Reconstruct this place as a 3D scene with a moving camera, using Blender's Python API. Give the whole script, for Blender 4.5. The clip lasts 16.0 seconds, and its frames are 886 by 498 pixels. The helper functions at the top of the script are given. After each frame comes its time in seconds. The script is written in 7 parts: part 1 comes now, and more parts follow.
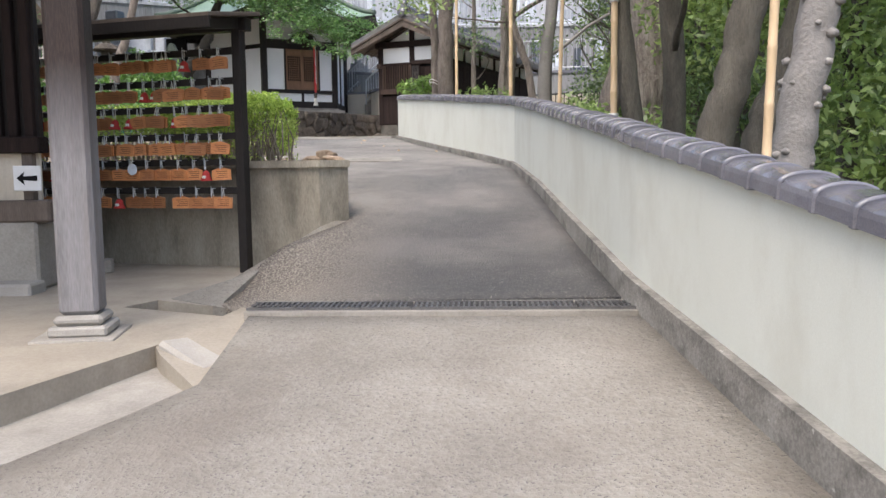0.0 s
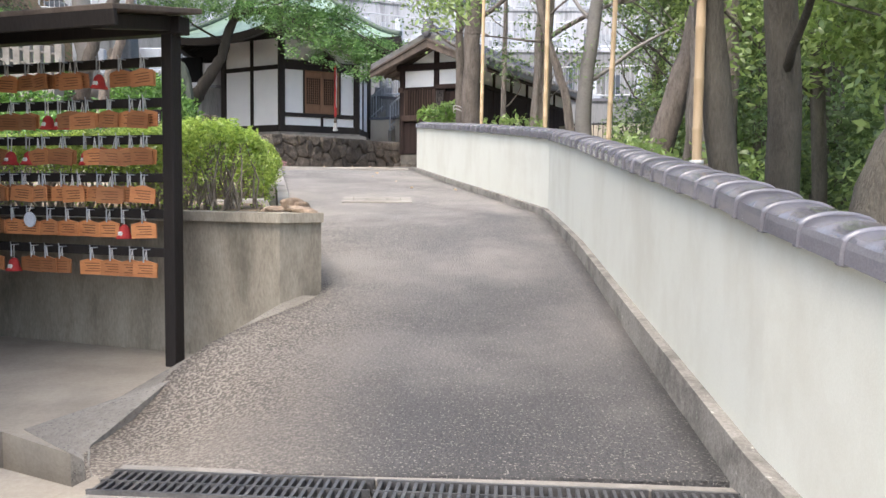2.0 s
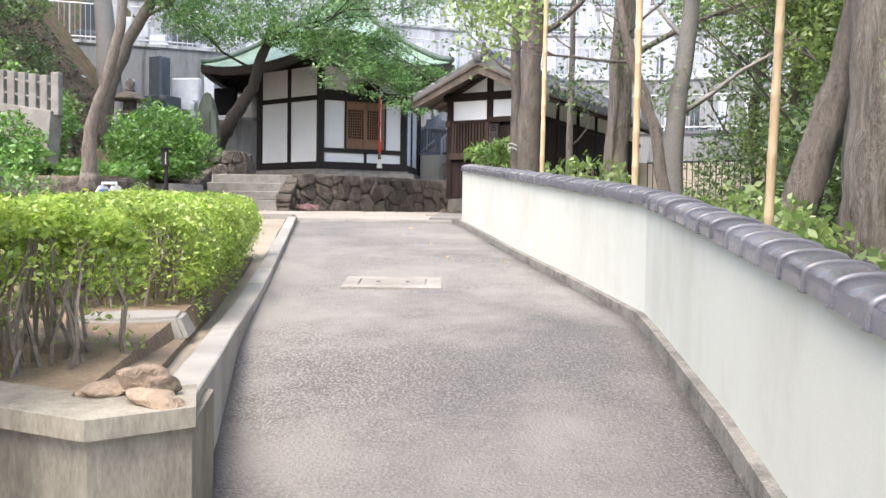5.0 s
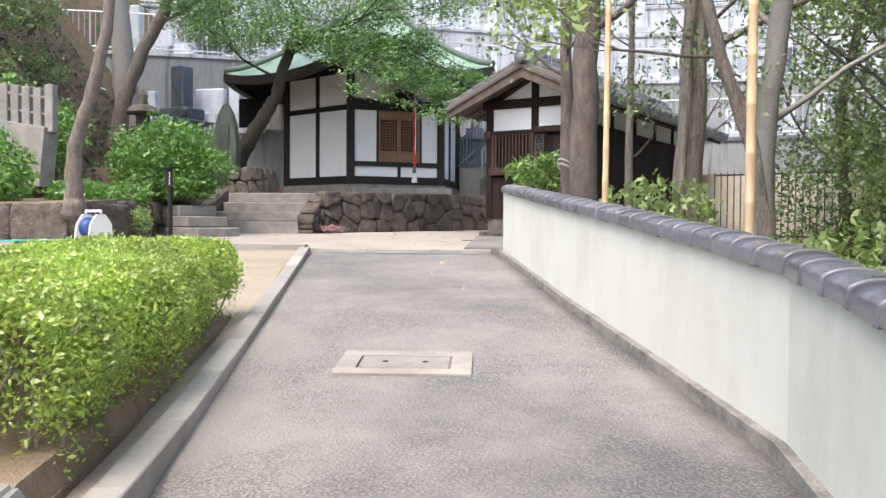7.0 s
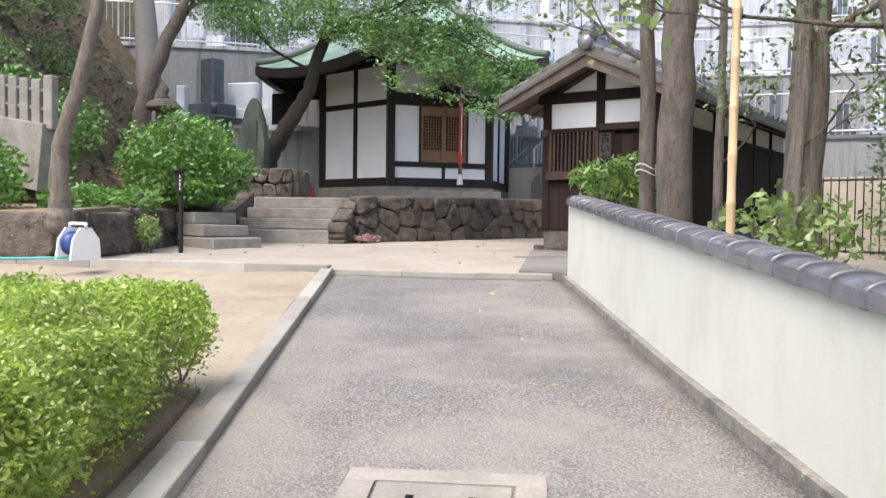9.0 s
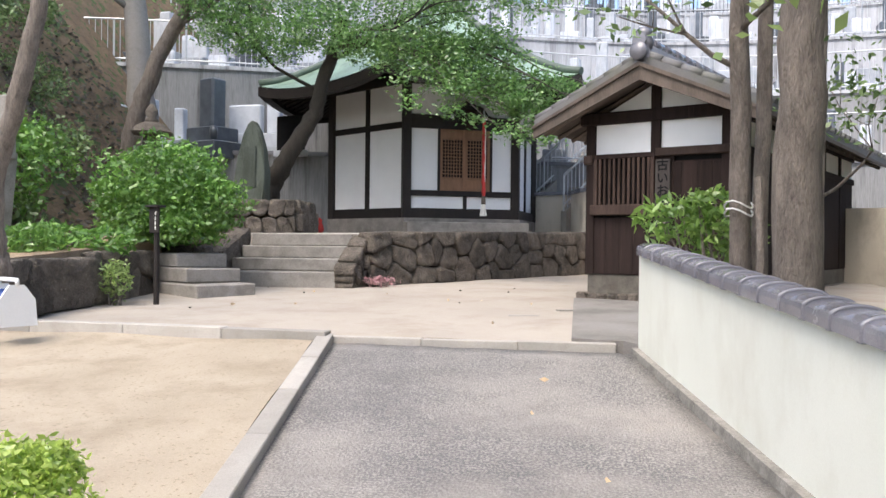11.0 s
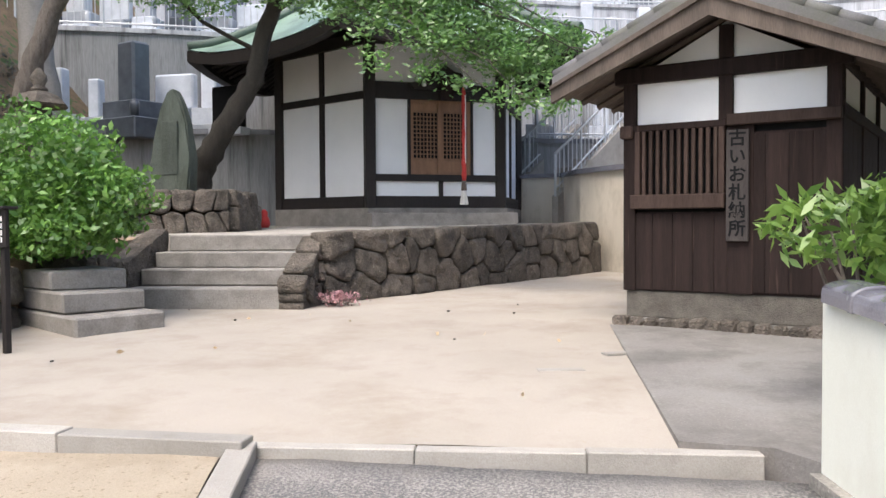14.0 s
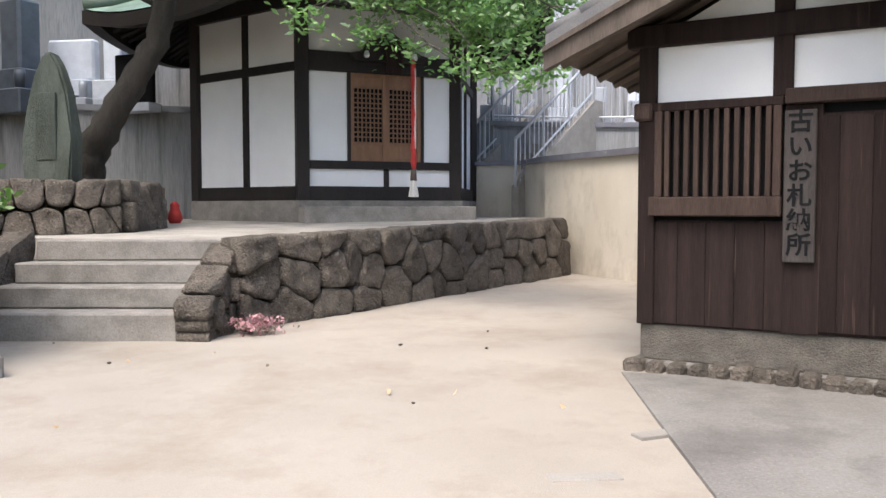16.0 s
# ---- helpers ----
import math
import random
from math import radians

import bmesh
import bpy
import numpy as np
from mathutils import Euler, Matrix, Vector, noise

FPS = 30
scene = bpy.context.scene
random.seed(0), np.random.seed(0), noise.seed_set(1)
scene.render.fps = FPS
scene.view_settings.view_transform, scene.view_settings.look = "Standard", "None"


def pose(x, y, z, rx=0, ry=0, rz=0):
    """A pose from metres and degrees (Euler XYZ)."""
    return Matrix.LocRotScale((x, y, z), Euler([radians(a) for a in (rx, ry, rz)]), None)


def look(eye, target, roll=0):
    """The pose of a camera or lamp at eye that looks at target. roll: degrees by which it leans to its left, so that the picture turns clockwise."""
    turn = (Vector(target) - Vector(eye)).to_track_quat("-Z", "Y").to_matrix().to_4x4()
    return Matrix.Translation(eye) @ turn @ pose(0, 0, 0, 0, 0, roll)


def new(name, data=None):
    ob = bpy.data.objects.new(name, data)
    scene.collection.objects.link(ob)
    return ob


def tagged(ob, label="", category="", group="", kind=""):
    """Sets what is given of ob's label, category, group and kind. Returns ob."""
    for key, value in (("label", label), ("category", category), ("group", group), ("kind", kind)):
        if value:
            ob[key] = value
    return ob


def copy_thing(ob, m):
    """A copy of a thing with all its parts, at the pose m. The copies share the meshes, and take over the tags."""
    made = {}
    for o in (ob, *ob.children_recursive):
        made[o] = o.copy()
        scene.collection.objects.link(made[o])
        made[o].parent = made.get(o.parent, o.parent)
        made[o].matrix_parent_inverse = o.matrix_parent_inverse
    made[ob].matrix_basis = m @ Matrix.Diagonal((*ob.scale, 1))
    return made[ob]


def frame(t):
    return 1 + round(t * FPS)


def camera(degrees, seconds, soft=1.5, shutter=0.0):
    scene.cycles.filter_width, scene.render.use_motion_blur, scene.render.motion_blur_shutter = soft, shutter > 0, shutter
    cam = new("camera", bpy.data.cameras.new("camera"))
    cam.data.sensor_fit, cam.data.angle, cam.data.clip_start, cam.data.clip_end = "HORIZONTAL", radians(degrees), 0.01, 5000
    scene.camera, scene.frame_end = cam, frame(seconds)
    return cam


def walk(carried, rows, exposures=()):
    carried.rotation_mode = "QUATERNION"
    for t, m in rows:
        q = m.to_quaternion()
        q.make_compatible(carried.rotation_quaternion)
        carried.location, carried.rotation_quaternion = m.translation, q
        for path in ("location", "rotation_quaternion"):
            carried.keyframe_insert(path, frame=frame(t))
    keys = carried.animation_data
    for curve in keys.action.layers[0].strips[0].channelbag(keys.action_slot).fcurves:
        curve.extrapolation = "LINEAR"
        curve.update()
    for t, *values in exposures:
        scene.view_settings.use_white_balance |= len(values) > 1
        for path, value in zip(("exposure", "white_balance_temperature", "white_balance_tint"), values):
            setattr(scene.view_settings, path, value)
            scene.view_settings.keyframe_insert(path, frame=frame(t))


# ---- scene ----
cam = camera(55.9, 16.0)
METRES, EYE, TILT, LEAN, TURN = 16.0, 1.35, 0.0, 0.0, 0.0
ROWS = [
    (0.0, 0.0, 0.0, 0.0, -0.07, -5.86, 0.72),
    (0.5, 0.004, 0.0316, 0.0024, 0.1, -5.84, 0.17),
    (1.0, 0.0046, 0.0636, 0.0067, 0.43, -5.42, -0.36),
    (1.5, 0.008, 0.0938, 0.0098, 1.11, -4.51, -0.13),
    (2.0, 0.0092, 0.1248, 0.0126, 2.06, -4.14, -0.58),
    (2.5, 0.0104, 0.1563, 0.0163, 2.21, -4.27, -0.79),
    (3.0, 0.0121, 0.1863, 0.0203, 3.15, -4.75, -0.95),
    (3.5, 0.0107, 0.2177, 0.025, 3.42, -4.24, -0.57),
    (4.0, 0.0117, 0.2479, 0.0298, 3.94, -2.74, -0.62),
    (6.5, 0.0094, 0.398, 0.0513, 9.19, -1.93, -0.66),
    (7.0, 0.0034, 0.4274, 0.0564, 9.29, -1.76, -0.34),
    (7.5, -0.0002, 0.4559, 0.0605, 9.84, -1.96, 0.02),
    (8.0, -0.0072, 0.4858, 0.0642, 10.67, -2.07, -0.47),
    (8.5, -0.0126, 0.5149, 0.0658, 11.46, -2.31, -0.24),
    (9.0, -0.0191, 0.5428, 0.0701, 12.41, -2.0, -0.77),
    (11.5, -0.0612, 0.691, 0.088, 13.56, -0.34, -0.54),
    (12.0, -0.0689, 0.72, 0.0901, 13.4, -1.16, -0.56),
    (12.5, -0.0788, 0.7492, 0.0927, 12.66, -0.68, -0.69),
    (13.0, -0.0908, 0.7797, 0.0951, 10.96, -0.02, 0.14),
    (13.5, -0.1002, 0.8113, 0.0986, 10.75, -0.56, 0.49),
    (14.0, -0.1109, 0.8441, 0.1015, 10.78, -1.79, 0.32),
    (14.5, -0.1189, 0.8768, 0.1047, 10.93, -2.75, 0.03),
    (15.0, -0.1287, 0.9093, 0.1082, 9.39, -3.0, 0.26),
    (15.5, -0.1334, 0.9416, 0.1102, 7.78, -3.38, 0.51),
    (16.0, -0.1404, 0.9719, 0.1132, 6.69, -2.97, 0.03),
]
walk(cam, [(t, pose(0, 0, EYE, TILT, LEAN, TURN) @ pose(METRES * x, METRES * y, METRES * z, 90 + pitch, roll, yaw)) for t, x, y, z, yaw, pitch, roll in ROWS],
     exposures=[(0.0, 1.08), (0.5, 1.2), (2.5, 1.5), (4.0, 1.72), (6.5, 1.52), (9.0, 1.38), (12.5, 1.36), (16.0, 1.45)])

# ---- world, sun, exposure ----
SUN_EL, SUN_AZ = 60.0, 203.0
world = bpy.data.worlds.new("world")
world.use_nodes = True
scene.world = world
wn = world.node_tree
bg = wn.nodes["Background"]
sky = wn.nodes.new("ShaderNodeTexSky")
sky.sky_type, sky.sun_disc = "NISHITA", False
sky.sun_elevation, sky.sun_rotation = radians(SUN_EL), radians(SUN_AZ)
sky.air_density, sky.dust_density, sky.ozone_density = 1.0, 4.0, 0.6
wn.links.new(sky.outputs[0], bg.inputs[0])
bg.inputs[1].default_value = 0.15
sun = new("sun", bpy.data.lights.new("sun", "SUN"))
sun.data.energy, sun.data.angle, sun.data.color = 0.9, radians(35), (1.0, 0.96, 0.9)
a, e = radians(SUN_AZ), radians(SUN_EL)
sun.matrix_world = look((0, 0, 0), (-math.sin(a) * math.cos(e), -math.cos(a) * math.cos(e), -math.sin(e)))


# ---- materials ----
def material(name, dark, light, scale=6.0, fine=90.0, rough=0.8, bump=0.3, metal=0.0, contrast=0.5, stain=None, stain_scale=0.8,
             stain_amount=0.5, stretch=(1, 1, 1), island=0.0, vary=0.12, distance=0.01, coat=0.0, spots=None, spot_scale=60.0, spot_at=0.62, axis_mix=(), gloss=0.5):
    """A surface with broad mottling, fine grain, optional stains and specks, varied from piece to piece."""
    m = bpy.data.materials.new(name)
    m.use_nodes = True
    t = m.node_tree
    p = t.nodes["Principled BSDF"]
    L = t.links.new
    geo = t.nodes.new("ShaderNodeNewGeometry")
    mp = t.nodes.new("ShaderNodeMapping")
    mp.inputs["Scale"].default_value = stretch
    L(geo.outputs["Position"], mp.inputs[0])

    def noi(s, detail=5, rough_=0.6):
        n = t.nodes.new("ShaderNodeTexNoise")
        n.inputs["Scale"].default_value, n.inputs["Detail"].default_value, n.inputs["Roughness"].default_value = s, detail, rough_
        L(mp.outputs[0], n.inputs["Vector"])
        return n.outputs["Fac"]

    def ramp(src, lo, hi):
        r = t.nodes.new("ShaderNodeMapRange")
        r.inputs[1].default_value, r.inputs[2].default_value = lo, hi
        L(src, r.inputs[0])
        return r.outputs[0]

    def mix(fac, c1, c2, mode="MIX"):
        x = t.nodes.new("ShaderNodeMix")
        x.data_type, x.blend_type = "RGBA", mode
        for sock, v in ((x.inputs[0], fac), (x.inputs[6], c1), (x.inputs[7], c2)):
            if isinstance(v, (int, float)):
                sock.default_value = v
            elif isinstance(v, tuple):
                sock.default_value = (*v, 1)
            else:
                L(v, sock)
        return x.outputs[2]

    broad, grain = noi(scale), noi(fine, 3)
    w = contrast / 2
    col = mix(ramp(broad, 0.5 - w * 0.7 - 0.02, 0.5 + w * 0.7 + 0.02), dark, light)
    col = mix(0.35, col, mix(ramp(grain, 0.35, 0.65), dark, light))
    if spots:
        col = mix(ramp(noi(spot_scale, 2), spot_at, spot_at + 0.06), col, spots)
    for c_far, y_a, y_b, axis, swing in axis_mix:
        # mixes towards another mottled colour along one axis, across a ragged edge
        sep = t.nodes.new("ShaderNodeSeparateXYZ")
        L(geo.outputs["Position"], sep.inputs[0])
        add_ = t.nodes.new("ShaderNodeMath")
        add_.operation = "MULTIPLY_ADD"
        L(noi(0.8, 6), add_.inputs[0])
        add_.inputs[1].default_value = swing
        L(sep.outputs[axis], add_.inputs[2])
        col = mix(ramp(add_.outputs[0], y_a + swing / 2, y_b + swing / 2), col, mix(ramp(noi(70, 2), 0.45, 0.6), mix(ramp(noi(0.8, 6), 0.42, 0.6), c_far[0], c_far[1]), c_far[2]))
    if stain:
        fac = t.nodes.new("ShaderNodeMath")
        fac.operation, fac.inputs[1].default_value = "MULTIPLY", stain_amount
        L(ramp(noi(stain_scale, 7, 0.7), 0.48, 0.68), fac.inputs[0])
        col = mix(fac.outputs[0], col, stain)
    info = t.nodes.new("ShaderNodeObjectInfo")
    rnd = geo.outputs["Random Per Island"] if island else info.outputs["Random"]
    amount = island or vary
    if amount:
        hsv = t.nodes.new("ShaderNodeHueSaturation")
        r = t.nodes.new("ShaderNodeMapRange")
        r.inputs[3].default_value, r.inputs[4].default_value = 1 - amount, 1 + amount
        L(rnd, r.inputs[0])
        L(r.outputs[0], hsv.inputs["Value"])
        L(col, hsv.inputs["Color"])
        col = hsv.outputs[0]
    L(col, p.inputs["Base Color"])
    p.inputs["Metallic"].default_value = metal
    p.inputs["Specular IOR Level"].default_value = gloss
    p.inputs["Coat Weight"].default_value = coat
    rr = t.nodes.new("ShaderNodeMapRange")
    rr.inputs[3].default_value, rr.inputs[4].default_value = max(0.05, rough - 0.12), min(1, rough + 0.1)
    L(broad, rr.inputs[0])
    L(rr.outputs[0], p.inputs["Roughness"])
    if bump:
        b = t.nodes.new("ShaderNodeBump")
        b.inputs["Strength"].default_value, b.inputs["Distance"].default_value = bump, distance
        add = t.nodes.new("ShaderNodeMath")
        L(broad, add.inputs[0])
        L(grain, add.inputs[1])
        L(add.outputs[0], b.inputs["Height"])
        L(b.outputs[0], p.inputs["Normal"])
    return m


def leaf_material(name, dark, light, glow=0.35):
    m = bpy.data.materials.new(name)
    m.use_nodes = True
    t = m.node_tree
    t.nodes.remove(t.nodes["Principled BSDF"])
    L = t.links.new
    geo = t.nodes.new("ShaderNodeNewGeometry")
    ramp = t.nodes.new("ShaderNodeValToRGB")
    ramp.color_ramp.elements[0].color, ramp.color_ramp.elements[1].color = (*dark, 1), (*light, 1)
    L(geo.outputs["Random Per Island"], ramp.inputs[0])
    noi = t.nodes.new("ShaderNodeTexNoise")
    noi.inputs["Scale"].default_value = 1.7
    L(geo.outputs["Position"], noi.inputs["Vector"])
    hsv = t.nodes.new("ShaderNodeHueSaturation")
    r = t.nodes.new("ShaderNodeMapRange")
    r.inputs[1].default_value, r.inputs[2].default_value, r.inputs[3].default_value, r.inputs[4].default_value = 0.3, 0.7, 0.75, 1.3
    L(noi.outputs["Fac"], r.inputs[0])
    L(r.outputs[0], hsv.inputs["Value"])
    L(ramp.outputs[0], hsv.inputs["Color"])
    d, tr, gl = t.nodes.new("ShaderNodeBsdfDiffuse"), t.nodes.new("ShaderNodeBsdfTranslucent"), t.nodes.new("ShaderNodeBsdfGlossy")
    gl.inputs["Roughness"].default_value = 0.45
    gl.inputs["Color"].default_value = (1, 1, 1, 1)
    for n in (d, tr):
        L(hsv.outputs[0], n.inputs["Color"])
    m1, m2 = t.nodes.new("ShaderNodeMixShader"), t.nodes.new("ShaderNodeMixShader")
    m1.inputs[0].default_value, m2.inputs[0].default_value = glow, 0.06
    L(d.outputs[0], m1.inputs[1]), L(tr.outputs[0], m1.inputs[2])
    L(m1.outputs[0], m2.inputs[1]), L(gl.outputs[0], m2.inputs[2])
    L(m2.outputs[0], t.nodes["Material Output"].inputs["Surface"])
    return m


# asphalt turns tan towards negative X and paler with rising Y
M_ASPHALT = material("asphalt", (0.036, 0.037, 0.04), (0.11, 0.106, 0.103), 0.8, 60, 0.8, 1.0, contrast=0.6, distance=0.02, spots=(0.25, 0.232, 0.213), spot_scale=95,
                     spot_at=0.6, stain=(0.06, 0.06, 0.064), stain_scale=0.45, stain_amount=0.5, axis_mix=((((0.12, 0.104, 0.088), (0.25, 0.217, 0.18), (0.36, 0.318, 0.268)), -0.15, -1.15, 0, 0.9), (((0.14, 0.136, 0.134), (0.3, 0.277, 0.256), (0.325, 0.302, 0.28)), 5.4, 11.0, 1, 5.0)))
M_ROADCON = material("worn_concrete", (0.19, 0.172, 0.148), (0.36, 0.335, 0.3), 1.4, 40, 0.9, 0.9, distance=0.015, contrast=0.45, spots=(0.13, 0.12, 0.115), spot_scale=80, spot_at=0.6,
                     stain=(0.19, 0.165, 0.14), stain_scale=0.9, stain_amount=0.6)
M_CONC = material("concrete", (0.24, 0.22, 0.195), (0.4, 0.375, 0.34), 2.5, 70, 0.88, 0.4, stain=(0.13, 0.12, 0.1), stain_scale=1.6)
M_PLAT = material("platform_concrete", (0.3, 0.26, 0.21), (0.44, 0.395, 0.33), 2.0, 60, 0.88, 0.3, stain=(0.2, 0.18, 0.15), stain_scale=1.2)
M_KERB = material("kerb_stone", (0.27, 0.25, 0.225), (0.43, 0.41, 0.38), 5, 120, 0.85, 0.45, stain=(0.16, 0.145, 0.12), stain_scale=2.5, vary=0.2)
M_SAND = material("sand", (0.285, 0.251, 0.21), (0.405, 0.367, 0.322), 0.9, 130, 0.95, 0.35, contrast=0.8, stain=(0.245, 0.2, 0.155), stain_scale=1.3, stain_amount=0.6,
                  spots=(0.34, 0.28, 0.2), spot_scale=45, spot_at=0.7)
M_SANDG = material("garden_sand", (0.235, 0.195, 0.145), (0.36, 0.312, 0.243), 1.3, 110, 0.95, 0.5, contrast=0.7, stain=(0.17, 0.135, 0.095), stain_scale=1.6, stain_amount=0.6, spots=(0.2, 0.16, 0.11), spot_scale=38, spot_at=0.62)
M_SOIL = material("soil", (0.17, 0.118, 0.078), (0.38, 0.29, 0.2), 4, 60, 0.95, 0.8, distance=0.03)
M_LITTER = material("leaf_litter", (0.07, 0.05, 0.03), (0.2, 0.14, 0.085), 3, 30, 0.95, 1.0, distance=0.05, spots=(0.05, 0.09, 0.025), spot_scale=4, spot_at=0.55)
M_PLASTER = material("cream_plaster", (0.535, 0.545, 0.485), (0.63, 0.64, 0.585), 1.5, 220, 0.85, 0.14, contrast=0.9, stain=(0.42, 0.4, 0.33), stain_scale=1.6, stain_amount=0.36, stretch=(1, 1, 0.55))
M_WHITE = material("white_plaster", (0.74, 0.75, 0.77), (0.82, 0.83, 0.84), 2, 150, 0.8, 0.08, vary=0.03)
M_BEIGE = material("beige_plaster", (0.48, 0.43, 0.36), (0.62, 0.57, 0.49), 1.2, 120, 0.9, 0.15, stain=(0.22, 0.19, 0.14), stain_scale=1.3, stain_amount=0.55, stretch=(1, 1, 0.5))
M_TILE = material("grey_roof_tile", (0.11, 0.11, 0.13), (0.22, 0.217, 0.25), 8, 150, 0.24, 0.08, vary=0.16, coat=0.4, stain=(0.06, 0.058, 0.062), stain_scale=4.0, stain_amount=0.35)
M_PLINTH = material("stained_plinth", (0.12, 0.112, 0.1), (0.33, 0.31, 0.28), 3.2, 60, 0.9, 0.5, contrast=0.7, stain=(0.05, 0.046, 0.04), stain_scale=4.5, stain_amount=0.75, spots=(0.42, 0.4, 0.36), spot_scale=22, spot_at=0.68)
M_SIGNWOOD = material(gloss=0.2, name="dark_sign_wood", dark=(0.036, 0.031, 0.03), light=(0.085, 0.075, 0.071), scale=4, fine=70, rough=0.75, bump=0.35, stretch=(2, 2, 0.25))
M_SLAT = material("brown_slat_wood", (0.03, 0.019, 0.016), (0.085, 0.058, 0.048), 4, 70, 0.8, 0.35, gloss=0.2, stretch=(2, 2, 0.25), vary=0.25)
M_TWIG = material("grey_twigs", (0.17, 0.14, 0.115), (0.4, 0.345, 0.3), 9, 50, 0.9, 0.4, vary=0.2)
M_TILEM = material("mossy_roof_tile", (0.1, 0.1, 0.105), (0.19, 0.185, 0.185), 3, 90, 0.7, 0.4, vary=0.2, stain=(0.075, 0.085, 0.04), stain_scale=1.5, stain_amount=0.7)
M_DARKWOOD = material("black_stained_wood", (0.012, 0.01, 0.01), (0.032, 0.026, 0.024), 5, 90, 0.65, 0.25, gloss=0.3, stretch=(1, 1, 0.15))
M_BROWN = material("dark_brown_boards", (0.0125, 0.0084, 0.0077), (0.036, 0.0238, 0.0215), 4, 60, 0.85, 0.35, gloss=0.16, stretch=(4, 4, 0.16), vary=0.2, spots=(0.055, 0.036, 0.029), spot_scale=7, spot_at=0.66)
M_GREYWOOD = material("weathered_wood", (0.06, 0.047, 0.039), (0.15, 0.118, 0.098), 4, 70, 0.78, 0.35, gloss=0.4, stretch=(2, 2, 0.25), vary=0.15)
M_PILLAR = material("silvered_timber", (0.11, 0.105, 0.11), (0.26, 0.25, 0.26), 2, 50, 0.7, 0.3, stretch=(3, 3, 0.3), stain=(0.1, 0.06, 0.045), stain_scale=1.2, axis_mix=((((0.022, 0.013, 0.011), (0.05, 0.03, 0.025), (0.04, 0.025, 0.02)), 1.3, 1.85, 2, 0.5),))
M_LATTICE = material("brown_lattice_wood", (0.15, 0.075, 0.04), (0.27, 0.15, 0.085), 5, 60, 0.6, 0.2, stretch=(2, 2, 0.3))
M_COPPER = material("green_copper", (0.16, 0.25, 0.185), (0.33, 0.45, 0.36), 1.2, 40, 0.4, 0.15, stain=(0.06, 0.08, 0.055), stain_scale=1.3, stain_amount=0.75)
M_COPPERD = material("dark_copper", (0.06, 0.09, 0.075), (0.12, 0.16, 0.13), 2, 40, 0.6, 0.15)
M_ROCK = material("grey_brown_rock", (0.06, 0.049, 0.041), (0.235, 0.2, 0.166), 8, 45, 0.92, 1.0, distance=0.06, stain=(0.04, 0.038, 0.028), stain_scale=3.5, stain_amount=0.7, vary=0.36, contrast=0.75, spots=(0.3, 0.26, 0.21), spot_scale=24, spot_at=0.66)
M_PLANTER = material("planter_concrete", (0.2, 0.175, 0.14), (0.41, 0.375, 0.31), 2.2, 50, 0.92, 0.5, stain=(0.08, 0.072, 0.055), stain_scale=1.6, stain_amount=0.7, stretch=(1.5, 1.5, 0.5))
# darker bark copy: the shade on the leaning tree is put into its colour
M_BARKS = material("shade_painted_bark", (0.022, 0.019, 0.015), (0.06, 0.052, 0.043), 6, 50, 0.9, 0.9, distance=0.03, stretch=(2, 2, 0.5))
M_ROCKTAN = material("tan_rock", (0.2, 0.14, 0.1), (0.42, 0.33, 0.245), 6, 50, 0.9, 0.8, distance=0.02, vary=0.25)
M_STEP = material("stair_stone", (0.175, 0.16, 0.145), (0.33, 0.31, 0.287), 4, 60, 0.9, 0.5, stain=(0.1, 0.088, 0.077), stain_scale=3)
M_SLAB = material("grey_slab_concrete", (0.15, 0.14, 0.13), (0.27, 0.255, 0.24), 1.6, 60, 0.9, 0.4, stain=(0.085, 0.077, 0.07), stain_scale=1.4, stain_amount=0.6, spots=(0.33, 0.31, 0.29), spot_scale=70, spot_at=0.66)
M_MORTAR = material("rough_mortar", (0.1, 0.09, 0.078), (0.22, 0.2, 0.172), 9, 80, 0.95, 0.9, distance=0.02, stain=(0.07, 0.06, 0.05), stain_scale=2.0, stain_amount=0.6)
M_GRAVEW = material("cemetery_concrete", (0.34, 0.35, 0.375), (0.56, 0.57, 0.6), 1.6, 30, 0.9, 0.2, stain=(0.13, 0.13, 0.135), stain_scale=1.7, stain_amount=0.85, stretch=(2.2, 2.2, 0.16), vary=0.06)
# grime streaks, with the tree shade on the lower tiers put into the base colour
M_GRAVEDIM = material("grimy_shade_dark_concrete", (0.17, 0.172, 0.178), (0.38, 0.385, 0.395), 1.6, 30, 0.92, 0.25, stain=(0.055, 0.055, 0.055), stain_scale=1.6, stain_amount=0.85, stretch=(2.6, 2.6, 0.15), vary=0.05)
M_GRAVE = material("granite", (0.34, 0.37, 0.42), (0.6, 0.63, 0.68), 3, 120, 0.5, 0.1, vary=0.45)
M_GRAVED = material("dark_granite", (0.045, 0.055, 0.07), (0.13, 0.15, 0.18), 3, 120, 0.4, 0.1, vary=0.4)
M_STELE = material("greenish_slate", (0.035, 0.046, 0.038), (0.1, 0.118, 0.098), 3, 60, 0.85, 0.8, stain=(0.028, 0.036, 0.024), stain_scale=4, stain_amount=0.8, stretch=(1.5, 1.5, 0.4), distance=0.03)
M_RAIL = material("grey_metal_rail", (0.42, 0.44, 0.47), (0.56, 0.58, 0.6), 5, 60, 0.45, 0.05, metal=0.3)
M_IRON = material("black_iron", (0.012, 0.013, 0.015), (0.03, 0.032, 0.035), 8, 90, 0.5, 0.15, metal=0.4)
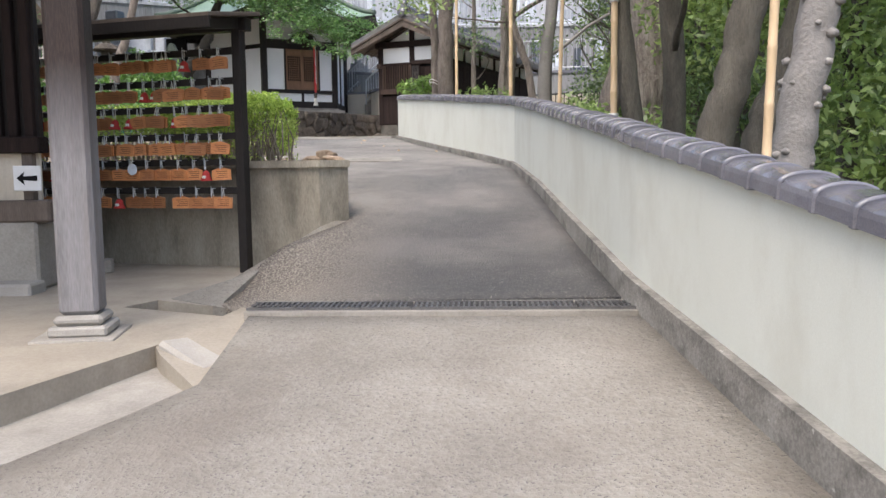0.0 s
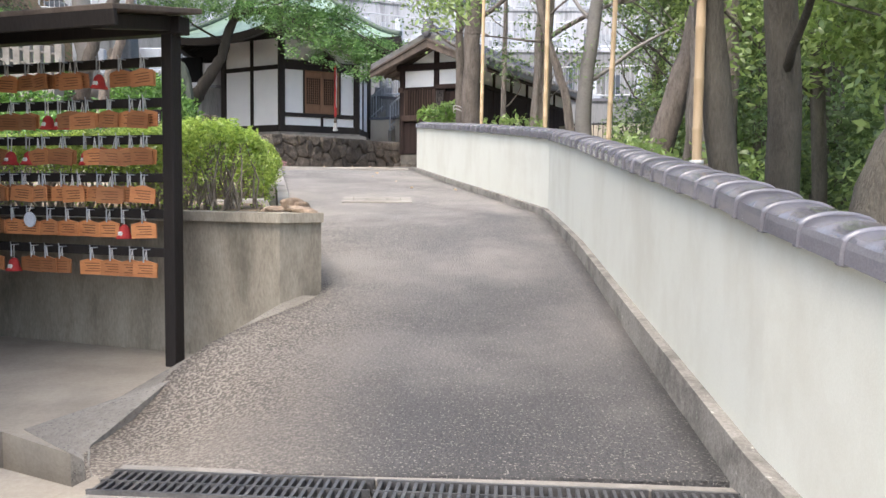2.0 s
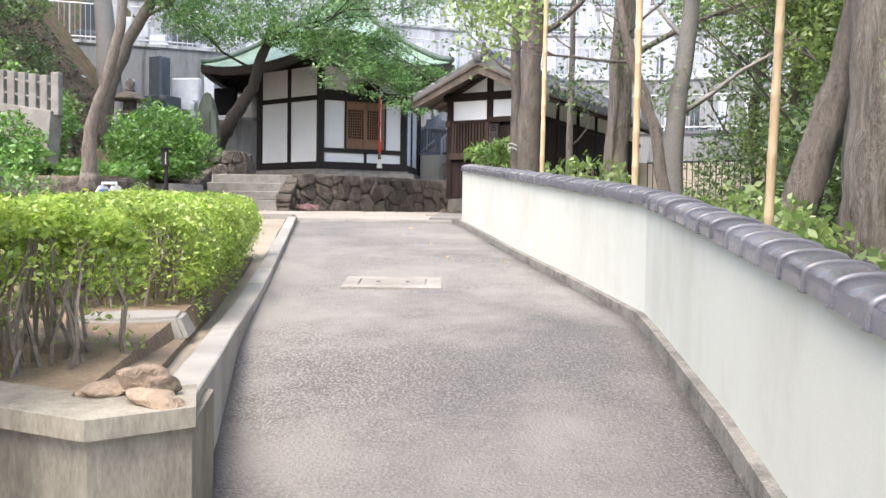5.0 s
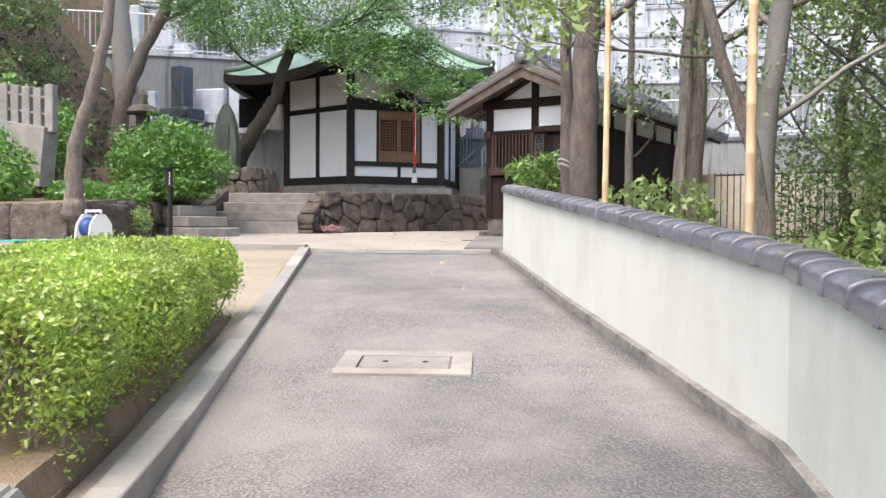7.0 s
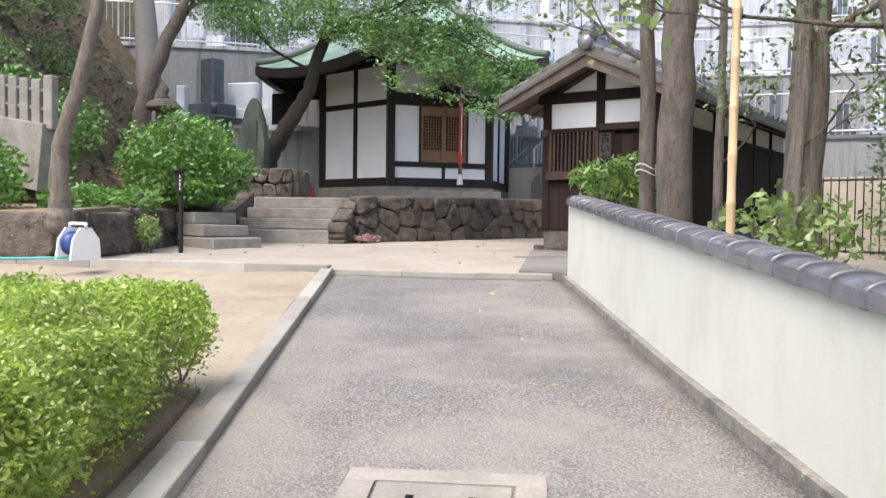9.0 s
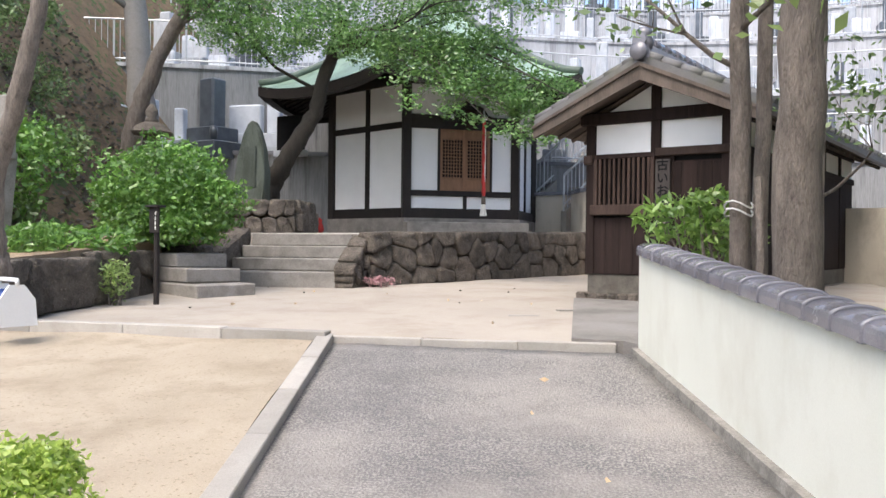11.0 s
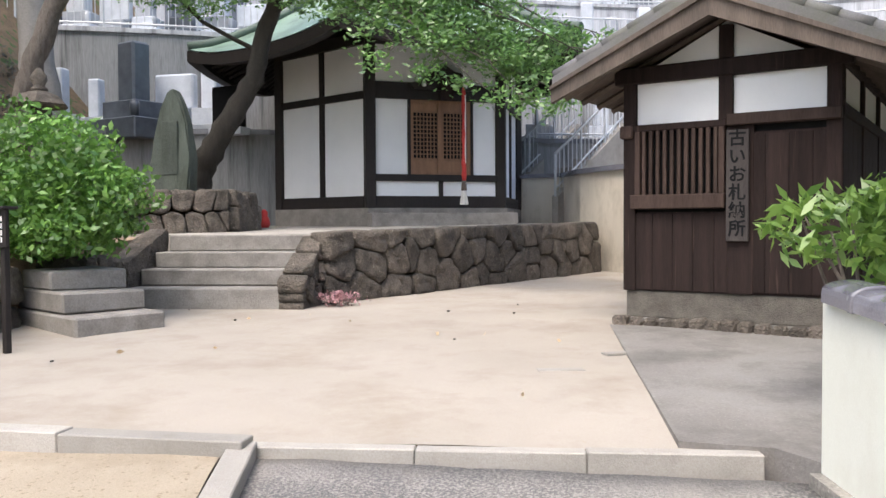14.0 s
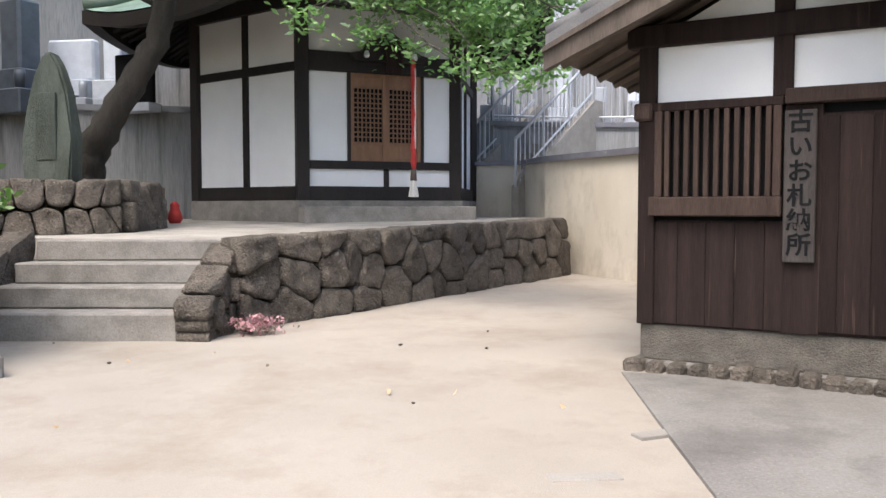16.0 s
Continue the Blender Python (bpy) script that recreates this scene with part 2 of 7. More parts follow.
M_GRATE = material("steel_grate", (0.09, 0.09, 0.095), (0.2, 0.195, 0.19), 9, 90, 0.5, 0.2, metal=0.6)
M_EMA = material("ema_wood", (0.36, 0.125, 0.045), (0.56, 0.25, 0.1), 6, 60, 0.6, 0.15, stretch=(0.4, 0.4, 2), vary=0.4)
M_EMAEND = material("ema_text", (0.12, 0.05, 0.025), (0.2, 0.09, 0.04), 9, 60, 0.8, 0)
M_RED = material("red_cloth", (0.4, 0.022, 0.025), (0.56, 0.06, 0.05), 12, 90, 0.8, 0.2)
M_CLOTHW = material("white_cloth", (0.62, 0.6, 0.57), (0.78, 0.77, 0.74), 12, 90, 0.8, 0.2)
M_CORD = material("cord", (0.5, 0.5, 0.48), (0.7, 0.7, 0.68), 20, 90, 0.8, 0.1)
M_SIGN = material("white_sign", (0.72, 0.73, 0.74), (0.8, 0.8, 0.81), 3, 60, 0.5, 0)
# paint and lettering, and also plain black standing in for shade in dark openings
M_BLACK = material("black_paint_and_shade", (0.006, 0.006, 0.007), (0.014, 0.014, 0.015), 5, 60, 0.7, 0, gloss=0.1)
M_BARK = material("brown_bark", (0.095, 0.078, 0.066), (0.3, 0.255, 0.22), 9, 50, 0.9, 1.0, distance=0.03, stretch=(2, 2, 0.5), vary=0.2)
M_BARKD = material("dark_bark", (0.06, 0.053, 0.043), (0.16, 0.145, 0.118), 6, 50, 0.9, 0.8, distance=0.02, stretch=(2, 2, 0.5), vary=0.25)
M_BARKP = material("pale_peeling_bark", (0.2, 0.165, 0.14), (0.52, 0.46, 0.41), 6, 40, 0.9, 1.0, distance=0.06, stretch=(2.4, 2.4, 0.3), contrast=0.45, stain=(0.07, 0.05, 0.04), stain_scale=3.2, stain_amount=0.85)
M_BARKG = material("smooth_grey_bark", (0.2, 0.185, 0.175), (0.36, 0.34, 0.325), 5, 50, 0.85, 0.5, distance=0.02, stain=(0.12, 0.11, 0.095), stain_scale=5)
M_BAMBOO = material("dry_bamboo", (0.5, 0.36, 0.21), (0.68, 0.52, 0.34), 5, 60, 0.5, 0.1, stretch=(1, 1, 0.2), vary=0.12)
M_HEDGE = leaf_material("hedge_leaves", (0.2, 0.33, 0.05), (0.58, 0.7, 0.16), 0.48)
M_SHRUB = leaf_material("shrub_leaves", (0.06, 0.16, 0.022), (0.2, 0.38, 0.07))
M_TREE = leaf_material("maple_leaves", (0.05, 0.135, 0.027), (0.2, 0.37, 0.1), 0.45)
M_DARKLEAF = leaf_material("evergreen_leaves", (0.065, 0.12, 0.036), (0.23, 0.34, 0.12), 0.4)
M_LIGHTLEAF = leaf_material("young_leaves", (0.15, 0.24, 0.06), (0.4, 0.52, 0.17), 0.45)
M_LAUREL = leaf_material("laurel_leaves", (0.1, 0.22, 0.035), (0.3, 0.46, 0.1), 0.4)
M_PAPER = material("faded_flower", (0.32, 0.13, 0.16), (0.55, 0.36, 0.36), 25, 90, 0.9, 0.1)
M_BLUE = material("blue_plastic", (0.02, 0.05, 0.2), (0.035, 0.08, 0.28), 5, 60, 0.4, 0)
M_TEAL = material("teal_hose", (0.05, 0.4, 0.4), (0.08, 0.5, 0.48), 5, 60, 0.45, 0)


# ---- helpers for building ----
def bm_new():
    return bmesh.new()


def box(bm, x0, x1, y0, y1, z0, z1, m=None, bevel=0.0, jitter=0.0):
    """A box from corner to corner, optionally bevelled, turned by m."""
    r = bmesh.ops.create_cube(bm, size=1.0)
    vs = r["verts"]
    for v in vs:
        v.co = Vector(((x0 + x1) / 2 + v.co.x * (x1 - x0), (y0 + y1) / 2 + v.co.y * (y1 - y0), (z0 + z1) / 2 + v.co.z * (z1 - z0)))
        if jitter:
            v.co += Vector((random.uniform(-jitter, jitter), random.uniform(-jitter, jitter), random.uniform(-jitter, jitter)))
    if bevel:
        es = list({e_ for v in vs for e_ in v.link_edges})
        out = bmesh.ops.bevel(bm, geom=es, offset=bevel, segments=1, affect="EDGES")
        vs = list({v for f_ in out["faces"] for v in f_.verts} | {v for v in vs if v.is_valid})
    if m is not None:
        for v in vs:
            v.co = m @ v.co
    return bm


def prism(bm, poly, z0, z1, top=None):
    """An upright prism on a plan outline; z0, z1 are numbers or functions of (x, y)."""
    f0 = z0 if callable(z0) else (lambda x, y: z0)
    f1 = z1 if callable(z1) else (lambda x, y: z1)
    lo = [bm.verts.new((x, y, f0(x, y))) for x, y in poly]
    hi = [bm.verts.new((x, y, f1(x, y))) for x, y in (top or poly)]
    n = len(poly)
    bm.faces.new(hi)
    bm.faces.new(lo[::-1])
    for i in range(n):
        bm.faces.new((lo[i], lo[(i + 1) % n], hi[(i + 1) % n], hi[i]))
    return bm


def tube(bm, pts, radii, n=8, rough=0.0, cap=True):
    """A tapered tube along points."""
    pts = [Vector(p) for p in pts]
    if isinstance(radii, (int, float)):
        radii = [radii] * len(pts)
    rings, side = [], None
    for i, p in enumerate(pts):
        d = (pts[min(i + 1, len(pts) - 1)] - pts[max(i - 1, 0)]).normalized()
        if side is None:
            side = d.cross(Vector((0, 0, 1)) if abs(d.z) < 0.9 else Vector((1, 0, 0))).normalized()
        side = (side - d * side.dot(d)).normalized()
        up = d.cross(side)
        ring = []
        for k in range(n):
            an = 2 * math.pi * k / n
            rr = radii[i] * (1 + (random.uniform(-rough, rough) if rough else 0))
            ring.append(bm.verts.new(p + (side * math.cos(an) + up * math.sin(an)) * rr))
        rings.append(ring)
    for r0, r1 in zip(rings, rings[1:]):
        for k in range(n):
            f_ = bm.faces.new((r0[k], r0[(k + 1) % n], r1[(k + 1) % n], r1[k]))
            f_.smooth = n > 5
    if cap and n > 2:
        bm.faces.new(rings[0][::-1])
        bm.faces.new(rings[-1])
    return bm


def lathe(bm, profile, n=16, centre=(0, 0), smooth=True):
    rings = [[bm.verts.new((centre[0] + r * math.cos(2 * math.pi * k / n), centre[1] + r * math.sin(2 * math.pi * k / n), z)) for k in range(n)] for r, z in profile]
    for r0, r1 in zip(rings, rings[1:]):
        for k in range(n):
            bm.faces.new((r0[k], r0[(k + 1) % n], r1[(k + 1) % n], r1[k])).smooth = smooth
    bm.faces.new(rings[0][::-1])
    bm.faces.new(rings[-1])
    return bm


def mesh_of(name, bm, mat):
    me = bpy.data.meshes.new(name)
    bmesh.ops.recalc_face_normals(bm, faces=bm.faces)
    bm.to_mesh(me)
    bm.free()
    me.materials.append(mat)
    return me


def part(name, bm, mat, parent, label=""):
    ob = new(name, mesh_of(name, bm, mat))
    ob.parent = parent
    return tagged(ob, label)


def piece(name, me, parent, m):
    """A part that shares its mesh with its like."""
    ob = new(name, me)
    ob.parent = parent
    ob.matrix_basis = m
    return ob


def thing(name, label, category, m=None, group="", kind=""):
    ob = new(name)
    ob.empty_display_size = 0.1
    if m is not None:
        ob.matrix_basis = m
    return tagged(ob, label, category, group, kind)


def solid(name, bm, mat, label, category="", kind="", m=None, group=""):
    ob = new(name, mesh_of(name, bm, mat))
    if m is not None:
        ob.matrix_basis = m
    return tagged(ob, label, category, group, kind)


RNG = np.random.default_rng(7)


def leaf_mesh(name, centres, size, mat, narrow=0.5, flat=0.0):
    """One mesh of many small folded leaves, each at its own angle."""
    c = np.asarray(centres, float)
    n = len(c)
    d = RNG.normal(size=(n, 3))
    d[:, 2] *= 1 - flat
    d /= np.linalg.norm(d, axis=1, keepdims=True)
    u = RNG.normal(size=(n, 3))
    u[:, 2] *= 1 - flat
    s = np.cross(d, u)
    s /= np.linalg.norm(s, axis=1, keepdims=True) + 1e-9
    k = np.cross(d, s)
    ln = size * RNG.uniform(0.6, 1.3, (n, 1))
    w = ln * narrow * 0.5
    v = np.stack([c - d * ln / 2, c + s * w - d * ln * 0.05 + k * w * 0.35, c + d * ln / 2, c - s * w - d * ln * 0.05 + k * w * 0.35], 1).reshape(-1, 3)
    me = bpy.data.meshes.new(name)
    me.vertices.add(4 * n)
    me.vertices.foreach_set("co", v.astype(np.float32).ravel())
    me.loops.add(4 * n)
    me.loops.foreach_set("vertex_index", np.arange(4 * n, dtype=np.int32))
    me.polygons.add(n)
    me.polygons.foreach_set("loop_start", np.arange(0, 4 * n, 4, dtype=np.int32))
    me.update(calc_edges=True)
    me.materials.append(mat)
    return me


def blob_points(blobs, density, shell=0.55):
    """Points in the outer shells of ellipsoids (x, y, z, rx, ry, rz), with clumps and gaps."""
    out = []
    for x, y, z, rx, ry, rz in blobs:
        n = int(density * (rx * ry + ry * rz + rx * rz) / 3 * 12.6)
        d = RNG.normal(size=(n, 3))
        d /= np.linalg.norm(d, axis=1, keepdims=True)
        r = RNG.uniform(shell ** 3, 1.0, (n, 1)) ** (1 / 3)
        wob = 1 + 0.16 * np.sin(d[:, :1] * 7 + x * 3) * np.cos(d[:, 1:2] * 6 + z * 2) + 0.1 * np.sin(d[:, 2:] * 11 + y)
        p = d * r * wob * np.array([rx, ry, rz]) + np.array([x, y, z])
        out.append(p)
    return np.concatenate(out)


def leaves(name, pts, size, mat, parent, narrow=0.5, flat=0.0, label=""):
    ob = new(name, leaf_mesh(name, pts, size, mat, narrow, flat))
    ob.parent = parent
    return tagged(ob, label)


ZY = (-60, -6, 0, 4.6, 7.2, 10, 12.1, 17.3, 22, 30)
ZZ = (-4.0, -0.66, 0, 0.53, 0.87, 1.25, 1.44, 1.88, 2.08, 2.12)


def road_z(y):
    return float(np.interp(y, ZY, ZZ))


def lerp_line(pts, y):
    return float(np.interp(y, [p[1] for p in pts], [p[0] for p in pts]))


# ---- ground, road, court ----
WALL = [(1.75, -3.0), (1.22, 2.5), (1.04, 4.7), (1.0, 6.1), (0.96, 8.5), (0.85, 10.4), (0.58, 11.4), (-0.05, 13.66), (-0.93, 17.16)]
EDGE = [(-3.2, -3.0), (-2.2, 1.6), (-1.55, 2.81), (-1.07, 3.5), (-1.08, 4.6), (-1.44, 5.3), (-1.36, 5.95), (-0.8, 7.2), (-1.53, 9.5), (-2.13, 12.0), (-3.45, 17.2)]


def hill_z(x, y):
    """Height of the rough ground under and around everything."""
    z = road_z(y) - 0.25
    if x < -0.3 and y < 9.5:
        z = min(z, 0.1)
    if x > 1.0:
        z -= min(3.0, 0.18 * (x - 1.0))
    foot = -8.7 - 1.5 * max(0.0, min(1.0, (y - 22.5) / 2.5))
    if y > 17 and x < foot:
        z += min(14.0, (foot - x) * 1.35 * min(1, (y - 16) / 4))
    if y > 31:
        z += min(6.0, (y - 31) * 0.45)
    if y > 60:
        z += min(8.0, (y - 60) * 0.3)
    return z + 0.06 * math.sin(x * 1.3) * math.cos(y * 0.9)


bm = bm_new()
xs = [-900, -300, -100, -50, -30, -24] + [-20 + 0.8 * i for i in range(51)] + [24, 30, 50, 100, 300, 900]
ys = [-900, -300, -100, -50, -25, -14] + [-8 + 0.8 * i for i in range(66)] + [48, 55, 70, 100, 300, 900]
gv = [[bm.verts.new((x, y, hill_z(x, y))) for x in xs] for y in ys]
for j in range(len(ys) - 1):
    for i in range(len(xs) - 1):
        bm.faces.new((gv[j][i], gv[j][i + 1], gv[j + 1][i + 1], gv[j + 1][i])).smooth = True
solid("ground", bm, M_LITTER, "brown earth covered with leaf litter", "ground", "structure")


def strip(y0, y1, left, right, rise=0.0, step=0.35, cols=8, thick=0.3, wave=0.006):
    """A paved sheet between two edge lines, with a skirt."""
    bm = bm_new()
    n = max(2, int((y1 - y0) / step))
    rows = []
    for j in range(n + 1):
        y = y0 + (y1 - y0) * j / n
        xa, xb = lerp_line(left, y), lerp_line(right, y)
        rows.append([bm.verts.new((xa + (xb - xa) * i / cols, y, road_z(y) + rise + wave * math.sin(2.1 * y + i) * math.sin(1.3 * i))) for i in range(cols + 1)])
    for j in range(n):
        for i in range(cols):
            bm.faces.new((rows[j][i], rows[j][i + 1], rows[j + 1][i + 1], rows[j + 1][i])).smooth = True
    edge = [r[0] for r in rows] + rows[-1][1:] + [r[-1] for r in rows[-2::-1]] + rows[0][-2:0:-1]
    low = [bm.verts.new(v.co - Vector((0, 0, thick))) for v in edge]
    m_ = len(edge)
    for i in range(m_):
        bm.faces.new((edge[i], edge[(i + 1) % m_], low[(i + 1) % m_], low[i]))
    return bm


WALLIN = [(x + 0.02, y) for x, y in WALL]
GR_L, GR_R = (-1.1, 4.72), (1.06, 4.62)
solid("road_lower", strip(-8, 4.6, EDGE, WALLIN), M_ROADCON, "worn pale concrete road with exposed gravel", "road", "structure")


def road_fall(x, y):
    """Height of the road where its corner dips to the platform by the drain."""
    f = max(0.0, min(1.0, (-0.5 - x) / 0.75)) * max(0.0, min(1.0, (6.4 - y) / 1.0))
    f = f * f * (3 - 2 * f)
    return road_z(y) + (0.475 - road_z(y)) * f


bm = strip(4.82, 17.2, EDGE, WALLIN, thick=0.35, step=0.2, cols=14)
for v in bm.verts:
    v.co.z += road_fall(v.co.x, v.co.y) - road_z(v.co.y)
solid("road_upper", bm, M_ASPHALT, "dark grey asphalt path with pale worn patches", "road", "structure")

# court of sand, with low stone kerbs


def court_z(x, y):
    return float(np.interp(y, (12.0, 17.0, 22.0, 30.0), (1.62, 1.905, 2.04, 2.1)))


bm = bm_new()
rows = []
for j in range(34):
    y = 17.28 + j * 0.42
    line_y = lambda x: 17.2 if x < -3.5 else 17.27 + 0.115 * (x + 3.36)
    rows.append([bm.verts.new((x, max(y, line_y(x)) if j else line_y(x), court_z(x, y) + 0.012 * math.sin(x * 2.3 + y) * math.sin(y * 1.7))) for x in np.arange(-10, 3.01, 0.5)])
for r0, r1 in zip(rows, rows[1:]):
    for k in range(len(r0) - 1):
        if r0[k].co.x > -1.2 and r0[k].co.y < 17.6:
            continue
        bm.faces.new((r0[k], r0[k + 1], r1[k + 1], r1[k])).smooth = True
solid("court", bm, M_SAND, "pale tan court of trampled sand", "ground", "structure")


def bed_z(y):
    return float(np.interp(y, (7.2, 8.3, 9.3, 10.3, 12.0, 17.3), (1.36, 1.33, 1.3, 1.345, 1.475, 1.93)))


bm = bm_new()
rows = []
for j in range(28):
    y = 7.25 + j * 0.37
    xr = lerp_line(EDGE, max(7.3, y)) - 0.1
    rows.append([bm.verts.new((xr - (xr + 10) * k / 12, y, bed_z(y) - 0.02 + 0.012 * math.sin(k * 2 + y * 3))) for k in range(13)])
for r0, r1 in zip(rows, rows[1:]):
    for k in range(12):
        bm.faces.new((r0[k + 1], r0[k], r1[k], r1[k + 1])).smooth = True
solid("garden_sand", bm, M_SANDG, "tan sandy garden ground behind the kerb", "ground", "structure")


def kerb_run(name, pts, width, height, base, mat, label, seg=0.9, skew=0.0):
    """A kerb of separate stones along a plan line."""
    k = thing(name, label, "kerb", kind="structure")
    for (xa, ya), (xb, yb) in zip(pts, pts[1:]):
        L = math.hypot(xb - xa, yb - ya)
        n = max(1, round(L / seg))
        me = None
        for i in range(n):
            u0, u1 = i / n, (i + 1) / n
            p0, p1 = Vector((xa + (xb - xa) * u0, ya + (yb - ya) * u0, 0)), Vector((xa + (xb - xa) * u1, ya + (yb - ya) * u1, 0))
            p0.z, p1.z = base(p0.x, p0.y), base(p1.x, p1.y)
            d = p1 - p0
            if me is None:
                bb = box(bm_new(), 0.0015, d.length - 0.0015, 0, width, -0.35, height, bevel=0.006)
                me = mesh_of("kerb_stone", bb, mat)
            m = Matrix.Translation(p0 + Vector((0, 0, random.uniform(-0.006, 0.006)))) @ Matrix.Rotation(math.atan2(d.y, d.x), 4, "Z") @ Matrix.Rotation(-math.asin(d.z / d.length), 4, "Y")
            piece("kerb_stone", me, k, m)
    return k


kerb_run("kerb_path", [(-0.88, 7.45), (-1.48, 9.5), (-2.08, 12.0), (-3.38, 17.2)], 0.13, 0.0, lambda x, y: bed_z(y) + 0.02, M_KERB, "row of weathered grey kerb stones along the path")
kerb_run("kerb_cross", [(-3.42, 17.17), (-1.05, 17.44)], 0.09, 0.0, lambda x, y: 1.925 - 0.004 * (x + 3.3), M_KERB, "narrow grey concrete kerb across the path end")
kerb_run("kerb_court", [(-10.0, 16.98), (-3.4, 17.07)], 0.14, 0.0, lambda x, y: 1.975, M_KERB, "low stone kerb between garden and court")

# concrete slab before the depository
bm = bm_new()
prism(bm, [(-1.42, 17.55), (-1.0, 17.5), (-0.8, 17.25), (0.5, 17.4), (0.6, 20.9), (-1.7, 21.25)], 1.6, lambda x, y: court_z(x, y) + 0.02)
solid("slab", bm, M_SLAB, "grey concrete slab with weathered surface", "pavement", "structure")

# left platform with pit
PLAT = [(-9, -4), (-3.9, -4.0), (-2.5, 1.3), (-1.8, 3.1), (-1.45, 4.1), (-1.17, 4.84), (-2.05, 5.28), (-1.92, 5.55), (-1.25, 5.12), (-1.36, 5.5), (-1.36, 6.2), (-0.9, 7.1), (-1.0, 7.35), (-9, 10.0)]
bm = bm_new()
prism(bm, PLAT, -0.5, 0.46)
solid("platform", bm, M_PLAT, "pale tan concrete platform under the pavilion", "pavement", "structure")
bm = bm_new()
prism(bm, [(-2.25, 1.55), (-1.56, 2.8), (-1.06, 3.5), (-1.44, 4.12), (-1.82, 3.1), (-2.5, 1.3)], -0.4, lambda x, y: 0.325 + 0.02 * (y - 2.8))
solid("gutter_strip", bm, M_CONC, "smooth concrete gutter strip along the platform", "gutter", "structure")
bm = bm_new()
prism(bm, [(-1.06, 3.5), (-1.03, 4.62), (-1.18, 4.86), (-1.46, 4.14), (-1.38, 3.98)], -0.4, lambda x, y: road_z(y) - 0.01 - 0.03 * max(0, y - 3.8))
solid("ramp_fillet", bm, M_PLAT, "pale concrete fillet between road and platform", "pavement", "structure")
bm = bm_new()
box(bm, -0.075, 0.075, -0.2, 0.22, -0.3, 0.0, bevel=0.018, jitter=0.016)
for v in bm.verts:
    if v.co.z > -0.1:
        v.co.z -= 0.075 * (0.22 - v.co.y) / 0.42
solid("concrete_ramp_block", bm, M_KERB, "chipped sloping concrete block at the platform edge", "block", m=pose(-1.21, 3.97, 0.5, 0, 0, 45))
bm = bm_new()
FE = [(-1.19, 4.82, -1.22, 4.96), (-1.32, 5.06, -1.4, 5.2), (-1.44, 5.32, -1.84, 5.58), (-1.33, 5.95, -1.66, 6.15), (-0.8, 7.18, -0.97, 7.22)]
rowsf = [[bm.verts.new((x + 0.02, y, 0.2)), bm.verts.new((xo, yo, 0.2)), bm.verts.new((xo, yo, 0.464 if i < 4 else road_z(y))), bm.verts.new((x + 0.02, y, road_fall(x, y) + 0.003))] for i, (x, y, xo, yo) in enumerate(FE)]
for r0, r1 in zip(rowsf, rowsf[1:]):
    for k in range(4):
        bm.faces.new((r0[k], r0[(k + 1) % 4], r1[(k + 1) % 4], r1[k]))
solid("road_edging", bm, M_ROADCON, "pale concrete fillet along the road edge", "edging", "structure")

# planter: retaining wall behind the rack, chamfered corner, coping
planter = thing("planter_wall", "stained concrete retaining wall of the hedge bed", "wall", kind="structure")
PL = [(-6.0, 8.75), (-1.045, 7.11), (-0.82, 7.3), (-0.95, 7.8), (-6.0, 9.6)]
part("wall_body", prism(bm_new(), PL, 0.2, 1.33), M_PLANTER, planter)
part("coping", prism(bm_new(), [(-6.0, 8.71), (-1.03, 7.07), (-0.8, 7.28), (-0.93, 7.6), (-1.2, 7.4), (-6.0, 8.98)], 1.33, 1.39), M_PLANTER, planter)


# ---- the long plaster wall with tile cap ----
def wall_side(pts, off):
    out = []
    for i, (x, y) in enumerate(pts):
        xa, ya = pts[max(0, i - 1)]
        xb, yb = pts[min(len(pts) - 1, i + 1)]
        L = math.hypot(xb - xa, yb - ya)
        out.append((x + (yb - ya) / L * off, y - (xb - xa) / L * off))
    return out


def wall_ribbon(pts, o0, o1, z0, z1):
    bm = bm_new()
    A, Bq = wall_side(pts, o0), wall_side(pts, o1)
    rows = []
    for (xa, ya), (xb, yb), (x, y) in zip(A, Bq, pts):
        rows.append([bm.verts.new((xa, ya, z0(y))), bm.verts.new((xb, yb, z0(y))), bm.verts.new((xb, yb, z1(y))), bm.verts.new((xa, ya, z1(y)))])
    for r0, r1 in zip(rows, rows[1:]):
        for k in range(4):
            bm.faces.new((r0[k], r0[(k + 1) % 4], r1[(k + 1) % 4], r1[k]))
    bm.faces.new(rows[0])
    bm.faces.new(rows[-1][::-1])
    return bm


def dense(pts, step):
    out = []
    for (xa, ya), (xb, yb) in zip(pts, pts[1:]):
        n = max(1, round(math.hypot(xb - xa, yb - ya) / step))
        out += [(xa + (xb - xa) * i / n, ya + (yb - ya) * i / n) for i in range(n)]
    return out + [pts[-1]]


WTOP_Y, WTOP_Z = (-3.0, 2.3, 3.4, 5.3, 9.5, 11.1, 14.0, 17.2), (0.45, 1.11, 1.262, 1.512, 1.96, 2.125, 2.385, 2.645)


def wall_top(y):
    return float(np.interp(y, WTOP_Y, WTOP_Z))


WD = dense(WALL, 0.5)


def plinth_top(y):
    return road_z(y) + float(np.interp(y, (2, 6, 10, 17), (0.17, 0.15, 0.075, 0.06)))


bwall = thing("wall_garden", "low cream plaster wall capped with grey tiles along the path", "wall", kind="structure")
part("plinth", wall_ribbon(WD, 0.0, 0.25, lambda y: road_z(y) - 0.4, plinth_top), M_PLINTH, bwall, "stained grey concrete plinth")
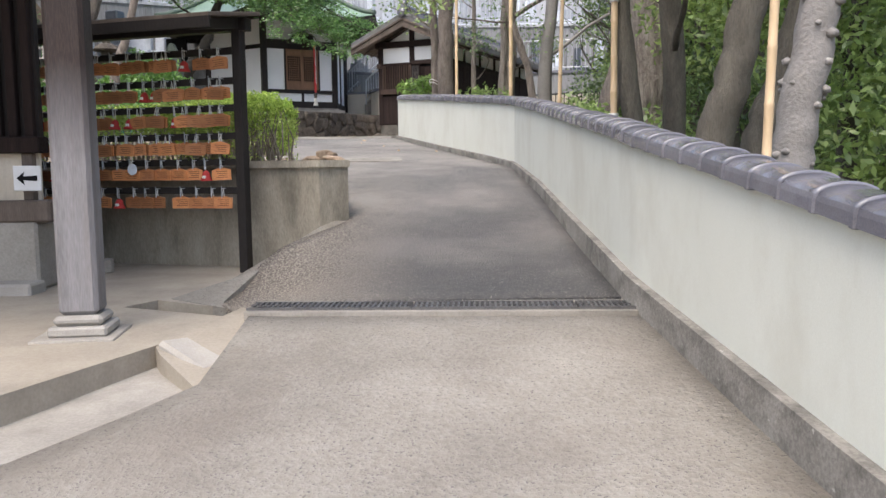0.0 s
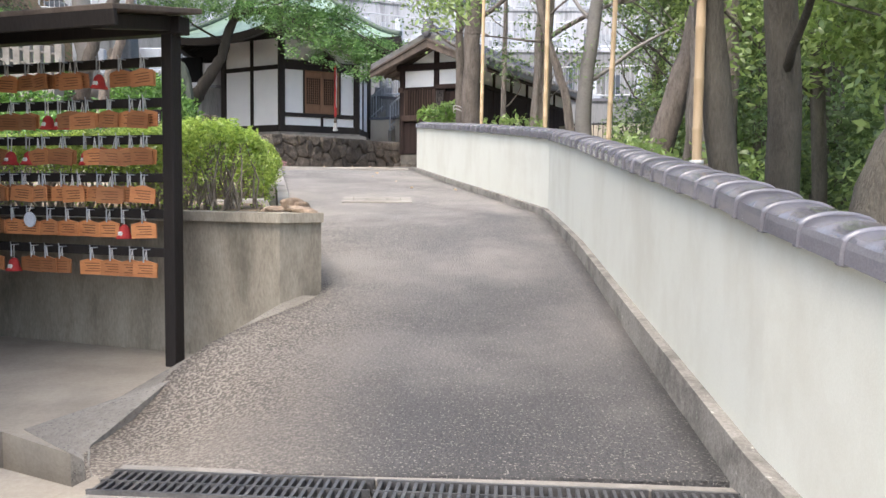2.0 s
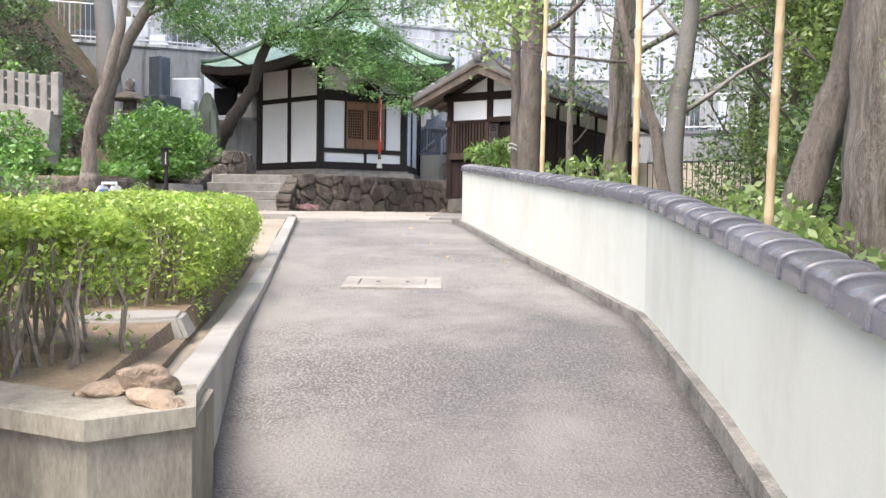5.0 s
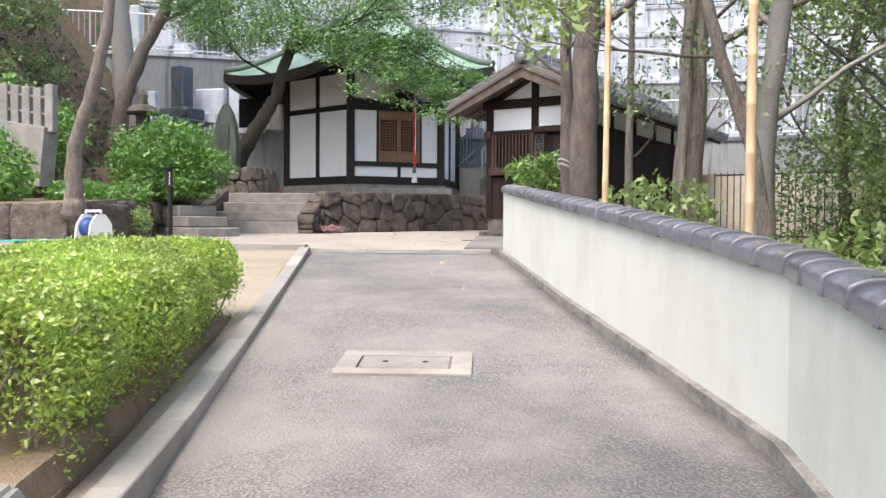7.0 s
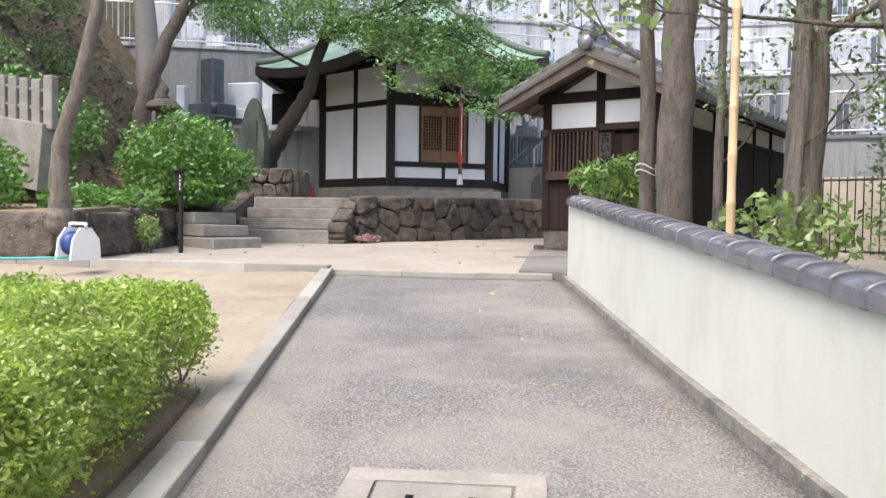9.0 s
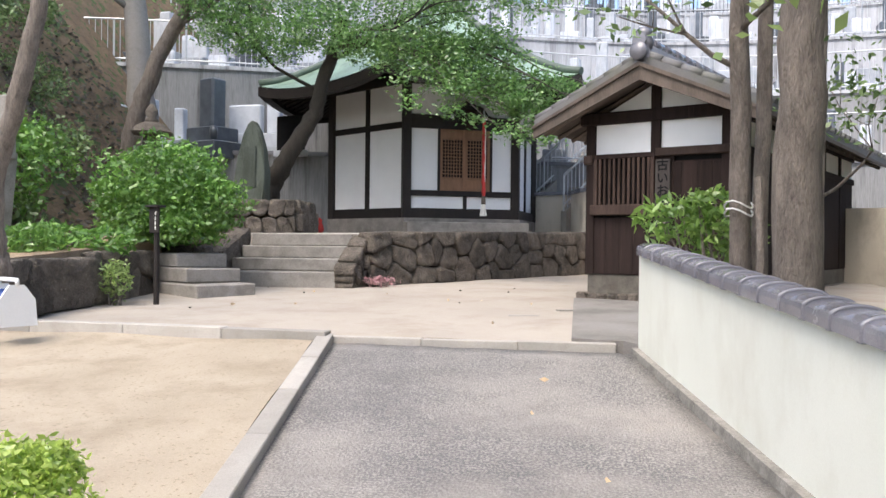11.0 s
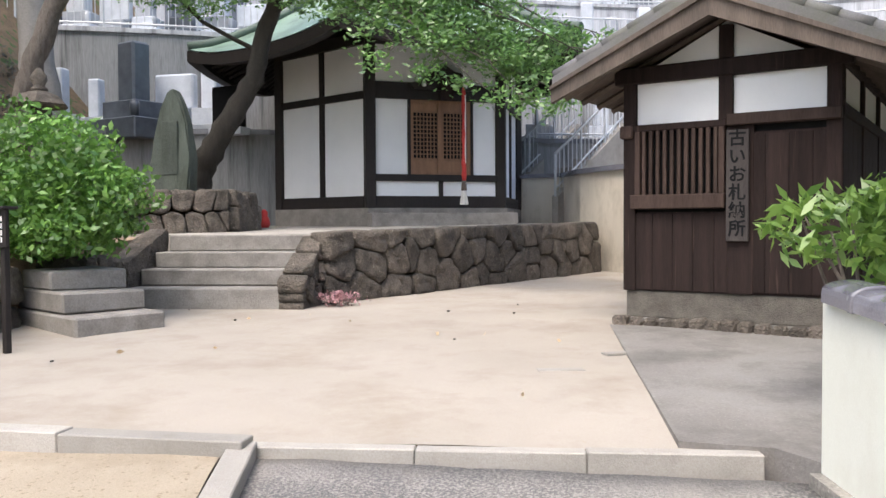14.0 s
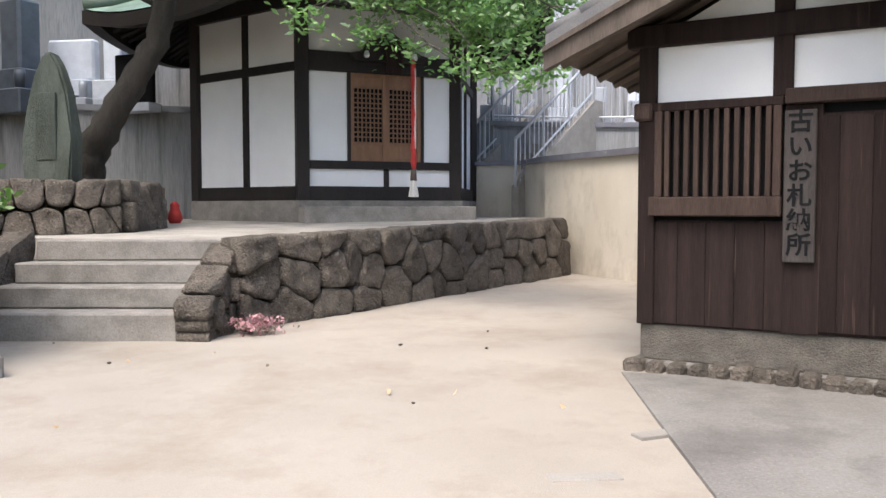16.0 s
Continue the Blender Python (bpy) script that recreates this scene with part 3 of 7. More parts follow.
part("plaster", wall_ribbon(WD, 0.052, 0.2, plinth_top, lambda y: wall_top(y) + 0.012), M_PLASTER, bwall)


CAP_PITCH = 0.24


def cap_tile_mesh():
    """A low arched ridge tile with an upright lip on both sides and a narrow rib over its lower joint."""
    bm = bm_new()
    W, R = 0.113, 12
    prof = [(-W + 0.012, 0.0), (-W, 0.003), (-W, 0.044)] + [(-W * math.cos(math.pi * k / R), 0.046 + 0.05 * math.sin(math.pi * k / R) ** 0.8) for k in range(1, R)] + [(W, 0.044), (W, 0.003), (W - 0.012, 0.0)]
    stations = ((-0.012, 1.0, 0.0), (-0.009, 1.07, -0.003), (0.011, 1.07, -0.003), (0.014, 1.015, 0.0), (CAP_PITCH * 0.5, 1.0, 0.0), (CAP_PITCH - 0.012, 0.99, 0.0))
    rows = [[bm.verts.new((x, y * s, z * (1 + (s - 1) * 1.6) + dz)) for y, z in prof] for x, s, dz in stations]
    for r0, r1 in zip(rows, rows[1:]):
        for k in range(len(prof) - 1):
            bm.faces.new((r0[k], r0[k + 1], r1[k + 1], r1[k])).smooth = 2 < k < len(prof) - 4
        bm.faces.new((r0[-1], r0[0], r1[0], r1[-1]))
    bm.faces.new(rows[0])
    bm.faces.new(rows[-1][::-1])
    return mesh_of("cap_tile", bm, M_TILE)


CAPT = cap_tile_mesh()
mid = dense(wall_side(WALL, 0.126), 0.02)
last = Vector((mid[0][0], mid[0][1], wall_top(mid[0][1])))
for x, y in mid[1:]:
    p = Vector((x, y, wall_top(y)))
    if (p - last).length >= CAP_PITCH - 0.006:
        d = p - last
        m = Matrix.Translation(last + Vector((0, 0, random.uniform(-0.003, 0.003)))) @ Matrix.Rotation(math.atan2(d.y, d.x) + random.uniform(-0.008, 0.008), 4, "Z") @ Matrix.Rotation(-math.asin(d.z / d.length), 4, "Y")
        piece("cap_tile", CAPT, bwall, m)
        last = p


# ---- terrace, steps and stone wall before the hall ----
TERR = [(-5.15, 23.05), (-1.95, 28.7), (-2.4, 31.2), (-14.0, 33.0), (-14.0, 24.5), (-7.6, 23.2)]


def terr_z(x, y):
    return 2.84 + 0.03 * max(0, min(4, y - 23.0))


terrace = thing("terrace", "raised earth terrace of the small hall", "terrace", kind="structure")
part("terrace_body", prism(bm_new(), TERR, 1.8, terr_z), M_CONC, terrace, "pale grey packed paving")


def rock_mesh(name, seed, mat, sx=1, sy=1, sz=1, sub=3, amp=0.3, square=0.78):
    """A weathered boulder: a rounded block cut by a few planes and roughened."""
    bm = bm_new()
    bmesh.ops.create_icosphere(bm, subdivisions=sub, radius=1.0)
    rr = random.Random(seed)
    cuts = [(Vector((rr.uniform(-1, 1), rr.uniform(-1, 1), rr.uniform(-1, 1))).normalized(), rr.uniform(0.72, 0.95)) for _ in range(6)]
    off = Vector((seed * 7.3, seed * 3.1, seed))
    for v in bm.verts:
        c = v.co.copy()
        mx = max(abs(c.x), abs(c.y), abs(c.z))
        c = c.lerp(c / mx, square)
        c *= 1 + amp * noise.noise(c * 1.1 + off)
        for n_, d_ in cuts:
            over = c.dot(n_) - d_
            if over > 0:
                c -= n_ * over * 0.85
        c *= 1 + 0.07 * noise.noise(c * 4.5 + off) + 0.03 * noise.noise(c * 11 + off)
        v.co = Vector((c.x * sx, c.y * sy, c.z * sz))
    for f_ in bm.faces:
        f_.smooth = True
    return mesh_of(name, bm, mat)




def cut_cell(poly, mx, my, nx, ny):
    """Keep the part of a flat polygon on the near side of a line."""
    out = []
    for (ax, ay), (bx, by) in zip(poly, poly[1:] + poly[:1]):
        da, db = (ax - mx) * nx + (ay - my) * ny, (bx - mx) * nx + (by - my) * ny
        if da <= 0:
            out.append((ax, ay))
        if (da < 0 < db) or (db < 0 < da):
            q = da / (da - db)
            out.append((ax + (bx - ax) * q, ay + (by - ay) * q))
    return out


def stone_wall(parent, p0, p1, base, top, depth=0.2, size=0.3, seed=1, lean=0.05):
    """Rough stones fitted together between two plan points, each dressed flat and worn round at its edges."""
    rr = random.Random(seed)
    x0, y0 = p0
    x1, y1 = p1
    L = math.hypot(x1 - x0, y1 - y0)
    ax, ay = (x1 - x0) / L, (y1 - y0) / L
    out = Vector((ay, -ax, 0))
    H = top(0.5) - base(0.5)
    rowsn = max(1, round(H / (size * 0.85)))
    seeds = []
    for row in range(rowsn):
        u = size * rr.uniform(0.2, 0.6)
        while u < L:
            seeds.append((u, H * (row + 0.5 + rr.uniform(-0.4, 0.4)) / rowsn))
            u += size * rr.choice((0.45, 0.7, 1.0, 1.3, 1.9)) * rr.uniform(0.85, 1.15)
    for su, sv in seeds:
        poly = [(0, 0), (L, 0), (L, H), (0, H)]
        for tu, tv in seeds:
            if (tu, tv) != (su, sv) and abs(tu - su) < size * 4:
                poly = cut_cell(poly, (su + tu) / 2, (sv + tv) / 2, tu - su, tv - sv)
        if len(poly) < 3:
            continue
        cu, cv = sum(p[0] for p in poly) / len(poly), sum(p[1] for p in poly) / len(poly)
        ring = []
        for (au, av), (bu, bv) in zip(poly, poly[1:] + poly[:1]):
            n = max(1, round(math.hypot(bu - au, bv - av) / 0.07))
            for i in range(n):
                # corners are knocked off a little
                k = rr.uniform(0.84, 1.0) if i == 0 else 1.0
                q = i / n
                ring.append((cu + (au + (bu - au) * q - cu) * k, cv + (av + (bv - av) * q - cv) * k))
        bm = bm_new()
        proud = depth * rr.uniform(0.35, 0.62)
        tu_, tv_ = rr.uniform(-0.16, 0.16), rr.uniform(-0.16, 0.1)
        rings = []
        for shrink, d in ((0.975, -0.22), (0.975, 0.3), (0.95, 0.8), (0.86, 1.0), (0.6, 1.06), (0.3, 1.0)):
            vs = []
            for pu, pv in ring:
                w = 1 + 0.1 * noise.noise(Vector((pu * 7, pv * 7, seed * 3 + su * 9)))
                uu, vv = cu + (pu - cu) * shrink * w, cv + (pv - cv) * shrink * w
                f = max(0.0, min(1.0, uu / L))
                dd = d if d < 0 else proud * d + (uu - cu) * tu_ * d + (vv - cv) * tv_ * d + d * (0.035 * noise.noise(Vector((uu * 7, vv * 7, seed))) + 0.022 * noise.noise(Vector((uu * 19, vv * 19, seed + 4))))
                z = base(f) + vv / H * (top(f) - base(f)) - (0.03 if pv < 0.01 else 0)
                dd -= lean * vv * 0.8
                vs.append(bm.verts.new((x0 + ax * uu + out.x * dd, y0 + ay * uu + out.y * dd, z)))
            rings.append(vs)
        m = len(ring)
        for r0, r1 in zip(rings, rings[1:]):
            for k in range(m):
                bm.faces.new((r0[k], r0[(k + 1) % m], r1[(k + 1) % m], r1[k])).smooth = True
        bm.faces.new(rings[-1]).smooth = True
        bm.faces.new(rings[0][::-1])
        bmesh.ops.recalc_face_normals(bm, faces=bm.faces)
        piece("stone", mesh_of("stone", bm, M_ROCK), parent, Matrix())


solid("stair_landing_wall", prism(bm_new(), [(-5.06, 22.9), (-2.06, 28.6), (-2.3, 28.75), (-5.35, 23.1)], 1.8, 2.75), M_SOIL, "dark earth packed behind the stone wall", "wall", "structure")

# stairs: four stone steps
ST0, ST1 = Vector((-7.0, 21.93, 0)), Vector((-5.06, 22.15, 0))
sd = (ST1 - ST0).normalized()
sn = Vector((-sd.y, sd.x, 0))
stairs = thing("stone_stairs", "four worn grey stone steps up to the terrace", "stairs", pose(ST0.x, ST0.y, 2.08, 0, 0, math.degrees(math.atan2(sd.y, sd.x))))
for i in range(4):
    y0 = 0.3 * i
    part("step", box(bm_new(), 0.02 + 0.05 * i, 1.94 + 0.02 * i, y0, 1.5, 0.19 * i - (0.15 if i == 0 else 0), 0.19 * (i + 1), bevel=0.015, jitter=0.006), M_STEP, stairs)


# ---- the six-sided hall ----
HS = 2.46
HALL_C = Vector((-5.72, 27.5))
HTH = 29.5
hc = HALL_C + Vector((math.cos(radians(HTH + 60)), math.sin(radians(HTH + 60)))) * HS
hall = thing("hall", "small six-sided temple hall with white plaster and black timber", "temple hall", pose(hc.x, hc.y, 2.97, 0, 0, HTH))
# local: the front face runs along +x at y = -apothem
AP = HS * math.sqrt(3) / 2


def face_m(i):
    return Matrix.Rotation(radians(60 * i), 4, "Z")


part("plinth", prism(bm_new(), [((HS + 0.12) * math.cos(radians(60 * k)), (HS + 0.12) * math.sin(radians(60 * k))) for k in range(6)], -0.3, 0.27), M_STEP, hall, "low stone plinth")
# black core stands in for the unlit inside of the hall
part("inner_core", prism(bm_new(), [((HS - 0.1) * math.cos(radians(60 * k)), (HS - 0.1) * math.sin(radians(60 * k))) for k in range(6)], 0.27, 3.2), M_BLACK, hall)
Z_SILL0, Z_SILL1, Z_B0, Z_B1, Z_H0, Z_H1, Z_TOP = 0.27, 0.48, 0.74, 0.86, 2.17, 2.46, 3.1
for i in range(6):
    m = face_m(i)
    h = HS / 2
    part("corner_post", box(bm_new(), -h - 0.09, -h + 0.09, -AP - 0.08, -AP + 0.1, Z_SILL0, 3.2, m, 0.008), M_DARKWOOD, hall)
    part("sill", box(bm_new(), -h, h, -AP - 0.05, -AP + 0.08, Z_SILL0, Z_SILL1, m, 0.006), M_DARKWOOD, hall)
    if i:
        part("panel", box(bm_new(), -h + 0.09, -0.06, -AP - 0.0, -AP + 0.06, Z_SILL1, Z_TOP, m), M_WHITE, hall)
        part("panel", box(bm_new(), 0.06, h - 0.09, -AP - 0.0, -AP + 0.06, Z_SILL1, Z_TOP, m), M_WHITE, hall)
        part("mid_post", box(bm_new(), -0.06, 0.06, -AP - 0.04, -AP + 0.06, Z_SILL1, 3.2, m, 0.006), M_DARKWOOD, hall)
        part("rail", box(bm_new(), -h + 0.09, h - 0.09, -AP - 0.05, -AP - 0.0, Z_H0, Z_H0 + 0.13, m, 0.006), M_DARKWOOD, hall)
    else:
        D0, D1 = -0.5, 0.62
        part("panel", box(bm_new(), -h + 0.09, D0 - 0.05, -AP, -AP + 0.06, Z_B1, Z_H0, m), M_WHITE, hall)
        part("panel", box(bm_new(), D1 + 0.05, h - 0.09, -AP, -AP + 0.06, Z_B1, Z_H0, m), M_WHITE, hall)
        part("panel", box(bm_new(), -h + 0.09, 0.02, -AP, -AP + 0.06, Z_SILL1, Z_B0, m), M_WHITE, hall)
        part("panel", box(bm_new(), 0.1, h - 0.09, -AP, -AP + 0.06, Z_SILL1, Z_B0, m), M_WHITE, hall)
        part("short_post", box(bm_new(), 0.02, 0.1, -AP - 0.03, -AP + 0.06, Z_SILL1, Z_B0, m, 0.005), M_DARKWOOD, hall)
        part("panel", box(bm_new(), -h + 0.09, h - 0.09, -AP, -AP + 0.06, Z_H1, Z_TOP, m), M_WHITE, hall)
        part("rail", box(bm_new(), -h + 0.09, h - 0.09, -AP - 0.05, -AP + 0.05, Z_B0, Z_B1, m, 0.006), M_DARKWOOD, hall)
        part("lintel", box(bm_new(), -h + 0.09, h - 0.09, -AP - 0.07, -AP + 0.05, Z_H0, Z_H1, m, 0.008), M_DARKWOOD, hall)
        for x in (D0 - 0.05, D1):
            part("door_jamb", box(bm_new(), x, x + 0.05, -AP - 0.04, -AP + 0.06, Z_B1, Z_H0, m, 0.004), M_DARKWOOD, hall)
part("eave_beam", prism(bm_new(), [((HS + 0.1) * math.cos(radians(60 * k)), (HS + 0.1) * math.sin(radians(60 * k))) for k in range(6)], 3.1, 3.3), M_DARKWOOD, hall)

# roof: flared six-sided copper roof
RE, ZE, ZA = 4.15, 3.02, 5.5


def roof_point(k, u, v):
    """Face k; u across 0..1, v from eave 0 to apex 1."""
    a0, a1 = radians(60 * k), radians(60 * (k + 1))
    r = RE * (1 - v) + 0.18 * v
    x = r * (math.cos(a0) * (1 - u) + math.cos(a1) * u)
    y = r * (math.sin(a0) * (1 - u) + math.sin(a1) * u)
    flare = 0.22 * (abs(2 * u - 1) ** 2.5) * (1 - v) ** 3
    z = ZE + (ZA - ZE) * (v ** 1.25) + flare
    return Vector((x, y, z))


for k in range(6):
    bm = bm_new()
    NU, NV = 12, 10
    g = [[bm.verts.new(roof_point(k, i / NU, j / NV)) for i in range(NU + 1)] for j in range(NV + 1)]
    sf_ = bm_new()
    lo = [[sf_.verts.new(roof_point(k, i / NU, j / NV) - Vector((0, 0, 0.12))) for i in range(NU + 1)] for j in range(NV + 1)]
    for j in range(NV):
        for i in range(NU):
            bm.faces.new((g[j][i], g[j][i + 1], g[j + 1][i + 1], g[j + 1][i])).smooth = True
            sf_.faces.new((lo[j][i + 1], lo[j][i], lo[j + 1][i], lo[j + 1][i + 1])).smooth = True
    part("soffit", sf_, M_DARKWOOD, hall)
    part("roof_slope", bm, M_COPPER, hall)
    bm = bm_new()
    tube(bm, [roof_point(k, 0, v / 10) * 1.0 + Vector((0, 0, 0.05)) for v in range(11)], 0.085, 8)
    part("hip_ridge", bm, M_COPPERD, hall)
    bm2 = bm_new()
    pr = [roof_point(k, i / 12, 0) for i in range(13)]
    for off, drop, thick in ((1.004, 0.025, 0.2),):
        up = [bm2.verts.new((p.x * off, p.y * off, p.z - drop)) for p in pr]
        dn = [bm2.verts.new((p.x * off, p.y * off, p.z - drop - thick)) for p in pr]
        up2 = [bm2.verts.new((p.x * 0.95, p.y * 0.95, p.z - drop)) for p in pr]
        dn2 = [bm2.verts.new((p.x * 0.95, p.y * 0.95, p.z - drop - thick)) for p in pr]
        for i in range(12):
            bm2.faces.new((up[i], up[i + 1], dn[i + 1], dn[i]))
            bm2.faces.new((dn[i], dn[i + 1], dn2[i + 1], dn2[i]))
            bm2.faces.new((dn2[i], dn2[i + 1], up2[i + 1], up2[i]))
    part("eave_fascia", bm2, M_DARKWOOD, hall)
    # rafters under the eave
    for i in range(1, 16):
        u = i / 16
        part("rafter", tube(bm_new(), [roof_point(k, u, 0.02) - Vector((0, 0, 0.19)), roof_point(k, u, 0.42) - Vector((0, 0, 0.19))], 0.035, 4), M_DARKWOOD, hall)
bm = bm_new()
lathe(bm, [(0.3, ZA - 0.1), (0.34, ZA + 0.02), (0.2, ZA + 0.08), (0.12, ZA + 0.2), (0.2, ZA + 0.34), (0.16, ZA + 0.5), (0.02, ZA + 0.72)], 12)
part("finial", bm, M_COPPERD, hall)


# ---- the talisman depository ----
DTH = -23.0
dep = thing("depository", "timber storehouse with white plaster gable and tiled roof", "storehouse", pose(-1.55, 21.5, 2.06, 0, 0, DTH))
DW, DL = 1.82, 7.0
part("stone_footing", box(bm_new(), -0.05, DW + 0.05, -0.1, DL, -0.4, 0.03), M_STEP, dep)
part("base", box(bm_new(), 0.0, DW, 0.0, DL, 0.03, 0.28, bevel=0.01), M_MORTAR, dep, "rough grey mortar base")
# black block stands in for the dark inside seen through the grille
part("core", box(bm_new(), 0.03, DW - 0.03, 0.03, DL - 0.03, 0.28, 2.1), M_BLACK, dep)
part("lower_backing", box(bm_new(), 0, DW, -0.005, 0.04, 0.28, 1.0), M_BROWN, dep)
part("side_board_backing", box(bm_new(), DW - 0.04, DW, 0, DL, 0.28, 1.82), M_BROWN, dep)
part("side_board_backing", box(bm_new(), 0, 0.04, 0, DL, 0.28, 1.82), M_BROWN, dep)
part("gable_panel", prism(bm_new(), [(0.06, 0.02), (DW - 0.06, 0.02), (DW - 0.06, 0.06), (0.06, 0.06)], 1.77, 2.2), M_WHITE, dep)
bm = bm_new()
tri_v = [(0.2, 2.3), (DW - 0.2, 2.3), (DW / 2, 2.66)]
fr = [bm.verts.new((x, 0.02, z)) for x, z in tri_v]
bk = [bm.verts.new((x, 0.06, z)) for x, z in tri_v]
bm.faces.new(fr), bm.faces.new(bk[::-1])
for i in range(3):
    bm.faces.new((fr[i], fr[(i + 1) % 3], bk[(i + 1) % 3], bk[i]))
part("gable_panel", bm, M_WHITE, dep)
part("side_panel", box(bm_new(), DW - 0.06, DW - 0.01, 0.06, DL, 1.86, 2.2), M_WHITE, dep)
part("side_panel", box(bm_new(), 0.01, 0.06, 0.06, DL, 1.86, 2.2), M_WHITE, dep)
part("beam", box(bm_new(), -0.1, DW + 0.1, -0.05, 0.08, 2.18, 2.33, bevel=0.01), M_BROWN, dep)
for x in (-0.02, DW / 2 - 0.06, DW - 0.1):
    part("post", box(bm_new(), x, x + 0.12, -0.03, 0.09, 0.28 if x != DW / 2 - 0.06 else 1.8, 2.62 if x == DW / 2 - 0.06 else 2.2, bevel=0.006), M_BROWN, dep)
OV, OVF, RZ, EZ = 0.52, 0.5, 2.76, 2.1


def gable_roof():
    for sgn in (0, 1):
        bm = bm_new()
        x0, x1 = (-OV, DW / 2) if sgn == 0 else (DW + OV, DW / 2)
        for zoff, name, mat, t in ((0.0, "roof_deck", M_GREYWOOD, 0.05), (0.05, "tile_bed", M_TILEM, 0.09)):
            bm = bm_new()
            ring = []
            for y in (-OVF, DL + 0.3):
                ring.append([bm.verts.new((x0, y, EZ + zoff)), bm.verts.new((x1, y, RZ + zoff)), bm.verts.new((x1, y, RZ + zoff + t)), bm.verts.new((x0, y, EZ + zoff + t))])
            for k in range(4):
                bm.faces.new((ring[0][k], ring[0][(k + 1) % 4], ring[1][(k + 1) % 4], ring[1][k]))
            bm.faces.new(ring[0]), bm.faces.new(ring[1][::-1])
            part(name, bm, mat, dep)


gable_roof()
bm = bm_new()
box(bm, DW / 2 - 0.1, DW / 2 + 0.1, -OVF, DL + 0.3, RZ + 0.02, RZ + 0.27, bevel=0.02)
part("ridge", bm, M_TILE, dep)


# ---- hall front: doors, rope, ornament, step ----
FY = -AP
door_z0, door_z1 = Z_B1, Z_H0
for s, (xa, xb) in enumerate(((D0, (D0 + D1) / 2), ((D0 + D1) / 2, D1))):
    d = part("lattice_door", box(bm_new(), xa, xa + 0.055, FY - 0.02, FY + 0.02, door_z0, door_z1), M_LATTICE, hall, "brown wooden lattice door leaf")
    part("stile", box(bm_new(), xb - 0.055, xb, FY - 0.02, FY + 0.02, door_z0, door_z1), M_LATTICE, d)
    for z0, z1 in ((door_z0, door_z0 + 0.05), (door_z0 + 0.24, door_z0 + 0.29), (door_z1 - 0.06, door_z1), (door_z1 - 0.22, door_z1 - 0.18)):
        part("door_rail", box(bm_new(), xa + 0.055, xb - 0.055, FY - 0.018, FY + 0.018, z0, z1), M_LATTICE, d)
    part("lower_board", box(bm_new(), xa + 0.055, xb - 0.055, FY, FY + 0.012, door_z0 + 0.05, door_z0 + 0.24), M_LATTICE, d)
    part("upper_board", box(bm_new(), xa + 0.055, xb - 0.055, FY, FY + 0.012, door_z1 - 0.18, door_z1 - 0.06), M_LATTICE, d)
    # black sheet behind the lattice: the room's darkness as plain colour
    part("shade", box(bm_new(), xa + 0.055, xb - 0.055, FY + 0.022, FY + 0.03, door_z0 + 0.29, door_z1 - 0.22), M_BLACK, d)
    n = 7
    for i in range(1, n):
        x = xa + 0.055 + (xb - xa - 0.11) * i / n
        part("lattice_bar", box(bm_new(), x - 0.009, x + 0.009, FY - 0.012, FY + 0.004, door_z0 + 0.29, door_z1 - 0.22), M_LATTICE, d)
    for j in range(1, 11):
        z = door_z0 + 0.29 + (door_z1 - door_z0 - 0.51) * j / 11
        part("lattice_bar", box(bm_new(), xa + 0.055, xb - 0.055, FY - 0.01, FY + 0.006, z - 0.009, z + 0.009), M_LATTICE, d)
bm = bm_new()
prof = [(-0.55, 0), (0.55, 0), (0.62, 0.1), (0.45, 0.14), (0.34, 0.3), (0.18, 0.34), (0.0, 0.46), (-0.18, 0.34), (-0.34, 0.3), (-0.45, 0.14), (-0.62, 0.1)]
f0 = [bm.verts.new((0.08 + x, FY - 0.16, Z_H1 - 0.12 + z)) for x, z in prof]
f1 = [bm.verts.new((0.08 + x, FY - 0.06, Z_H1 - 0.12 + z)) for x, z in prof]
bm.faces.new(f0), bm.faces.new(f1[::-1])
for i in range(len(prof)):
    bm.faces.new((f0[i], f0[(i + 1) % len(prof)], f1[(i + 1) % len(prof)], f1[i]))
orn = part("carved_frog_strut", bm, M_DARKWOOD, hall, "black carved strut over the doors")
for x in (-0.3, 0.46):
    part("white_boss", lathe(bm_new(), [(0.03, 0), (0.045, 0.03), (0.03, 0.09), (0.005, 0.1)], 8, (x, FY - 0.2)), M_WHITE, orn).location = (0, 0, Z_H1 - 0.08)
part("name_board", box(bm_new(), 0.0, 0.24, FY - 0.24, FY - 0.2, Z_H0 - 0.02, Z_H1 + 0.12, bevel=0.006), M_BROWN, hall, "dark framed wooden name board")
step = thing("hall_step", "long flat stone step before the hall doors", "step", pose(hc.x, hc.y, 2.95, 0, 0, HTH))
part("stone_step", box(bm_new(), -HS / 2 - 0.1, HS / 2 + 0.12, FY - 0.5, FY - 0.13, -0.2, 0.2, bevel=0.012), M_STEP, step)
rope = thing("bell_rope", "red and white cloth bell rope with a tassel", "bell rope", pose(hc.x, hc.y, 2.97, 0, 0, HTH))
RX, RY = 0.3, FY - 0.55
bm = bm_new()
for i in range(22):
    z = 2.98 - i * 0.03
    tube(bm, [(RX + 0.012 * math.cos(i * 1.7), RY + 0.012 * math.sin(i * 1.7), z), (RX + 0.012 * math.cos(i * 1.7 + 1.7), RY + 0.012 * math.sin(i * 1.7 + 1.7), z - 0.03)], 0.014, 6)
part("chain", bm, M_CORD, rope, "thin twisted pale cord")
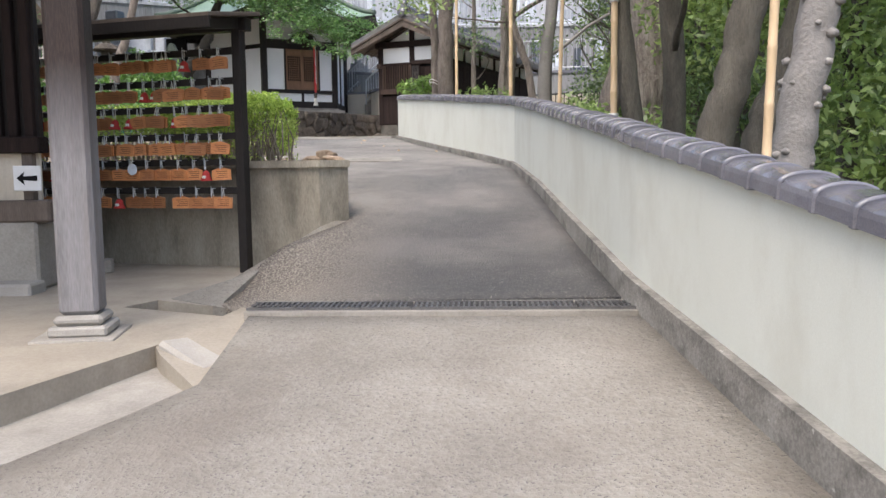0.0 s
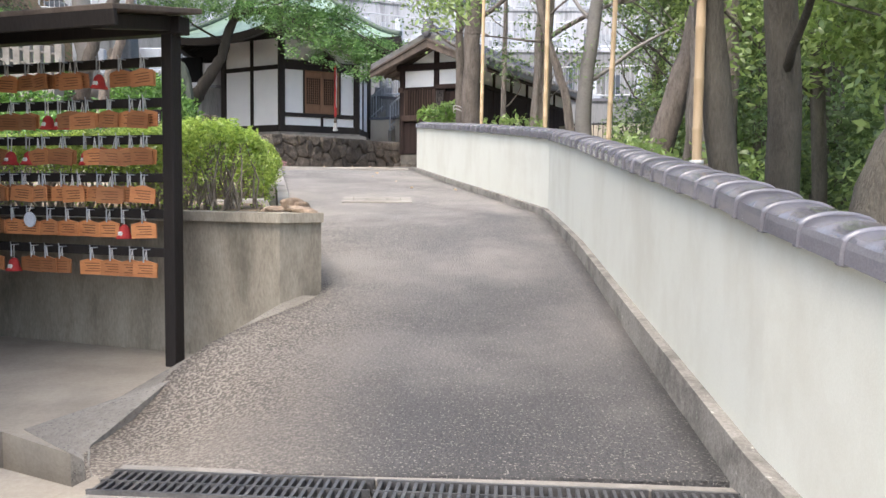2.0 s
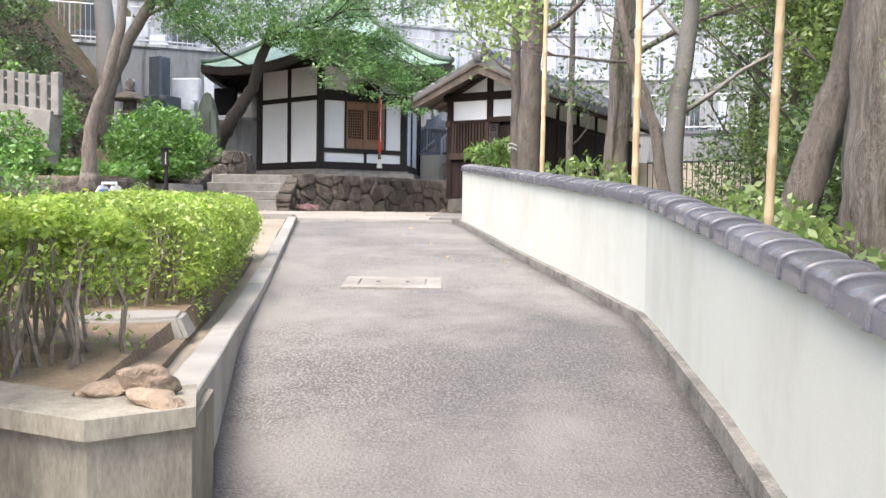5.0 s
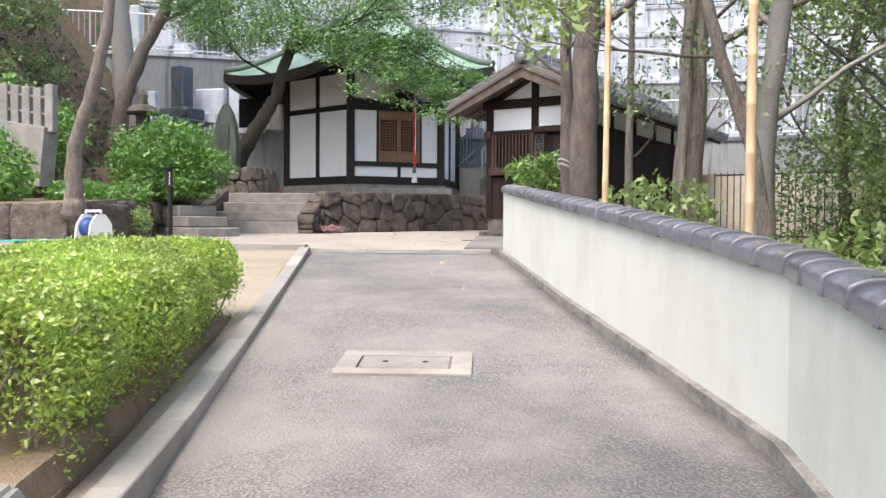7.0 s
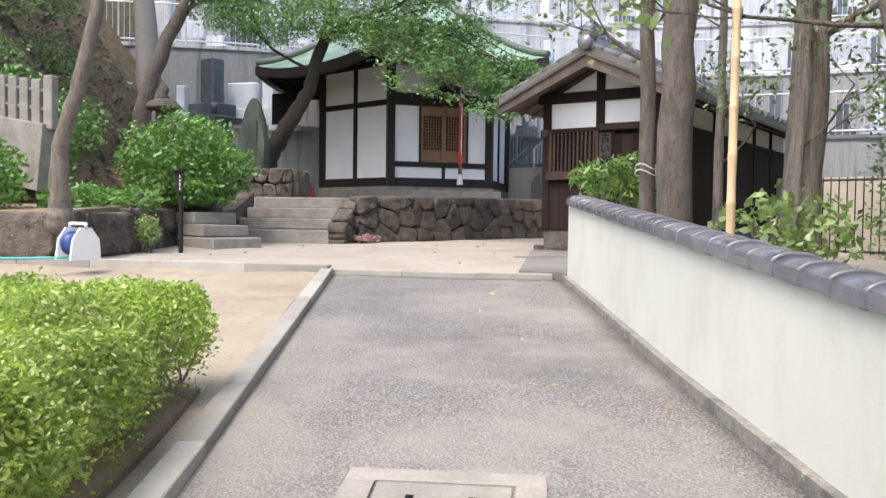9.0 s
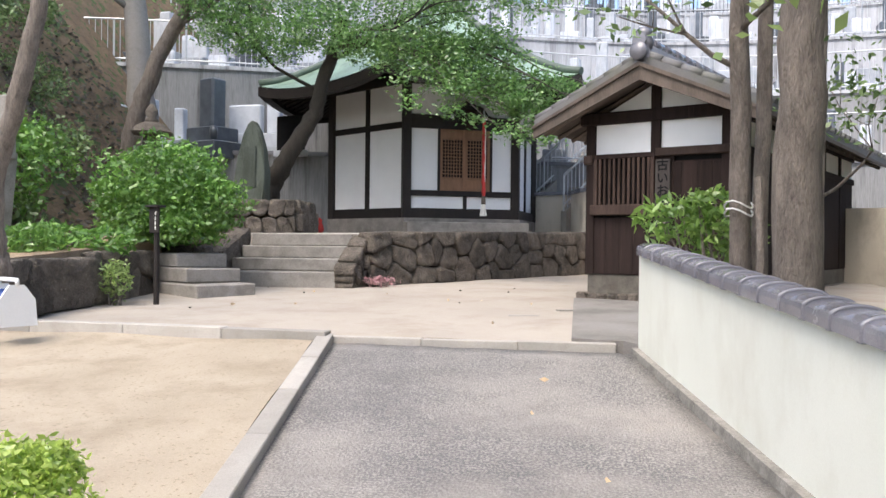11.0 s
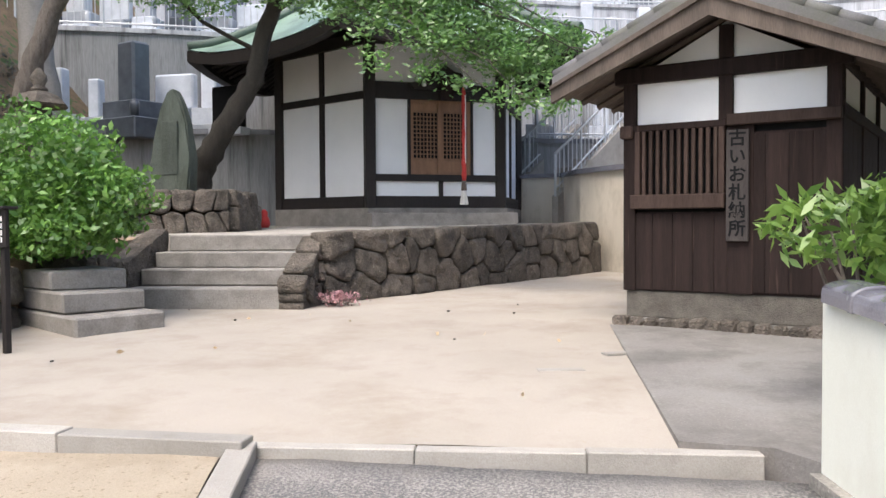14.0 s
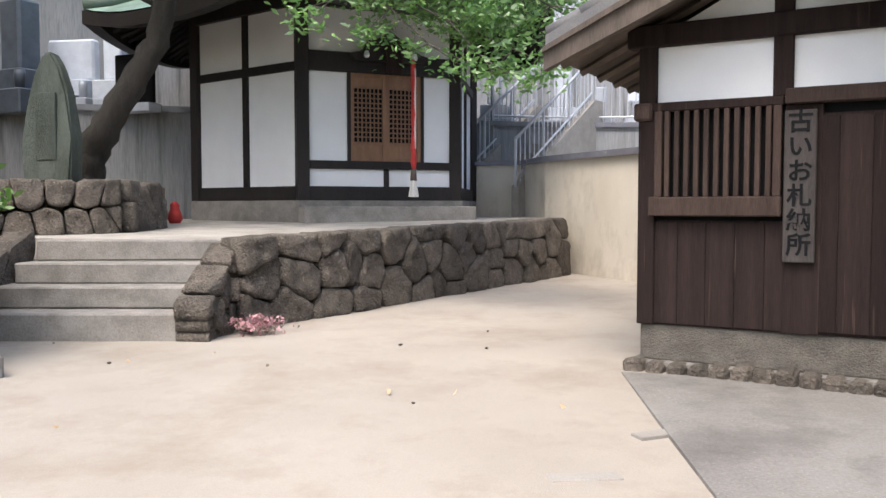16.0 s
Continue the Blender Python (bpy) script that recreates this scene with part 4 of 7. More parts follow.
bm = bm_new()
tube(bm, [(RX + random.uniform(-0.006, 0.006), RY, 2.33 - 0.1 * i) for i in range(17)], [0.02, 0.035] + [0.034 + 0.006 * math.sin(i * 1.3) for i in range(13)] + [0.045, 0.03], 10)
part("red_cloth", bm, M_RED, rope, "red wound cloth")
bm = bm_new()
tube(bm, [(RX + 0.018, RY - 0.024, 2.2 - 0.13 * i) for i in range(10)], 0.014, 6)
part("white_band", bm, M_CLOTHW, rope, "white cloth band")
part("collar", tube(bm_new(), [(RX, RY, 0.73), (RX, RY, 0.56)], [0.04, 0.05], 10), M_GREYWOOD, rope)
for i in range(9):
    an = i * 0.7
    part("tassel_strand", tube(bm_new(), [(RX + 0.025 * math.cos(an), RY + 0.025 * math.sin(an), 0.57), (RX + 0.06 * math.cos(an), RY + 0.06 * math.sin(an), 0.32)], [0.016, 0.02], 5), M_CLOTHW, rope)

# ---- depository front ----
GX0, GX1, GZ0, GZ1 = 0.12, DW / 2 - 0.02, 1.2, 1.72
grille = part("grille", box(bm_new(), GX0 - 0.02, GX0 + 0.03, -0.06, 0.03, GZ0 - 0.04, GZ1 + 0.02, bevel=0.004), M_SLAT, dep, "weathered wooden grille of upright slats")
part("grille_side", box(bm_new(), GX1 - 0.03, GX1 + 0.02, -0.06, 0.03, GZ0 - 0.04, GZ1 + 0.02, bevel=0.004), M_SLAT, grille)
part("sill", box(bm_new(), GX0 - 0.05, GX1 + 0.03, -0.1, 0.03, GZ0 - 0.17, GZ0 - 0.04, bevel=0.008), M_SLAT, grille)
part("head", box(bm_new(), GX0 - 0.05, GX1 + 0.03, -0.05, 0.03, GZ1 + 0.02, GZ1 + 0.08, bevel=0.006), M_BROWN, grille)
for i in range(11):
    x = GX0 + 0.06 + (GX1 - GX0 - 0.12) * i / 10
    part("slat", box(bm_new(), x - 0.017, x + 0.017, -0.045, -0.01, GZ0 - 0.04, GZ1 + 0.02, bevel=0.004), M_SLAT, grille)
part("corner_bracket", box(bm_new(), -0.045, 0.08, -0.07, 0.05, 1.68, 1.8, bevel=0.015), M_SLAT, dep)
part("corner_board", box(bm_new(), -0.005, 0.1, -0.04, 0.05, 0.28, 1.68, bevel=0.006), M_BROWN, dep)
dr = part("sliding_door", box(bm_new(), DW / 2 + 0.24, DW - 0.1, -0.012, 0.02, 0.3, 1.68), M_BROWN, dep, "dark brown boarded sliding door")
part("door_head", box(bm_new(), DW / 2 + 0.02, DW + 0.02, -0.08, 0.02, 1.74, 1.84, bevel=0.008), M_SLAT, dep)
part("door_post", box(bm_new(), DW / 2 + 0.02, DW / 2 + 0.24, -0.03, 0.03, 0.28, 1.74, bevel=0.005), M_BROWN, dep)
for i in range(9):
    x = 0.07 + i * (DW - 0.14) / 9
    if x < DW / 2:
        part("board", box(bm_new(), x + 0.001, x + (DW - 0.14) / 9 - 0.001, -0.022, 0.0, 0.29, 0.99, bevel=0.003), M_BROWN, dep)
    else:
        part("board", box(bm_new(), x + 0.058, x + (DW - 0.14) / 9 + 0.056, -0.026, -0.008, 0.3, 1.66, bevel=0.003), M_BROWN, dr)
for i in range(26):
    y = 0.1 + i * (DL - 0.2) / 26
    part("side_board", box(bm_new(), DW - 0.01, DW + 0.012, y, y + (DL - 0.2) / 26 - 0.003, 0.29, 1.78, bevel=0.003), M_BROWN, dep)
for i in range(6):
    y = i * DL / 6
    part("side_post", box(bm_new(), DW - 0.08, DW + 0.025, y, y + 0.1, 0.28, 2.3, bevel=0.005), M_BROWN, dep)
part("side_beam", box(bm_new(), DW - 0.08, DW + 0.035, 0, DL, 1.78, 1.88, bevel=0.006), M_BROWN, dep)
part("side_beam", box(bm_new(), DW - 0.08, DW + 0.035, 0, DL, 2.2, 2.32, bevel=0.006), M_BROWN, dep)
part("side_beam", box(bm_new(), -0.035, 0.08, 0, DL, 2.2, 2.32, bevel=0.006), M_BROWN, dep)
for i in range(14):
    w = DW / 14
    part("footing_stone", box(bm_new(), -0.06 + i * (w + 0.01), -0.06 + i * (w + 0.01) + w, -0.2, -0.02, -0.2, 0.05 + random.uniform(-0.015, 0.015), bevel=0.025, jitter=0.012), M_ROCK, dep)
sb = thing("name_sign", "weathered upright wooden board with black brush lettering", "sign", pose(-1.55, 21.5, 2.06, 0, 0, DTH))
SX = DW / 2 + 0.02
part("board", box(bm_new(), SX, SX + 0.19, -0.075, -0.045, 0.74, 1.7, bevel=0.006), M_SIGNWOOD, sb)


def lettering(parent, text, x, y, z, size, mat, name="character", rx=90, rz=0):
    cu = bpy.data.curves.new(name, "FONT")
    cu.body, cu.size, cu.align_x, cu.align_y, cu.extrude = text, size, "CENTER", "CENTER", 0.002
    cu.offset = 0.0035
    cu.materials.append(mat)
    ob = new(name, cu)
    ob.parent = parent
    ob.matrix_basis = pose(x, y, z, rx, 0, rz)
    return ob


for i, ch in enumerate("古いお札納所"):
    lettering(sb, ch, SX + 0.095, -0.078, 1.62 - i * 0.155, 0.15, M_BLACK)
# barge boards, rafters, ridge ornament, tiles
for sgn in (0, 1):
    xa, xb = (-OV, DW / 2) if sgn == 0 else (DW + OV, DW / 2)
    for y0, y1, dz, th, nm in ((-OVF - 0.03, -OVF + 0.03, 0.04, 0.2, "barge_board"), (-OVF - 0.06, -OVF + 0.06, 0.05, 0.05, "barge_cover")):
        bm = bm_new()
        ring = [[bm.verts.new((xa, y, EZ + dz)), bm.verts.new((xb, y, RZ + dz)), bm.verts.new((xb, y, RZ + dz - th)), bm.verts.new((xa, y, EZ + dz - th * 0.7))] for y in (y0, y1)]
        for k in range(4):
            bm.faces.new((ring[0][k], ring[0][(k + 1) % 4], ring[1][(k + 1) % 4], ring[1][k]))
        bm.faces.new(ring[0]), bm.faces.new(ring[1][::-1])
        part(nm, bm, M_GREYWOOD, dep)
    rafter = None
    for i in range(20):
        y = -OVF + 0.2 + i * (DL + OVF) / 20
        bm = bm_new()
        tube(bm, [(xa + (0.04 if sgn == 0 else -0.04), y, EZ - 0.035), (xb, y, RZ - 0.035)], 0.03, 4)
        part("rafter", bm, M_GREYWOOD, dep)
    # tile rolls running down the slope
    n = 24
    me = None
    for i in range(n):
        y = -OVF + 0.08 + i * (DL + 0.3 + OVF - 0.1) / (n - 1)
        if me is None:
            L = math.hypot(xb - xa, RZ - EZ)
            bmr = bm_new()
            for j in range(6):
                tube(bmr, [(j * L / 6, 0, 0), ((j + 1) * L / 6 + 0.01, 0, 0)], [0.062, 0.054], 8)
            me = mesh_of("tile_roll", bmr, M_TILEM)
        an = math.degrees(math.atan2(RZ - EZ, abs(xb - xa)))
        m = pose(xa, y, EZ + 0.16, 0, -an, 0) if sgn == 0 else pose(xa, y, EZ + 0.16, 0, 0, 180) @ pose(0, 0, 0, 0, -an, 0)
        piece("tile_roll", me, dep, m)
for i in range(22):
    y = -OVF - 0.06 + i * (DL + OVF + 0.3) / 22
    part("ridge_cap", tube(bm_new(), [(DW / 2, y, RZ + 0.3), (DW / 2, y + 0.3, RZ + 0.3)], [0.085, 0.078], 10), M_TILE, dep)
bm = bm_new()
lathe(bm, [(0.001, 0), (0.1, 0.0), (0.11, 0.03), (0.1, 0.06), (0.001, 0.065)], 16)
for v in bm.verts:
    v.co = Vector((DW / 2 + v.co.x, -OVF - 0.04 - v.co.z, RZ + 0.17 + v.co.y))
part("ridge_end_tile", bm, M_TILE, dep)
bm = bm_new()
lathe(bm, [(0.12, 0), (0.14, 0.08), (0.1, 0.17), (0.12, 0.2), (0.05, 0.27), (0.01, 0.28)], 10)
for v in bm.verts:
    v.co = Vector((DW / 2 + v.co.x, -OVF + 0.06 + v.co.y * 0.6, RZ + 0.2 + v.co.z))
part("ridge_ornament", bm, M_TILE, dep)

# ---- stone wall of the terrace, rocks beside the stairs ----
tw = thing("stone_retaining_wall", "rough dry-laid boulders holding up the terrace", "stone wall", kind="structure")
stone_wall(tw, (-4.92, 22.72), (-1.85, 28.55), lambda u: 2.06, lambda u: 2.88 + 0.1 * u, 0.16, 0.4, 3)
stone_wall(tw, (-5.02, 22.1), (-5.0, 22.9), lambda u: 2.02, lambda u: 2.35 + 0.5 * u, 0.12, 0.22, 5)
stone_wall(tw, (-7.25, 22.95), (-7.2, 21.95), lambda u: 2.05, lambda u: 2.95 - 0.4 * u, 0.14, 0.3, 6)
# planting bed at the left with its stone edge and small steps
BED = [(-14, 16.95), (-6.8, 17.15), (-7.1, 18.9), (-7.45, 20.5), (-7.3, 22.0), (-7.45, 23.2), (-14, 24.5)]
part("bed_soil", prism(bm_new(), BED, 1.6, lambda x, y: 2.5 + 0.05 * (y - 17)), M_SOIL, thing("planting_bed", "dark earth planting bed behind low stones", "planting bed", kind="structure"))
bw = thing("stone_bed_edge", "low edge of mossy boulders round the planting bed", "stone edge", kind="structure")
stone_wall(bw, (-11.5, 17.0), (-6.7, 17.08), lambda u: 1.98, lambda u: 2.5, 0.16, 0.42, 11)
stone_wall(bw, (-6.68, 17.1), (-6.98, 18.9), lambda u: 1.98, lambda u: 2.52, 0.16, 0.5, 12)
stone_wall(bw, (-6.98, 18.9), (-7.32, 20.6), lambda u: 1.98, lambda u: 2.58, 0.16, 0.45, 14)
stone_wall(bw, (-7.2, 21.0), (-7.15, 21.95), lambda u: 2.02, lambda u: 2.65, 0.16, 0.36, 13)
ss = thing("side_steps", "three small grey stone steps into the planting bed", "stairs", pose(-6.3, 20.05, 1.97, 0, 0, 58))
for i in range(3):
    part("step", box(bm_new(), 0.03 * i, 0.85 - 0.02 * i, 0.33 * i, 1.35, 0.19 * i - (0.2 if i == 0 else 0), 0.19 * (i + 1), bevel=0.018, jitter=0.009), M_STEP, ss)
ledge = thing("rock_ledge", "pile of dark boulders under the stone tablet", "rocks", kind="structure")
part("ledge_soil", prism(bm_new(), [(-14, 23.4), (-8.2, 23.4), (-6.95, 24.3), (-7.1, 25.6), (-7.6, 27.0), (-14, 30.0)], 2.4, 3.42), M_SOIL, ledge)
stone_wall(ledge, (-9.0, 23.3), (-7.9, 23.4), lambda u: 2.8, lambda u: 3.45, 0.2, 0.3, 15)
stone_wall(ledge, (-8.0, 23.4), (-6.8, 24.2), lambda u: 2.82, lambda u: 3.45, 0.22, 0.3, 16)
stone_wall(ledge, (-6.8, 24.2), (-6.95, 25.5), lambda u: 2.88, lambda u: 3.45, 0.22, 0.36, 17)

# ---- beige wall and stair to the cemetery ----
bwl = thing("wall_beige", "stained beige plaster wall with a thin tile coping", "wall", kind="structure")
part("plaster", wall_ribbon([(-2.35, 30.7), (-2.0, 29.6), (-1.0, 28.0), (0.2, 26.2)], -0.0, 0.2, lambda y: 1.9, lambda y: 3.88), M_BEIGE, bwl)
part("coping", wall_ribbon([(-2.37, 30.8), (-2.0, 29.6), (-1.0, 28.0), (0.2, 26.2)], -0.08, 0.28, lambda y: 3.88, lambda y: 3.97), M_TILE, bwl, "thin grey tile coping")
part("plinth", wall_ribbon([(-2.0, 29.5), (-1.0, 27.97), (0.2, 26.15)], -0.1, 0.0, lambda y: 1.9, lambda y: 2.3), M_CONC, bwl)
part("plaster", wall_ribbon([(-3.7, 31.5), (-2.5, 31.0)], 0.0, 0.2, lambda y: 2.5, lambda y: 3.9), M_BEIGE, bwl)
part("coping", wall_ribbon([(-3.7, 31.5), (-2.5, 31.0)], -0.06, 0.26, lambda y: 3.9, lambda y: 3.98), M_TILE, bwl)
bwall2 = thing("wall_back_right", "beige plaster boundary wall behind the trees", "wall", kind="structure")
part("plaster", wall_ribbon([(1.6, 27.5), (6.0, 25.0), (12.0, 22.0)], 0, 0.2, lambda y: 1.0, lambda y: 3.4), M_BEIGE, bwall2)

# ---- cemetery terraces ----
TIERS = [
    ([(-17, 26.0), (-12, 28.2), (-8.3, 29.3), (-4, 32.0), (0, 33.0), (7, 32.0), (14, 28)], 2.5, 4.75),
    ([(-18, 28.5), (-12.2, 30.6), (-8, 32.8), (-3, 36.2), (2, 37.4), (9, 36.5), (17, 32)], 4.5, 7.25),
    ([(-19, 32.5), (-11.5, 35.6), (-5, 39.2), (1, 41.2), (9, 40.6), (19, 36)], 7.0, 9.75),
    ([(-20, 37), (-9, 42), (0, 46), (10, 45.5), (21, 41)], 9.5, 12.1),
]


def smooth_line(pts, step=0.8):
    out = []
    P = [Vector((*p, 0)) for p in pts]
    P = [P[0] * 2 - P[1]] + P + [P[-1] * 2 - P[-2]]
    for i in range(1, len(P) - 2):
        n = max(2, round((P[i + 1] - P[i]).length / step))
        for k in range(n):
            u = k / n
            a0, a1, a2, a3 = P[i - 1], P[i], P[i + 1], P[i + 2]
            v = 0.5 * ((2 * a1) + (a2 - a0) * u + (2 * a0 - 5 * a1 + 4 * a2 - a3) * u * u + (3 * a1 - a0 - 3 * a2 + a3) * u ** 3)
            out.append((v.x, v.y))
    return out + [tuple(pts[-1])]


def grave_protos():
    out = []
    for kind, mat in ((0, M_GRAVE), (1, M_GRAVED), (2, M_GRAVE)):
        g = thing("gravestone", "grey granite family gravestone on a stepped base" if mat is M_GRAVE else "polished dark granite gravestone on a stepped base", "gravestone", group="gravestones on the terraces")
        part("lower_base", box(bm_new(), -0.42, 0.42, -0.4, 0.4, -0.05, 0.24, bevel=0.015), mat, g)
        part("upper_base", box(bm_new(), -0.28, 0.28, -0.26, 0.26, 0.24, 0.5, bevel=0.015), mat, g)
        if kind == 2:
            part("upright_stone", box(bm_new(), -0.36, 0.36, -0.09, 0.09, 0.5, 1.05, bevel=0.03), mat, g)
        else:
            part("upright_stone", box(bm_new(), -0.145, 0.145, -0.145, 0.145, 0.5, 1.35, bevel=0.03), mat, g)
        part("flower_vase", lathe(bm_new(), [(0.05, 0.24), (0.06, 0.4), (0.05, 0.46)], 8, (0.32, -0.3)), mat, g)
        out.append(g)
    return out


graves = grave_protos()
placed = 0
rg = random.Random(5)
for ti, (pts, z0, z1) in enumerate(TIERS):
    line = smooth_line(pts)
    tier = thing("cemetery_terrace", "streaked concrete retaining wall of the hillside cemetery", "retaining wall", kind="structure")
    mat = M_GRAVEDIM if ti < 2 else M_GRAVEW
    part("wall_face", wall_ribbon(line, -0.3, 0.0, lambda y: z0 - 1.0, lambda y: z1), mat, tier)
    nxt = smooth_line(TIERS[ti + 1][0]) if ti < 3 else [(x, y + 12) for x, y in line]
    bm = bm_new()
    n = 40
    ia = [line[round(i * (len(line) - 1) / n)] for i in range(n + 1)]
    ib = [nxt[round(i * (len(nxt) - 1) / n)] for i in range(n + 1)]
    A_ = [bm.verts.new((x, y - 0.02, z1 - 0.06)) for x, y in ia]
    B_ = [bm.verts.new((x, y + 0.1, z1 - 0.06)) for x, y in ib]
    for i in range(n):
        bm.faces.new((A_[i], A_[i + 1], B_[i + 1], B_[i]))
    part("terrace_floor", bm, M_CONC, tier)
    part("coping", wall_ribbon(line, -0.33, 0.05, lambda y: z1, lambda y: z1 + 0.1), M_GRAVEW if ti else M_TILE, tier)
    if ti == 0:
        line_r = [p for p in line if p[0] > -3.5]
    else:
        line_r = line
    H = 1.15
    fen = thing("railing", "pale metal railing of upright bars along the terrace" if ti < 3 else "dark metal railing of upright bars", "railing")
    rm = M_RAIL if ti < 3 else M_IRON
    for zz in (0.12, H):
        part("top_rail" if zz == H else "bottom_rail", tube(bm_new(), [(x, y + 0.12, z1 + 0.1 + zz) for x, y in line_r], 0.025, 5), rm, fen)
    bars = bm_new()
    dl = dense(line_r, 0.16)
    for k, (x, y) in enumerate(dl):
        r = 0.011 if k % 12 else 0.03
        tube(bars, [(x, y + 0.12, z1 + 0.08), (x, y + 0.12, z1 + 0.1 + H)], r, 4, cap=False)
    tagged(part("bar_screen", bars, rm, fen), kind="stuff")
    for row in range(2 if ti else 1):
        for k, (x, y) in enumerate(dense(line, 1.05)):
            if not -15 < x < 13 or rg.random() < 0.12 or (ti == 0 and -9.5 < x < -4.5):
                continue
            xx, yy = x - 0.1 * row, y + 0.95 + 1.25 * row
            kind = rg.choices((0, 1, 2), (6, 2, 2))[0]
            c = copy_thing(graves[kind], pose(xx, yy, z1 - 0.05, 0, 0, rg.uniform(-6, 6)))
            s = rg.uniform(0.8, 1.25)
            c.scale = (s, s, s * rg.uniform(0.9, 1.2))
            placed += 1
for k, g in enumerate(graves):
    g.matrix_basis = pose((-6.6, -5.5, -7.6)[k], (31.6, 32.2, 31.0)[k], 4.7)
big = copy_thing(graves[1], pose(-11.0, 28.9, 4.72, 0, 0, -20))
big.scale = (1.75, 1.5, 1.4)
slabst = thing("black_stone_tablet", "broad black polished memorial slab", "memorial", pose(-8.9, 28.75, 4.7, 0, 0, -15))
part("foot", box(bm_new(), -0.4, 0.4, -0.15, 0.15, 0, 0.14, bevel=0.01), M_GRAVE, slabst)
part("slab", box(bm_new(), -0.38, 0.38, -0.06, 0.06, 0.14, 0.95, bevel=0.02), M_BLACK, slabst)
sl = thing("far_stone_lantern", "grey stone lantern among the graves", "stone lantern", pose(-11.1, 31.8, 7.15))
part("base", lathe(bm_new(), [(0.3, 0), (0.28, 0.12), (0.14, 0.2), (0.11, 0.7), (0.16, 0.78), (0.27, 0.86), (0.27, 0.92), (0.16, 0.95)], 8, smooth=False), M_GRAVE, sl)
part("light_box", lathe(bm_new(), [(0.15, 0.95), (0.15, 1.2)], 6, smooth=False), M_GRAVE, sl)
part("roof", lathe(bm_new(), [(0.34, 1.2), (0.32, 1.26), (0.12, 1.42), (0.06, 1.5), (0.09, 1.57), (0.01, 1.7)], 8, smooth=False), M_GRAVE, sl)

# concrete stair with handrails beside the hall
cs = thing("cemetery_stair", "concrete stair with pale handrails up to the graves", "stairs", pose(-2.7, 30.9, 3.0, 0, 0, 58))
for i in range(9):
    part("step", box(bm_new(), i * 0.27, 2.9, -0.1, 1.1, 0.2 * i - (0.5 if i == 0 else 0), 0.2 * (i + 1)), M_CONC, cs)
for y in (-0.25, 1.1):
    bm = bm_new()
    vs = [(-0.3, -0.6), (2.9, -0.6), (2.9, 2.3), (2.5, 2.3), (-0.3, 0.5)]
    A_ = [bm.verts.new((x, y, z)) for x, z in vs]
    B_ = [bm.verts.new((x, y + 0.15, z)) for x, z in vs]
    bm.faces.new(A_), bm.faces.new(B_[::-1])
    for i in range(5):
        bm.faces.new((A_[i], A_[(i + 1) % 5], B_[(i + 1) % 5], B_[i]))
    part("side_wall", bm, M_CONC, cs)
    rl = part("handrail", tube(bm_new(), [(-0.3, y + 0.07, 1.35), (2.5, y + 0.07, 3.15), (2.9, y + 0.07, 3.15)], 0.03, 6), M_RAIL, cs)
    part("lower_rail", tube(bm_new(), [(-0.3, y + 0.07, 0.65), (2.5, y + 0.07, 2.45)], 0.022, 6), M_RAIL, rl)
    for i in range(19):
        x = -0.3 + i * 0.155
        part("baluster", tube(bm_new(), [(x, y + 0.07, 0.5 + (x + 0.3) * 0.643), (x, y + 0.07, 1.35 + (x + 0.3) * 0.643)], 0.012 if i % 6 else 0.028, 5), M_RAIL, rl)


# ---- votive rack with plaques ----
rack = thing("ema_rack", "dark timber rack with six rails and a board roof", "rack", pose(-1.65, 6.95, 0.46, 0, 0, 180 - 18))
RL = 3.3
for x in (0.0, 1.65, RL):
    part("post", box(bm_new(), x - 0.04, x + 0.04, -0.045, 0.045, 0, 2.0, bevel=0.006), M_DARKWOOD, rack)
rt = Matrix.Rotation(radians(-9), 4, "X")
part("roof_board", box(bm_new(), -0.16, RL + 0.2, -0.42, 0.34, 2.07, 2.1, rt, 0.004), M_GREYWOOD, rack, "weathered grey roof board")
part("fascia", box(bm_new(), -0.16, RL + 0.2, 0.31, 0.34, 1.99, 2.075, rt, 0.004), M_DARKWOOD, rack)
part("roof_beam", box(bm_new(), -0.1, RL + 0.1, -0.05, 0.05, 1.98, 2.08, bevel=0.006), M_DARKWOOD, rack)
part("roof_arm", box(bm_new(), -0.04, 0.04, -0.36, 0.3, 1.98, 2.06, rt, 0.004), M_DARKWOOD, rack)
ROWZ = [2.19, 1.95, 1.73, 1.5, 1.285, 1.05]
HOOK = bm_new()
tube(HOOK, [(0, 0, 0.0), (0, 0.06, 0.0), (0, 0.066, 0.02)], 0.0035, 5)
tube(HOOK, [(0.0, 0.06, 0.0), (0.0, 0.06, -0.075)], 0.005, 5)
HOOK = mesh_of("hook", HOOK, M_RAIL)
for z in ROWZ:
    part("rail", box(bm_new(), 0.04, RL - 0.04, -0.02, 0.02, z - 0.46 + 0.07, z - 0.46 + 0.125, bevel=0.004), M_DARKWOOD, rack)


def ema_board():
    bm = bm_new()
    pts = [(-0.085, -0.05), (0.085, -0.05), (0.085, 0.034), (0.0, 0.054), (-0.085, 0.034)]
    A_ = [bm.verts.new((x, 0.0, z)) for x, z in pts]
    B_ = [bm.verts.new((x, 0.009, z)) for x, z in pts]
    bm.faces.new(A_), bm.faces.new(B_[::-1])
    for i in range(5):
        bm.faces.new((A_[i], A_[(i + 1) % 5], B_[(i + 1) % 5], B_[i]))
    return bm


